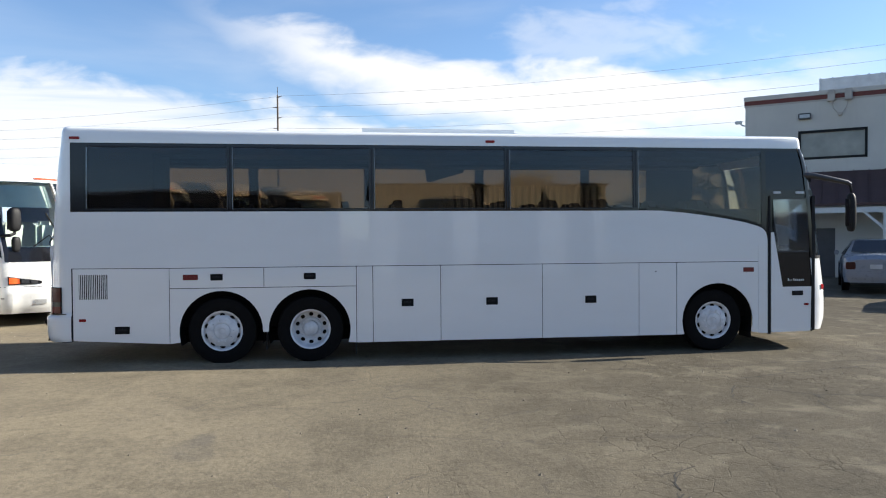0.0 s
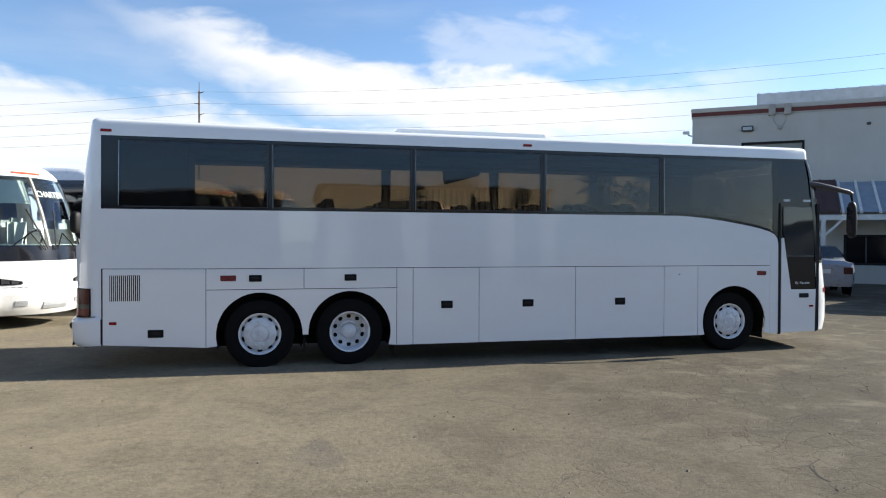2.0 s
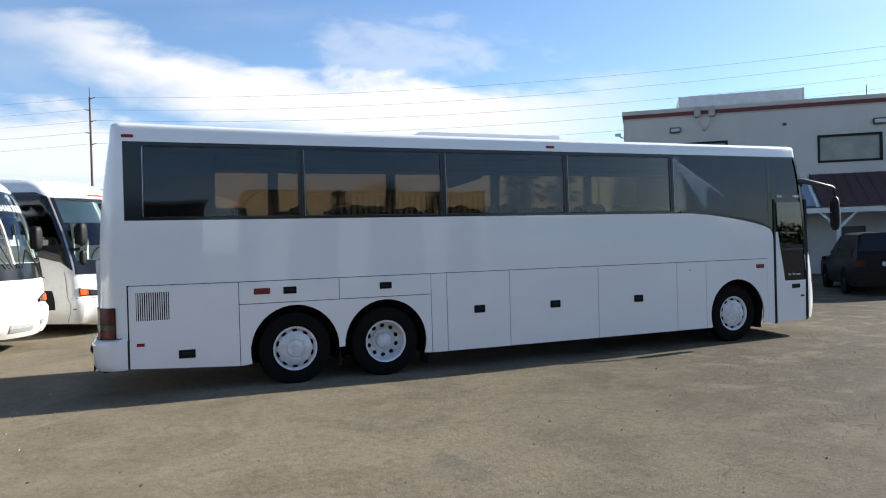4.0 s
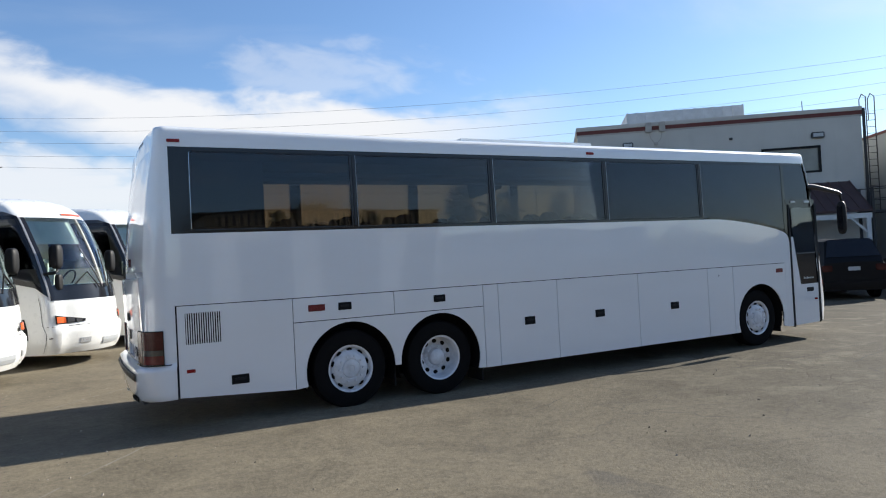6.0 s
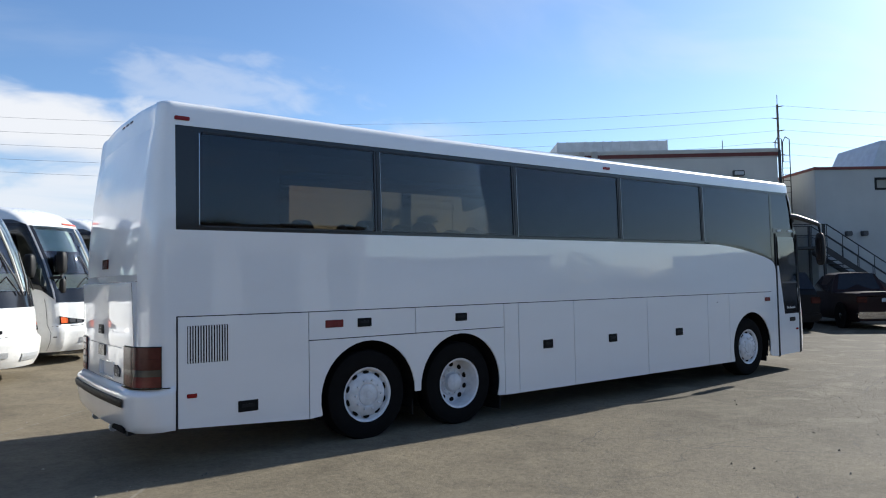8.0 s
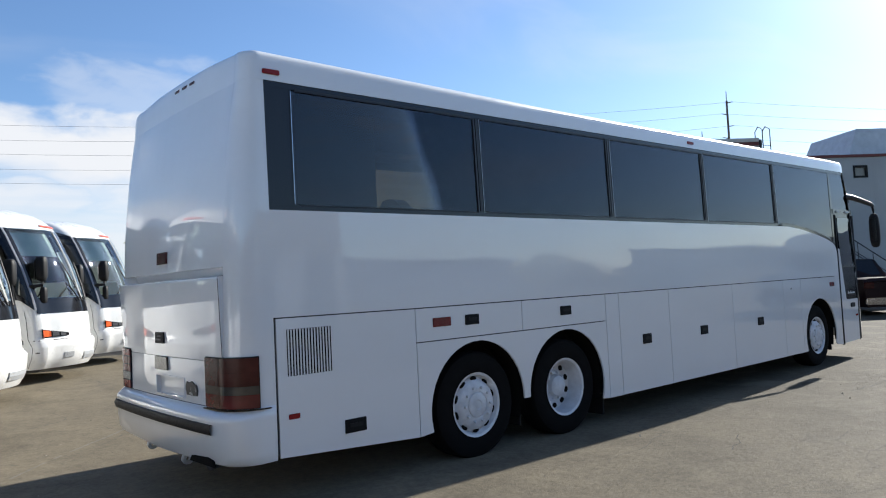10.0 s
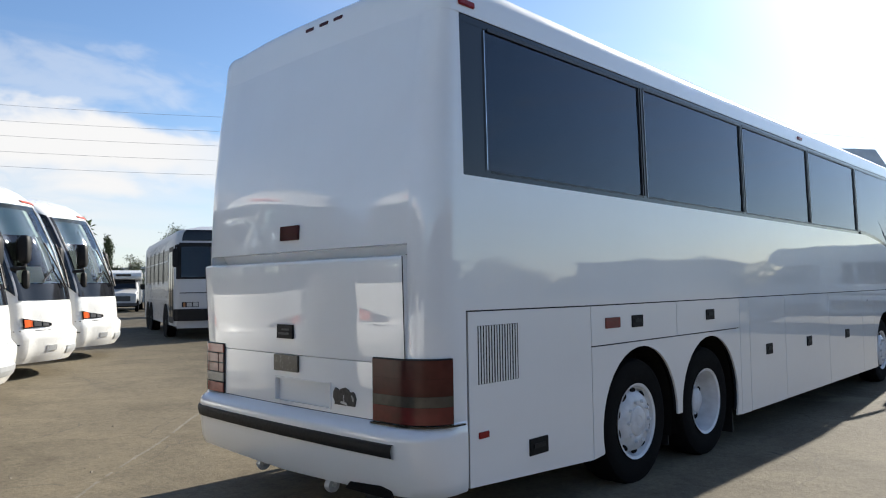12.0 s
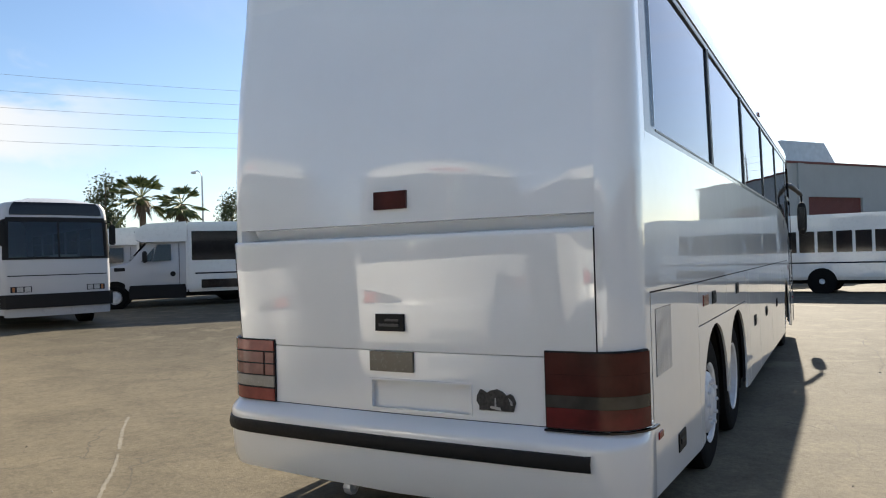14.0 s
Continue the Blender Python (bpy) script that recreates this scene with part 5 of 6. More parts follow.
    part("roof_pod", box(-1.9, -1.2, -0.5, 0.5, 3.4, 3.53, 0.02), FLATWHITE, c)
    part("cabin_floor", box(-9.3, -0.5, -1.2, 1.2, 0.95, 1.05), UNDER, c)
    part("dashboard", box(-0.75, -0.3, -1.1, 1.1, 1.05, 1.8, 0.05), UNDER, c)
    for k in range(6):
        for sg in (-1, 1):
            part("seat", box(-2.2 - 1.1 * k, -2.05 - 1.1 * k, sg * 0.7 - 0.4, sg * 0.7 + 0.4, 1.05, 2.0, 0.07), FLEETSEAT, c)
    return c


FLATWHITE = paint_material("flat_white", (0.46, 0.465, 0.48), 0.01, 0.45, 0.2)
AMBERDULL = plain("dull_amber", (0.3, 0.12, 0.04), 0.4)
TRANSITGLASS = plain("dull_bus_glass", (0.012, 0.013, 0.015), 0.3)
TRANSITGLASS.node_tree.nodes["Principled BSDF"].inputs["Specular IOR Level"].default_value = 0.25
SCREEN2 = glass_material("transit_glass", (0.5, 0.54, 0.55), 1.5)
transit_bus(heading(3.61, 28.62, 251.4))


# cutaway shuttle buses: van cab with a box body
def cutaway_bus(m, label, length=7.6, pitch=1.02, first=3.75, sill_z=1.5, head_z=2.36, rear_axle=1.2):
    c = thing("shuttle_bus", label, "bus", m, "parked shuttle buses")
    # hood and cab: sections along x, half widths and heights
    def section(x, w, z0, z1, crown=0.03):
        return [(x, -w * 0.96, z0), (x, -w, z0 + 0.2), (x, -w, z1 - 0.12), (x, -w * 0.93, z1 - 0.03), (x, 0, z1 + crown), (x, w * 0.93, z1 - 0.03), (x, w, z1 - 0.12), (x, w, z0 + 0.2), (x, w * 0.96, z0)]
    rows = [section(0.0, 0.78, 0.55, 1.15), section(-0.06, 0.86, 0.5, 1.3), section(-0.9, 0.95, 0.5, 1.5), section(-1.15, 1.0, 0.5, 1.56), section(-1.75, 0.9, 0.5, 2.25), section(-2.0, 0.9, 0.5, 2.3), section(-3.05, 1.0, 0.5, 2.4)]
    bm = sheet(rows)
    bm.faces.new([bm.verts.new(p) for p in rows[0]])
    part("cab", bm, FLATWHITE, c, "white van cab", True)
    body = box(-length, -3.0, -1.2, 1.2, 0.5, 2.95, 0.09)
    part("box_body", body, WHITE2, c, "white fibreglass passenger body", True)
    cap = sheet([[(x, y * 1.0, z) for y in ss(-1.17, 1.17, 6)] for x, z in ((-3.0, 2.27), (-1.6, 2.26), (-1.4, 2.34), (-1.34, 2.5), (-1.42, 2.72), (-1.75, 2.89), (-3.02, 2.965))])
    part("cab_cap", cap, WHITE2, c, "rounded cap over the cab", True)
    for sg in (-1, 1):
        part("cap_cheek", slab([(-1.6, 2.26), (-1.4, 2.34), (-1.34, 2.5), (-1.42, 2.72), (-1.75, 2.89), (-3.05, 2.96), (-3.05, 2.27)], lambda u, v, d: (u, sg * (1.17 - d), v), 0.03), WHITE2, c)
    def pane(u0, u1, v0, v1, sg, name="window", mat=SIDEGLASS, y=1.203, lab=""):
        w = part(name, box(u0, u1, sg * y, sg * (y + 0.012), v0, v1, 0.005), mat, c, lab)
        return w
    part("windscreen", sheet([[(-1.12, -0.84, 1.61), (-1.12, 0, 1.65), (-1.12, 0.84, 1.61)], [(-1.66, -0.76, 2.23), (-1.66, 0, 2.27), (-1.66, 0.76, 2.23)]]), SIDEGLASS, c, "sloping windscreen")
    part("destination_sign", box(-1.42, -1.335, -0.5, 0.5, 2.5, 2.66, 0.01), SIDEGLASS, c)
    for sg in (-1, 1):
        part("cab_window", slab([(-1.93, 1.6), (-2.52, 1.62), (-2.52, 2.17), (-2.06, 2.17)], lambda u, v, d: (u, sg * (1.0 + 0.004 - 0.07 * (v - 1.6) - d), v), -0.012), SIDEGLASS, c, "cab door window")
        part("quarter_window", slab([(-1.56, 1.6), (-1.87, 1.6), (-2.0, 2.1)], lambda u, v, d: (u, sg * (1.0 + 0.004 - 0.07 * (v - 1.6) - d), v), -0.012), SIDEGLASS, c)
        part("cab_door_seam", box(-2.79, -2.775, sg * 0.99, sg * 1.008, 0.7, 2.2), SEAM, c)
        part("mirror_head", box(-1.75, -1.6, sg * 1.1, sg * 1.3, 1.55, 1.95, 0.03), BLACK, c)
        part("fuel_flap", spin([(0.0, sg * 0.0), (0.09, sg * 0.0), (0.09, sg * 0.012), (0.0, sg * 0.012)], 16, None, (-2.57, sg * 1.003, 1.15)), BLACK, c)
        n = int((length - first - 0.2) / pitch)
        for k in range(n):
            x = -first - k * pitch
            pane(x - pitch + 0.1, x, sill_z, head_z, sg, "window", SIDEGLASS, 1.203, "dark tinted window")
        pane(-length + 0.1, -3.3, 1.12, 1.17, sg, "trim_strip", SEAM)
        pane(-5.6, -3.5, 0.62, 0.92, sg, "skirt_panel", SIDEGLASS)
        part("skirt_frame", box(-5.7, -3.4, sg * 1.2, sg * 1.212, 0.94, 0.99), WHITE2, c)
        part("sill", box(-3.0, -1.15, sg * 0.8, sg * 1.012, 0.3, 0.78, 0.02), BLACK, c)
        for x in (-0.72, -length + rear_axle):
            simple_wheel(c, x, sg * (0.9 if x > -1 else 1.08), 0.39, 0.39, 0.24)
            # dark disc for the shaded arch, laid on the uncut side
            part("arch_shade", spin([(0.1, 0.0), (0.5, 0.0), (0.5, sg * 0.012), (0.1, sg * 0.012)], 22, None, (x, sg * (0.965 if x > -1 else 1.205), 0.45)), UNDER, c)
    part("grille", box(0.0, 0.03, -0.5, 0.5, 0.75, 1.1, 0.01), DARKMETAL, c)
    for sg in (-1, 1):
        part("head_lamp", box(-0.02, 0.04, sg * 0.55, sg * 0.78, 0.85, 1.08, 0.02), CLEARLENS, c)
        part("hood_vent", box(-1.05, -0.7, sg * 0.955, sg * 0.985, 1.28, 1.4, 0.01), BLACK, c)
    part("bumper", box(-0.05, 0.12, -0.95, 0.95, 0.42, 0.62, 0.04), DARKMETAL, c)
    part("chassis", box(-length + 0.3, -0.2, -0.8, 0.8, 0.35, 0.55), UNDER, c)
    return c


cutaway_bus(heading(9.5, 35.6, 140) @ Matrix.Diagonal((1.1, 1.1, 1.1, 1)), "white shuttle bus with a van cab parked side-on", 7.6, 1.66, 3.2, 1.6, 2.62)
cutaway_bus(heading(10.58, 39.8, 140) @ Matrix.Diagonal((1.1, 1.1, 1.1, 1)), "white shuttle bus with a van cab behind another", 7.6, 1.66, 3.1, 1.6, 2.62)
cutaway_bus(heading(13.0, 59.1, 246), "distant white shuttle bus facing the yard")
cutaway_bus(heading(13.2, 64.6, 246), "distant white shuttle bus behind another")
cutaway_bus(heading(17.5, 63.0, 246), "distant white shuttle bus beside another")
cutaway_bus(heading(22.5, 2.6, 264), "white shuttle bus with upright dark windows in the shade", 10.5, 0.62, 3.75, 1.53, 2.32, 2.0)


# ---- cars by the building ----
def car(name, label, category, m, paint, stations, glass, wheel_x, half=0.9, r=0.34):
    """stations: x, belt height, top height, top half width; glass: side window outlines."""
    c = thing(name, label, category, m)
    rows = []
    for x, zb, zt, wt_ in stations:
        w = half * (0.9 if x > -0.1 or x < stations[-1][0] + 0.1 else 1.0)
        rows.append([(x, -w * 0.95, 0.28), (x, -w, 0.45), (x, -w, zb * 0.8), (x, -w * 0.96, zb), (x, -wt_, zt - 0.05), (x, -wt_ * 0.8, zt), (x, 0, zt + 0.02), (x, wt_ * 0.8, zt), (x, wt_, zt - 0.05), (x, w * 0.96, zb), (x, w, zb * 0.8), (x, w, 0.45), (x, w * 0.95, 0.28)])
    bm = sheet(rows)
    for rr in (rows[0], rows[-1]):
        bm.faces.new([bm.verts.new(p) for p in rr])
    part("body", bm, paint, c, "", True)
    for poly, wb, wt_ in glass["side"]:
        z0, z1 = min(v for _, v in poly), max(v for _, v in poly)
        for sg in (-1, 1):
            part("side_window", slab(poly, lambda u, v, d: (u, sg * (lerp(wb, wt_, (v - z0) / (z1 - z0)) + 0.012 - d), v), 0.01), SIDEGLASS, c)
    for nm, quad in glass["ends"]:
        part(nm, sheet([[(x, y, z + 0.035) for x, y, z in quad[:2]], [(x, y, z + 0.035) for x, y, z in quad[2:]]]), SIDEGLASS, c)
    for x in wheel_x:
        for sg in (-1, 1):
            simple_wheel(c, x, sg * (half - 0.1), r, r, 0.22, CHROME)
            # shade of the arch as a dark disc on the body side
            part("arch_shade", spin([(0.1, 0.0), (r + 0.06, 0.0), (r + 0.06, sg * 0.01), (0.1, sg * 0.01)], 22, None, (x, sg * (half + 0.002), r + 0.02)), UNDER, c)
    e = stations[-1][0]
    zb = stations[-1][1]
    for sg in (-1, 1):
        part("tail_lamp", box(e - 0.03, e + 0.06, sg * half * 0.62, sg * half * 0.93, zb - 0.22, zb - 0.02, 0.02), TAIL, c, "dark red tail lamp")
        part("head_lamp", box(-0.08, 0.02, sg * half * 0.55, sg * half * 0.85, 0.6, 0.75, 0.02), CLEARLENS, c)
        part("mirror", box(-1.55, -1.4, sg * (half + 0.02), sg * (half + 0.18), 0.98, 1.12, 0.03), paint, c)
    part("rear_bumper", box(e - 0.08, e + 0.1, -half * 0.93, half * 0.93, 0.36, 0.58, 0.04), CHROME if name == "pickup_truck" else paint, c)
    part("plate", box(e - 0.045, e - 0.03, -0.17, 0.17, zb - 0.2, zb - 0.08), GALV, c)
    return c


sedan_st = [(0.0, 0.66, 0.7, 0.7), (-0.15, 0.74, 0.8, 0.75), (-1.2, 0.92, 0.98, 0.78), (-1.9, 0.95, 1.4, 0.58), (-2.4, 0.95, 1.46, 0.6), (-3.3, 0.96, 1.42, 0.58), (-4.0, 0.98, 1.06, 0.7), (-4.5, 0.96, 1.02, 0.72), (-4.62, 0.86, 0.9, 0.72)]
sedan_gl = {"side": [([(-1.45, 1.0), (-3.6, 1.02), (-3.2, 1.38), (-2.0, 1.38)], 0.845, 0.585)], "ends": [("rear_window", [(-3.38, -0.52, 1.4), (-3.38, 0.52, 1.4), (-3.99, -0.66, 1.075), (-3.99, 0.66, 1.075)]), ("windscreen", [(-1.88, -0.52, 1.41), (-1.88, 0.52, 1.41), (-1.24, -0.7, 1.0), (-1.24, 0.7, 1.0)])]}
car("sedan", "silver-blue sedan parked by the building", "car", heading(18.78, 24.45, 56) @ Matrix.Diagonal((1, 1, 1.15, 1)), SILVER, sedan_st, sedan_gl, (-0.85, -3.65))
suv_st = [(0.0, 0.85, 0.9, 0.75), (-0.15, 1.0, 1.05, 0.85), (-1.3, 1.12, 1.18, 0.88), (-2.0, 1.16, 1.78, 0.68), (-2.6, 1.18, 1.9, 0.7), (-4.7, 1.18, 1.88, 0.7), (-5.05, 1.15, 1.3, 0.82), (-5.1, 1.1, 1.15, 0.85)]
suv_gl = {"side": [([(-1.6, 1.22), (-4.8, 1.22), (-4.65, 1.8), (-2.15, 1.8)], 0.93, 0.69)], "ends": [("rear_window", [(-4.76, -0.62, 1.84), (-4.76, 0.62, 1.84), (-5.06, -0.78, 1.3), (-5.06, 0.78, 1.3)])]}
car("sport_utility", "black sport utility vehicle parked in the building's shade", "car", heading(19.6, 19.9, 50), BLACKCAR, suv_st, suv_gl, (-0.95, -4.0), 0.99, 0.39)
pk_st = [(0.0, 0.85, 0.9, 0.75), (-0.15, 1.0, 1.05, 0.85), (-1.4, 1.12, 1.18, 0.88), (-2.0, 1.16, 1.75, 0.66), (-2.5, 1.18, 1.86, 0.68), (-3.3, 1.18, 1.84, 0.66), (-3.55, 1.18, 1.2, 0.9), (-5.5, 1.18, 1.2, 0.92), (-5.55, 1.1, 1.12, 0.9)]
pk_gl = {"side": [([(-1.7, 1.22), (-3.35, 1.22), (-3.25, 1.76), (-2.15, 1.76)], 0.93, 0.665)], "ends": [("rear_window", [(-3.32, -0.55, 1.8), (-3.32, 0.55, 1.8), (-3.52, -0.7, 1.25), (-3.52, 0.7, 1.25)])]}
car("pickup_truck", "very dark red pickup truck with a chrome rear bumper", "truck", heading(22.76, 18.19, 46), DARKRED, pk_st, pk_gl, (-0.95, -4.4), 0.98, 0.4)

# ---- the two-storey building ----
office = thing("office_building", "two-storey grey stucco building with a maroon stripe and awning", "building", pose(17.18, 29.94, 0, 0, 0, -37.15))
LEN, TOP = 12.85, 8.0


def opening_wall(x0, x1, z0, z1, holes, y, thick, mat, parent, name="wall"):
    """A wall in rectangles round its openings (x0, x1, z0, z1)."""
    xs_ = sorted({x0, x1, *[h[0] for h in holes], *[h[1] for h in holes]})
    zs_ = sorted({z0, z1, *[h[2] for h in holes], *[h[3] for h in holes]})
    bm = bmesh.new()
    for a, b in zip(xs_, xs_[1:]):
        for c, d in zip(zs_, zs_[1:]):
            if any(h[0] <= a and b <= h[1] and h[2] <= c and d <= h[3] for h in holes):
                continue
            box(a, b, y, y + thick, c, d, 0, bm)
    bmesh.ops.remove_doubles(bm, verts=bm.verts, dist=0.001)
    return part(name, bm, mat, parent)


# the reflected yard and sky are put into this pale glass colour
PALEGLASS = plain("reflection_toned_glass", (0.24, 0.235, 0.21), 0.12, vary=0.2, scale=1.5)


def window_unit(parent, x0, x1, z0, z1, bars=1, deep=0.08, glass=PALEGLASS, rim=0.1):
    w = part("window", box(x0, x1, deep, deep + 0.02, z0, z1), glass, parent, "black-framed window")
    for a, b, c, d in ((x0, x1, z0, z0 + rim), (x0, x1, z1 - rim, z1), (x0, x0 + rim, z0, z1), (x1 - rim, x1, z0, z1)):
        part("frame", box(a, b, deep - 0.1, deep, c, d), BLACK, w)
    for k in range(bars):
        x = lerp(x0, x1, (k + 1) / (bars + 1))
        part("mullion", box(x - 0.03, x + 0.03, deep - 0.04, deep, z0, z1), DARKMETAL, w)
    return w


front_holes = [(2.1, 4.66, 5.12, 6.35), (8.43, 11.04, 5.08, 6.33), (2.4, 3.5, 0.0, 2.2), (6.2, 7.9, 0.9, 2.2), (9.3, 10.3, 0.0, 2.2)]
opening_wall(0, LEN, -0.5, TOP - 0.45, front_holes, 0, 0.3, STUCCO, office)
part("wall", box(0, 0.3, 0.3, 12, -0.5, TOP - 0.45), STUCCO, office)
part("wall", box(LEN - 0.3, LEN, 0.3, 12, -0.5, TOP - 0.45), STUCCO, office)
part("wall", box(0.3, LEN - 0.3, 11.7, 12, -0.5, TOP - 0.45), STUCCO, office)
part("roof", box(0.3, LEN - 0.3, 0.3, 11.7, 7.1, 7.3), CONCRETE, office)
part("floor_slab", box(0.3, LEN - 0.3, 0.3, 11.7, 3.4, 3.7), CONCRETE, office)
part("parapet", box(-0.06, LEN + 0.06, -0.06, 0.36, TOP - 0.19, TOP, 0.02), STUCCO, office)
part("parapet", box(-0.06, 0.36, 0.36, 12.06, TOP - 0.19, TOP, 0.02), STUCCO, office)
part("stripe", box(-0.04, LEN + 0.04, -0.035, 0.32, TOP - 0.37, TOP - 0.19), MAROON, office, "maroon stripe under the parapet")
part("stripe", box(-0.04, LEN + 0.04, -0.015, 0.32, TOP - 0.45, TOP - 0.37), CONCRETE, office)
window_unit(office, 2.1, 4.66, 5.12, 6.35, 0)
window_unit(office, 8.43, 11.04, 5.08, 6.33, 0)
window_unit(office, 6.2, 7.9, 0.9, 2.2, 1, glass=SIDEGLASS)
for a, b in ((2.4, 3.5), (9.3, 10.3)):
    part("door", box(a, b, 0.12, 0.18, 0.0, 2.2), DARKMETAL, office, "dark entrance door")
for x0, x1, z0, z1 in ((2.1, 2.6, 6.83, 7.09), (10.65, 11.2, 6.66, 6.94)):
    l_ = part("wall_lamp", box(x0, x1, -0.16, 0.0, z0, z1, 0.03), DARKMETAL, office, "dark box wall lamp")
    part("lamp_lens", box(x0 + 0.06, x1 - 0.06, -0.17, -0.155, z0 + 0.06, z1 - 0.06), CLEARLENS, l_)
for x in (3.35, 3.98):
    part("parapet_bracket", box(x - 0.14, x + 0.14, -0.2, 0.05, 7.5, 7.98, 0.03), CONCRETE, office, "grey bracket with cables")
    part("hanging_cable", tube([(x, -0.12, 7.6), (lerp(x, 3.67, 0.25), -0.12, 7.2), (lerp(x, 3.67, 0.8), -0.1, 6.98), (3.67, -0.08, 6.95)], 0.016), CONCRETE, office)
part("cable_box", box(3.58, 3.76, -0.14, 0.0, 6.88, 7.02, 0.02), CONCRETE, office)
part("wall_vent", box(7.01, 7.17, -0.08, 0.0, 6.86, 6.98, 0.02), DARKMETAL, office)
screen = part("roof_screen", box(2.8, 8.6, 3.5, 3.56, 7.3, 9.15), GALV, office, "pale sheet-metal screen round roof plant")
for k in range(13):
    x = 2.8 + 5.8 * k / 12
    part("screen_rib", box(x - 0.03, x + 0.03, 3.46, 3.5, 7.3, 9.18), GALV, screen)
part("roof_screen", slab([(3.5, 7.3), (7.0, 7.3), (7.0, 9.15), (3.5, 9.15)], lambda u, v, d: (8.6 + d, u, v), 0.06), GALV, office)
part("roof_screen", slab([(3.5, 7.3), (7.0, 7.3), (7.0, 9.15), (3.5, 9.15)], lambda u, v, d: (2.8 - d, u, v), 0.06), GALV, office)
part("roof_plant", box(5.3, 7.2, 3.9, 5.5, 7.3, 8.95, 0.05), DARKMETAL, office)
part("aerial", rod((11.0, 2.0, 7.3), (11.0, 2.0, 8.8), 0.02, 6), DARKMETAL, office)
# sloping awning on timber posts
for x0, x1 in ((0.8, 5.85), (8.05, 12.2)):
    aw = part("awning_roof", slab([(0.0, 4.58), (-2.25, 3.16), (-2.25, 3.06), (0.0, 4.43)], lambda u, v, d: (x0 + d, u, v), x1 - x0), AWNING, office, "dark maroon sloping awning")
    for k in range(10):
        x = lerp(x0 + 0.02, x1 - 0.02, k / 9)
        part("awning_seam", slab([(0.0, 4.62), (-2.27, 3.19), (-2.25, 3.14), (0.0, 4.56)], lambda u, v, d: (x - 0.02 + d, u, v), 0.04), AWNING, aw)
part("skylight_sheet", slab([(0.0, 4.46), (-2.2, 3.1), (-2.2, 3.085), (0.0, 4.445)], lambda u, v, d: (5.87 + d, u, v), 2.16), SKYSHEET, office, "pale blue translucent awning sheet")
for x in (5.95, 6.6, 7.25, 7.9):
    part("rafter", slab([(0.0, 4.54), (-2.25, 3.15), (-2.25, 3.03), (0.0, 4.42)], lambda u, v, d: (x - 0.05 + d, u, v), 0.1), WOODWHITE, office, "white timber rafter")
cctv = part("security_camera", tube([(0.0, -0.02, 6.75), (-0.14, -0.06, 6.78), (-0.2, -0.08, 6.86)], 0.03, 6), GALV, office, "small camera on a bracket")
part("camera_body", box(-0.42, -0.12, -0.14, -0.02, 6.84, 6.98, 0.03), GALV, cctv)
part("fascia_beam", box(0.8, 12.2, -2.2, -2.08, 2.78, 3.0), WOODWHITE, office, "white timber beam")
for x in (1.2, 5.25, 8.7, 12.05):
    pst = part("awning_post", box(x - 0.08, x + 0.08, -2.22, -2.06, 0.0, 2.78), WOODWHITE, office, "white timber post")
    for e in (-1, 1):
        if 0.8 < x + e * 0.6 < 12.2:
            part("brace", slab([(x + e * 0.06, 2.1), (x + e * 0.06, 2.25), (x + e * 0.62, 2.78), (x + e * 0.74, 2.78)], lambda u, v, d: (u, -2.18 + d, v), 0.09), WOODWHITE, pst)
part("down_pipe", tube([(12.95, -0.05, 0.0), (12.95, -0.05, 7.9)], 0.07, 8), STEEL, office)
lad = part("roof_ladder", tube([(13.05, -0.1, 3.0), (13.05, -0.1, 8.4), (13.05, 0.3, 8.6), (13.05, 0.6, 8.4), (13.05, 0.6, 7.4)], 0.025, 6), STEEL, office, "steel roof ladder")
part("ladder_rail", tube([(13.42, -0.1, 3.0), (13.42, -0.1, 8.4), (13.42, 0.3, 8.6), (13.42, 0.6, 8.4), (13.42, 0.6, 7.4)], 0.025, 6), STEEL, lad)
for k in range(16):
    part("rung", rod((13.05, -0.1, 3.1 + 0.3 * k), (13.42, -0.1, 3.1 + 0.3 * k), 0.013, 5), STEEL, lad)

# ---- the workshop beside it ----
shop = thing("workshop_building", "pale block workshop with a dark roller door and roof hood", "building", pose(28.2, 20.8, 0, 0, 0, -34.5))
opening_wall(0, 34, -0.5, 6.8, [(2.9, 3.65, 5.8, 6.4), (15.2, 20.35, -0.5, 4.8), (24.0, 29.0, -0.5, 4.8)], 0, 0.3, STUCCO2, shop)
part("wall", box(0, 0.3, 0.3, 15, -0.5, 6.8), STUCCO2, shop)
part("wall", box(33.7, 34, 0.3, 15, -0.5, 6.8), STUCCO2, shop)
part("wall", box(0.3, 33.7, 14.7, 15, -0.5, 6.8), STUCCO2, shop)
part("roof", box(0.3, 33.7, 0.3, 14.7, 6.4, 6.6), CONCRETE, shop)
part("coping", box(-0.05, 34.05, -0.06, 0.35, 6.8, 6.93), MAROON, shop, "dark red coping")
part("coping", box(-0.05, 0.35, 0.35, 15, 6.8, 6.93), MAROON, shop)
window_unit(shop, 2.9, 3.65, 5.8, 6.4, 0)
for a, b in ((15.2, 20.35), (24.0, 29.0)):
    rd = part("roller_door", box(a, b, 0.15, 0.2, -0.1, 4.8), MAROON, shop, "dark maroon roller door")
    for k in range(16):
        part("door_rib", box(a, b, 0.12, 0.15, 0.05 + 0.3 * k, 0.09 + 0.3 * k), MAROON, rd)
for s_ in (1.47, 2.24):
    part("wall_lamp", box(s_ - 0.15, s_ + 0.15, -0.2, 0, 3.62, 3.85, 0.03), DARKMETAL, shop)
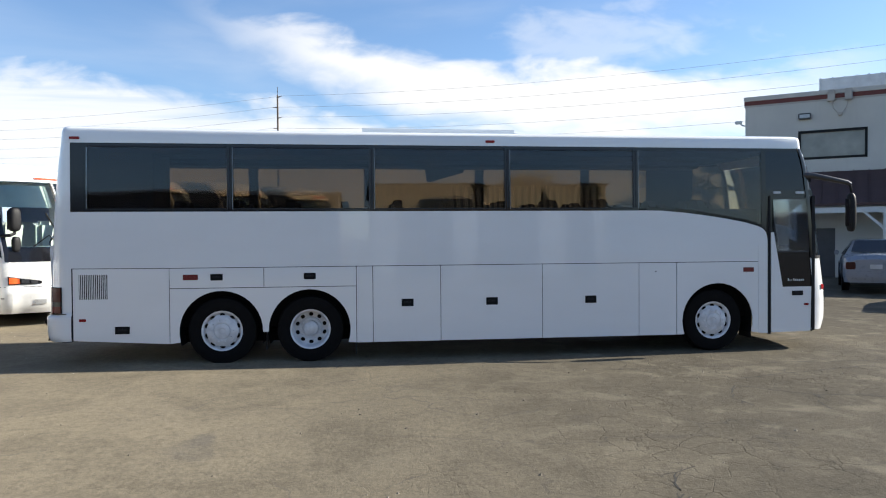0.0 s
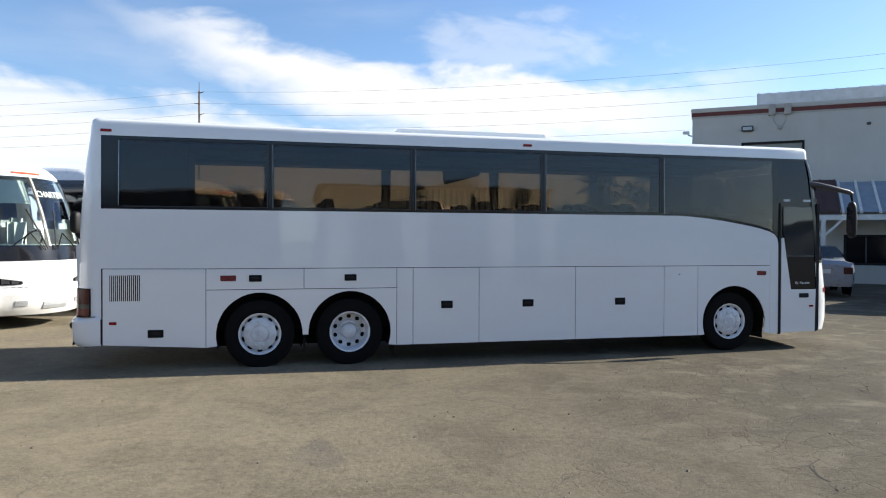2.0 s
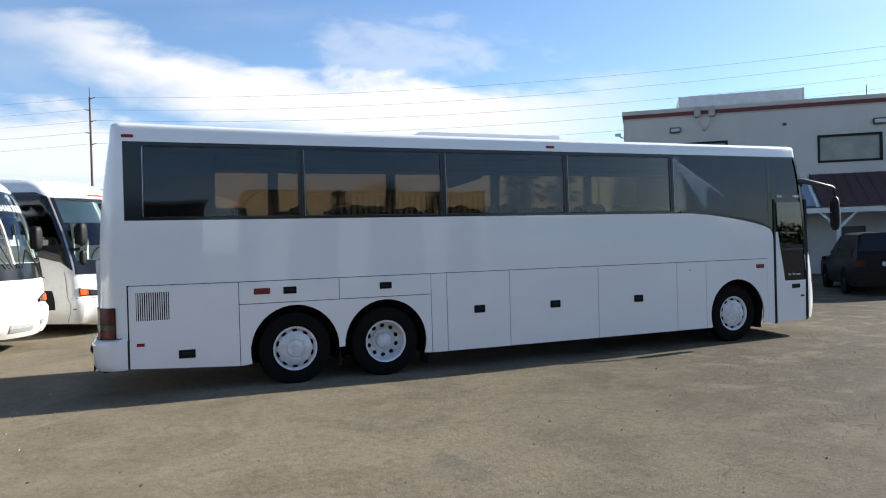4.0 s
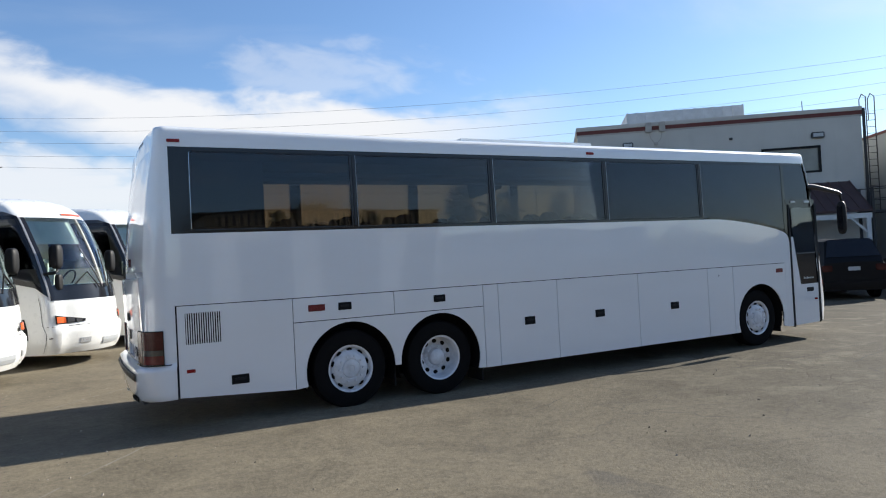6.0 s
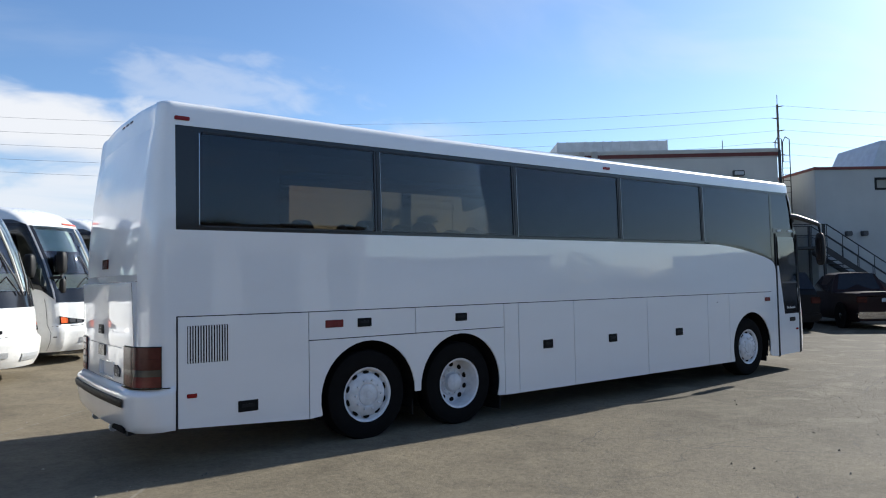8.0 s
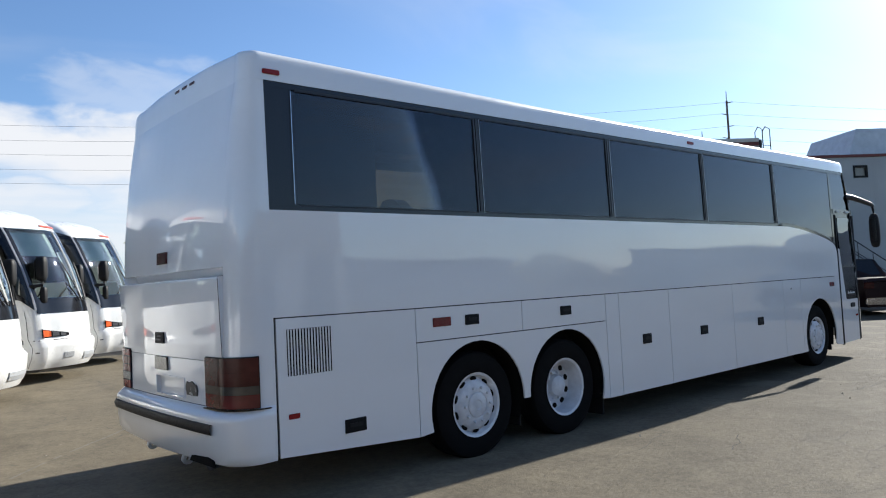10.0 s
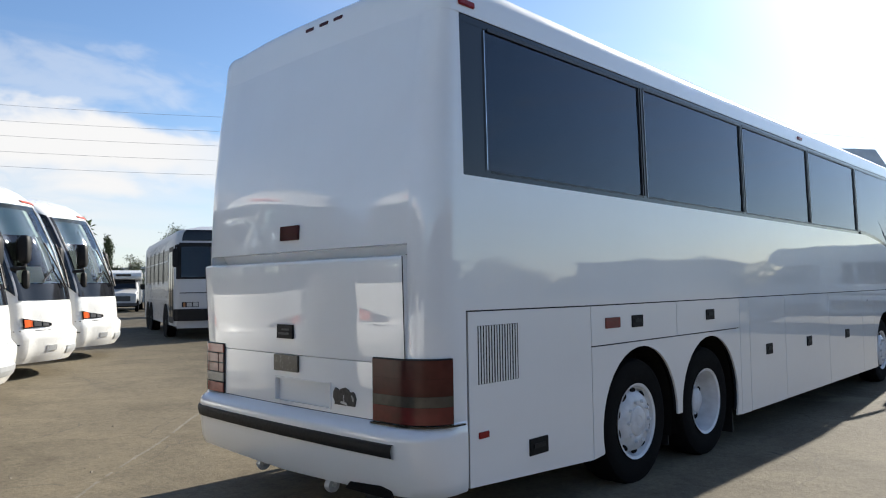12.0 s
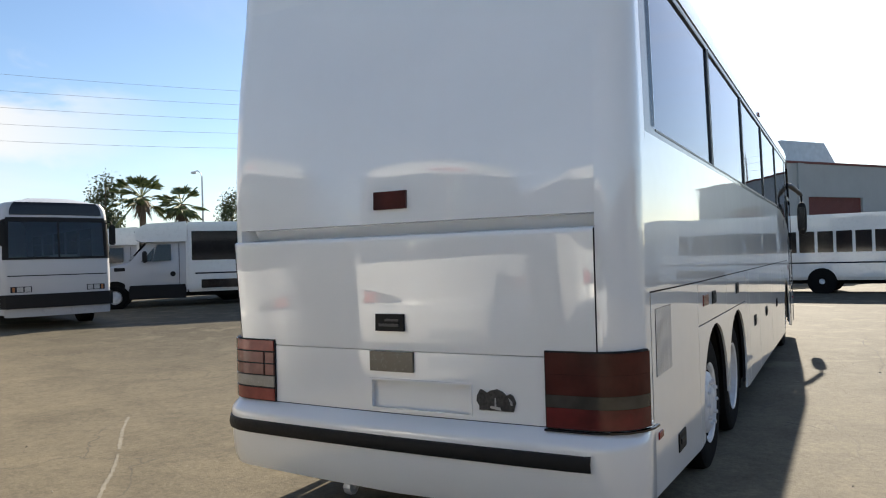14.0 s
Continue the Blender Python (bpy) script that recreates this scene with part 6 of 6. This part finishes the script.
part("pilaster", box(14.2, 14.7, -0.12, 0, -0.3, 6.8), STUCCO2, shop)
for x0, x1, zt in ((3.3, 8.2, 8.4), (13.6, 19.65, 8.38)):
    hood = sheet([[(x0, 1.0, 6.6), (x0, 5.0, 6.6)], [(x0 + 0.8, 1.15, zt), (x0 + 0.8, 4.8, zt)], [(x1 - 1.25, 1.15, zt), (x1 - 1.25, 4.8, zt)], [(x1, 1.0, 6.6), (x1, 5.0, 6.6)]])
    sheet([[(x0, 1.0, 6.6), (x1, 1.0, 6.6)], [(x0 + 0.8, 1.15, zt), (x1 - 1.25, 1.15, zt)]], hood)
    sheet([[(x0, 5.0, 6.6), (x1, 5.0, 6.6)], [(x0 + 0.8, 4.8, zt), (x1 - 1.25, 4.8, zt)]], hood)
    part("roof_hood", hood, GALV, shop, "grey sloped sheet-metal hood")
# outside stair
stair = thing("outside_stair", "dark steel outside stair with a landing against the workshop", "stairs", pose(28.2, 20.8, 0, 0, 0, -34.5))
part("landing", box(-2.2, -0.4, -1.5, -0.1, 3.0, 3.1), STEEL, stair)
N_ST = 16
for k in range(N_ST):
    x = -0.4 + 0.29 * k
    part("tread", box(x, x + 0.27, -1.45, -0.25, 3.0 - 0.185 * (k + 1), 3.04 - 0.185 * (k + 1)), STEEL, stair)
for y in (-1.47, -0.23):
    part("stringer", slab([(-0.4, 2.75), (-0.4, 3.05), (4.25, 0.1), (4.0, 0.0)], lambda u, v, d: (u, y + d, v), 0.04), STEEL, stair)
    part("handrail", tube([(-2.2, y, 4.1), (-0.4, y, 4.1), (4.1, y, 1.1), (4.15, y, 0.1)], 0.025), STEEL, stair)
    part("handrail", tube([(-2.2, y, 3.6), (-0.4, y, 3.6), (4.1, y, 0.6)], 0.018), STEEL, stair)
    for k in range(7):
        x = -0.4 + 0.72 * k
        part("baluster", rod((x, y, 3.0 - 0.64 * (x + 0.4)), (x, y, 4.1 - 0.667 * (x + 0.4)), 0.018, 5), STEEL, stair)
for x, y in ((-2.1, -1.4), (-0.5, -1.4), (-2.1, -0.2), (-0.5, -0.2)):
    part("stair_post", box(x - 0.05, x + 0.05, y - 0.05, y + 0.05, 0, 4.1), STEEL, stair)


# ---- power line ----
def power_pole(x, y, h, az):
    p = thing("power_pole", "tall weathered power pole with side insulators", "utility pole", pose(x, y, 0, 0, 0, az), "power line")
    part("pole", rod((0, 0, -0.3), (0, 0, h), 0.22, 10, 0.14), POLE, p)
    for k in range(5):
        z = h - 0.3 - 1.7 * k
        part("insulator", rod((0, 0, z), (0.9 * (-1) ** k, 0, z + 0.15), 0.09, 6, 0.05), POLE, p)
    part("top_spike", rod((0, 0, h), (0, 0, h + 1.4), 0.05, 5), POLE, p)
    return p


LINE_PTS = [(-125.0, 178.0, 29.5), (-12.2, 120.0, 25.1), (90.6, 55.6, 25.6), (190.0, -8.0, 26.0)]
for x, y, h in LINE_PTS:
    power_pole(x, y, h, -32)
for k in range(5):
    bmw = bmesh.new()
    for (x0, y0, h0), (x1, y1, h1) in zip(LINE_PTS, LINE_PTS[1:]):
        pts = []
        for i in range(17):
            t = i / 16
            off = 0.9 * (-1) ** k
            pts.append((lerp(x0, x1, t) + off * 0.85, lerp(y0, y1, t) - off * 0.5, lerp(h0, h1, t) - 0.15 - 1.7 * k - (4.2 + 0.2 * k) * 4 * t * (1 - t) * 0.55))
        tube(pts, 0.015, 4, bmw)
    cable = finish("power_cable", bmw, WIRE)
    tagged(cable, "long dark power cable slung between poles", "cable", "power line")

street = thing("street_lamp", "tall grey street lamp with a short arm", "street lamp", pose(32.4, 54.6, 0.14, 0, 0, 120))
part("column", rod((0, 0, 0), (0, 0, 8.6), 0.11, 8, 0.06), GALV, street)
part("arm", tube([(0, 0, 8.5), (0.12, 0, 8.85), (0.35, 0, 9.0), (0.6, 0, 8.92)], 0.04), GALV, street)
part("lamp_head", box(0.42, 0.85, -0.14, 0.14, 8.76, 8.95, 0.05), GALV, street)


# ---- palms and trees ----
def palm(x, y, h, seed, crown=2.3, label="tall fan palm with a dark green ragged crown"):
    rng = random.Random(seed)
    p = thing("palm_tree", label, "palm", pose(x, y, rise(x, y), 0, 0, rng.uniform(0, 360)), "palms")
    part("trunk", tube([(0, 0, -0.2), (0.05, 0, h * 0.4), (0.1, 0.05, h * 0.75), (0.12, 0.08, h)], [0.3, 0.22, 0.2, 0.24], 10), BARK, p)
    bm = bmesh.new()
    for k in range(30):
        az = rng.uniform(0, 2 * math.pi)
        el = rng.uniform(-0.8, 1.4)
        d = Vector((math.cos(az) * math.cos(el), math.sin(az) * math.cos(el), math.sin(el)))
        stem = crown * rng.uniform(0.35, 0.62)
        root = Vector((0.12, 0.08, h))
        hub = root + d * stem + Vector((0, 0, -0.12 * stem))
        tube([root, root + d * stem * 0.5, hub], 0.025, 4, bm)
        side = d.cross(Vector((0, 0, 1)))
        side = side.normalized() if side.length > 0.01 else Vector((1, 0, 0))
        upv = side.cross(d).normalized()
        n = 11
        for i in range(n):
            a = lerp(-1.25, 1.25, i / (n - 1))
            ray_ = (d * math.cos(a) + side * math.sin(a)).normalized()
            ln = crown * rng.uniform(0.4, 0.52) * (1 - 0.25 * abs(a) / 1.25)
            w = 0.055
            across = ray_.cross(upv).normalized() * w
            m1, tip = hub + ray_ * ln * 0.55, hub + ray_ * ln + Vector((0, 0, -0.25 * ln))
            v = [bm.verts.new(q) for q in (hub - across * 0.4, m1 - across, tip, m1 + across, hub + across * 0.4)]
            bm.faces.new(v)
    part("crown", bm, PALM, p, "fan fronds")
    sk = bmesh.new()
    for k in range(70):
        az = rng.uniform(0, 2 * math.pi)
        q = Vector((0.12 + 0.3 * math.cos(az), 0.08 + 0.3 * math.sin(az), h - rng.uniform(0.1, 0.9)))
        dn = Vector((math.cos(az) * 0.35, math.sin(az) * 0.35, -rng.uniform(0.5, 0.9)))
        sd = Vector((-math.sin(az), math.cos(az), 0)) * 0.09
        sk.faces.new([sk.verts.new(v) for v in (q - sd, q + sd, q + dn)])
    part("dead_fronds", sk, BARK, p, "brown hanging dead fronds")
    return p


def tree(x, y, h, seed, wide=0.4, label="dark green tree with an open crown", name="tree", leaves=7000, low=0.25, spread=0.06):
    rng = random.Random(seed)
    p = thing(name, label, "tree", pose(x, y, rise(x, y)), "")
    bm = tube([(0, 0, -0.2), (0.1, 0, h * 0.3), (0.0, 0.1, h * 0.6), (0.05, 0, h * 0.95)], [0.03 * h, 0.022 * h, 0.014 * h, 0.005 * h], 8)
    ends = []
    for k in range(16):
        z = h * rng.uniform(low, 0.85)
        az = rng.uniform(0, 2 * math.pi)
        ln = h * wide * rng.uniform(0.5, 1.0) * (1.1 - 0.75 * (z / h - low))
        e = Vector((math.cos(az) * ln, math.sin(az) * ln, z + ln * rng.uniform(0.15, 0.6)))
        tube([(0, 0, z), e * 0.5 + Vector((0, 0, z * 0.5 + 0.05 * ln)), e], [0.009 * h, 0.006 * h, 0.003 * h], 5, bm)
        ends += [e, e * 0.7 + Vector((0, 0, z * 0.3))]
    ends.append(Vector((0, 0, h * 0.95)))
    part("trunk", bm, BARK, p)
    lf = bmesh.new()
    for k in range(leaves):
        e = rng.choice(ends)
        q = e + Vector((rng.gauss(0, spread * h), rng.gauss(0, spread * h), rng.gauss(0, 0.05 * h)))
        a = Vector((rng.gauss(0, 1), rng.gauss(0, 1), rng.gauss(0, 1))).normalized()
        b = a.cross(Vector((rng.gauss(0, 1), rng.gauss(0, 1), rng.gauss(0, 1)))).normalized()
        s_ = h * 0.0095 * rng.uniform(0.6, 1.4)
        lf.faces.new([lf.verts.new(v) for v in (q - a * s_ * 1.4, q + b * s_ * 0.7, q + a * s_ * 1.4, q - b * s_ * 0.7)])
    part("crown", lf, LEAF, p, "small leaf clumps")
    return p


palm(21.7, 48.0, 5.8, 3, 2.05)
palm(25.0, 48.3, 5.6, 4, 1.75)
palm(10.3, 59.4, 5.6, 5, 1.1)
tree(27.0, 59.0, 8.4, 7, 0.13, spread=0.045)
tree(20.6, 52.0, 4.6, 17, 0.4)
tree(34.0, 53.0, 7.2, 8, 0.2, spread=0.045)
tree(27.3, 92.3, 5.4, 9, 0.5)
tree(27.4, 81.2, 8.0, 11, 0.13, spread=0.045)
tree(24.7, 92.3, 7.4, 10, 0.075, "slender dark green cypress tree", "cypress_tree", 16000, 0.05, 0.025)
for i, (x, y, h) in enumerate(((-40.0, -14.0, 7.0), (-44.0, 4.0, 6.0), (15.4, -46.0, 10.2), (18.6, -47.0, 10.6), (22.4, -45.0, 8.6))):
    tree(x, y, h, 20 + i, 0.45, "leafy tree beyond the yard", "tree", 6000)
# a low belt of trees beyond the yard, too far to count
wood = random.Random(31)
wv, wf = [], []
for k in range(24000):
    t = wood.random()
    x, y = lerp(30.0, 150.0, t) + wood.gauss(0, 1.5), lerp(-74.0, 0.0, t) + wood.gauss(0, 1.5)
    crest = 3.0 + 1.1 * math.sin(t * 61) + 0.9 * math.sin(t * 23 + 1) + 0.7 * math.sin(t * 141)
    q = Vector((x, y, crest * wood.random() ** 0.6))
    for j in range(1):
        a_ = Vector((wood.gauss(0, 1), wood.gauss(0, 1), wood.gauss(0, 1))).normalized() * wood.uniform(0.12, 0.32)
        b_ = a_.cross(Vector((wood.gauss(0, 1), wood.gauss(0, 1), wood.gauss(0, 1)))).normalized() * wood.uniform(0.1, 0.22)
        n = len(wv)
        wv += [q - a_, q + b_, q + a_, q - b_]
        wf.append((n, n + 1, n + 2, n + 3))
me = bpy.data.meshes.new("far_trees")
me.from_pydata(wv, [], wf)
me.materials.append(LEAF)
tagged(new("far_trees", me), "low belt of dark green trees beyond the yard", "trees", kind="stuff")

# ---- the ribbed shed across the yard ----
shed = thing("ribbed_shed", "long tan shed with pale piers, dark bays and ribbed eaves", "building", pose(1.0, -15.5, 0))
SHED_L, SHED_H, BAY_H = 12.7, 5.95, 3.4
PIERS = ((0.0, 1.3), (4.15, 5.5), (8.9, 10.3), (12.1, SHED_L))
part("wall", box(0, SHED_L, -0.2, 0, BAY_H, SHED_H), FENCE, shed)
part("wall", box(0, 0.2, -9, -0.2, -0.2, SHED_H), FENCE, shed)
part("wall", box(SHED_L - 0.2, SHED_L, -9, -0.2, -0.2, SHED_H), FENCE, shed)
part("wall", box(0, SHED_L, -9.2, -9, -0.2, SHED_H), FENCE, shed)
# piers are painted pale to look sunlit
for a, b in PIERS:
    part("pier", box(a, b, -0.3, 0.18, -0.2, BAY_H, 0.02), PIER, shed, "pier with sunlight put into its pale colour")
for (_, a), (b, _) in zip(PIERS, PIERS[1:]):
    # a dark ribbed panel closes each bay
    bay = part("bay_panel", box(a, b, -0.3, -0.25, -0.2, BAY_H), FENCEGAP, shed, "dark ribbed panel across the bay")
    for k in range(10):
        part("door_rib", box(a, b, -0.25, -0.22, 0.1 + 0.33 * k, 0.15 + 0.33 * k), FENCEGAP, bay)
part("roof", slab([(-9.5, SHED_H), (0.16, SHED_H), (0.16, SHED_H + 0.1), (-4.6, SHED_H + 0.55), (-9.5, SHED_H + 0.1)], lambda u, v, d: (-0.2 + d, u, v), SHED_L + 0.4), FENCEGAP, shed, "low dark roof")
part("gap_strip", box(0.1, 4.1, 0.0, 0.02, SHED_H - 0.62, SHED_H - 0.08), FENCEGAP, shed)
part("gap_strip", box(4.1, SHED_L - 0.1, 0.0, 0.02, BAY_H, SHED_H - 0.08), FENCEGAP, shed)
low_rib = part("wall_rib", box(-0.1, 0.1, 0.02, 0.1, SHED_H - 0.62, SHED_H - 0.04), FENCE, shed)
tall_rib = part("wall_rib", box(-0.1, 0.1, 0.02, 0.1, BAY_H, SHED_H - 0.04), FENCE, shed)
low_rib.location, tall_rib.location = (0.2, 0, 0), (4.22, 0, 0)
for k in range(1, 12):
    share("wall_rib", low_rib, pose(0.2 + 0.34 * k, 0, 0), shed)
for k in range(1, 25):
    share("wall_rib", tall_rib, pose(4.22 + 0.34 * k, 0, 0), shed)
for i, (x0, x1, y, h) in enumerate(((-60, -34, -42, 5.5), (30, 62, -54, 4.6), (74, 105, -34, 4.4), (-90, -70, -10, 5.0), (-70, -45, 60, 5.0), (-34, -14, 96, 4.5), (50, 85, 78, 4.6), (30, 46, 100, 4.2))):
    wh = thing("warehouse", "low pale warehouse at the edge of the yard", "building", pose(0, 0, 0), "far warehouses")
    part("wall", box(x0, x1, y - 5, y + 5, -0.3, h), STUCCO2, wh)
    part("roof", box(x0 - 0.4, x1 + 0.4, y - 5.4, y + 5.4, h, h + 0.25), GALV, wh)

# unseen dark block with doors, added so the coach windows mirror less sky
dark_block = thing("warehouse", "long dark brown block added to darken the window reflections", "building", pose(0, 0, 0), "far warehouses")
part("wall", box(-60, -1.0, -36, -25, -0.3, 6.4), MAROONWALL, dark_block)
part("roof", box(-60.3, -0.8, -36.3, -24.7, 6.4, 6.6), GALV, dark_block)
for k in range(9):
    part("roller_door", box(-10.0 - 6 * k, -6.0 - 6 * k, -25, -24.94, 0.0, 4.2), DARKMETAL, dark_block, "dark roller door")

# ---- the yard's small things ----
gr = random.Random(5)
verts, faces = [], []
for k in range(1500):
    t = gr.random()
    x, y = gr.uniform(-12, 10), gr.uniform(0.5, 11.2)
    if gr.random() < 0.35:
        x, y = gr.uniform(-14, -4), gr.uniform(9, 20)
    s_ = gr.choice((0.006, 0.008, 0.01, 0.014, 0.02)) * gr.uniform(0.6, 1.2)
    z = rise(x, y)
    n = len(verts)
    a0 = gr.uniform(0, 6.28)
    for i in range(4):
        a = a0 + i * 1.57
        verts.append((x + s_ * math.cos(a) * gr.uniform(0.6, 1.2), y + s_ * math.sin(a) * gr.uniform(0.6, 1.2), z - 0.002))
    verts.append((x + s_ * 0.2, y, z + s_ * gr.uniform(0.5, 0.9)))
    faces += [(n + i, n + (i + 1) % 4, n + 4) for i in range(4)]
me = bpy.data.meshes.new("gravel")
me.from_pydata(verts, [], faces)
me.materials.append(STONE)
gravel = tagged(new("gravel", me), "loose pebbles and grit scattered on the asphalt", "gravel", kind="stuff")


def worn_line(name, pts, width, seed, label, mat, cat="marking"):
    """A ragged strip that lies on the asphalt."""
    rng = random.Random(seed)
    bm = bmesh.new()
    a, b = Vector(pts[0]), Vector(pts[1])
    d = (b - a).normalized()
    nrm = Vector((-d.y, d.x))
    n = int((b - a).length / 0.16)
    for i in range(n):
        if rng.random() < 0.12:
            continue
        p0, p1 = a + (b - a) * (i / n), a + (b - a) * ((i + 1) / n)
        q = []
        for p, e in ((p0, -1), (p1, -1), (p1, 1), (p0, 1)):
            v = p + nrm * e * width * rng.uniform(0.15, 0.55) + nrm * 0.02 * math.sin(i * 0.35)
            q.append(bm.verts.new((v.x, v.y, rise(v.x, v.y) + 0.004)))
        bm.faces.new(q)
    ob = finish(name, bm, mat)
    tagged(ob, label, cat, kind="structure")
    return ob


worn_line("parking_line", ((-5.6, 14.3), (-2.6, 17.75)), 0.045, 1, "", LINE)
worn_line("parking_line", ((-5.9, 9.1), (-4.7, 10.9)), 0.038, 2, "", LINE)


def crack(points, width, seed, forks=3):
    """A branching crack: ragged dark strips that wander between the given places."""
    rng = random.Random(seed)
    bm = bmesh.new()

    def run(a, b, w0, w1):
        n = max(3, int((b - a).length / 0.07))
        d = (b - a).normalized()
        side = Vector((-d.y, d.x))
        off, pts = 0.0, []
        for i in range(n + 1):
            t = i / n
            off = off * 0.8 + rng.gauss(0, 0.018)
            ease = min(1.0, 4 * t, 4 * (1 - t))
            pts.append(a + (b - a) * t + side * off * ease)
        for i in range(n):
            if rng.random() < 0.06:
                continue
            wa = lerp(w0, w1, i / n) * rng.uniform(0.35, 1.1)
            wb = lerp(w0, w1, (i + 1) / n) * rng.uniform(0.35, 1.1)
            q = [pts[i] - side * wa, pts[i + 1] - side * wb, pts[i + 1] + side * wb, pts[i] + side * wa]
            bm.faces.new([bm.verts.new((p.x, p.y, rise(p.x, p.y) + 0.0035)) for p in q])
        return pts

    for a, b in zip(points, points[1:]):
        pts = run(Vector(a), Vector(b), width, width)
        for k in range(forks):
            p = rng.choice(pts[1:-1])
            ang = rng.uniform(0, 6.28)
            ln = rng.uniform(0.15, 0.55)
            run(p, p + Vector((math.cos(ang) * ln, math.sin(ang) * ln)), width * 0.6, width * 0.15)
    ob = finish("pavement_crack", bm, CRACK)
    tagged(ob, "", "crack", kind="structure")
    return ob


CRACK = plain("crack_dirt", (0.035, 0.031, 0.025), 0.95)
crack(((-0.25, 11.0), (-0.45, 10.67), (-0.95, 9.6), (-1.06, 9.44)), 0.011, 41, 2)
crack(((-1.19, 11.09), (-1.08, 10.74), (-0.68, 10.44)), 0.008, 42, 2)
crack(((-1.28, 10.35), (-1.63, 10.21), (-1.77, 9.99)), 0.008, 43, 2)
crack(((-1.06, 9.44), (-1.6, 9.3), (-2.21, 9.51)), 0.007, 44, 2)
crack(((-1.06, 9.44), (-0.44, 9.69), (0.29, 9.99)), 0.006, 45, 2)
crack(((3.57, 10.06), (4.79, 10.0), (6.5, 10.2), (8.51, 10.13)), 0.012, 46, 3)
crack(((5.19, 9.14), (6.16, 9.41), (7.54, 9.75)), 0.012, 47, 3)
crack(((4.85, 8.69), (4.48, 8.07), (4.51, 7.64)), 0.012, 48, 3)
crack(((4.85, 8.69), (5.2, 8.36), (5.54, 8.05), (5.27, 7.36)), 0.01, 49, 4)
crack(((2.82, 5.67), (2.54, 5.47), (2.45, 5.21), (2.26, 4.9)), 0.009, 50, 2)
crack(((5.5, 8.05), (6.8, 7.7), (8.4, 7.9), (10.5, 7.5)), 0.012, 51, 4)
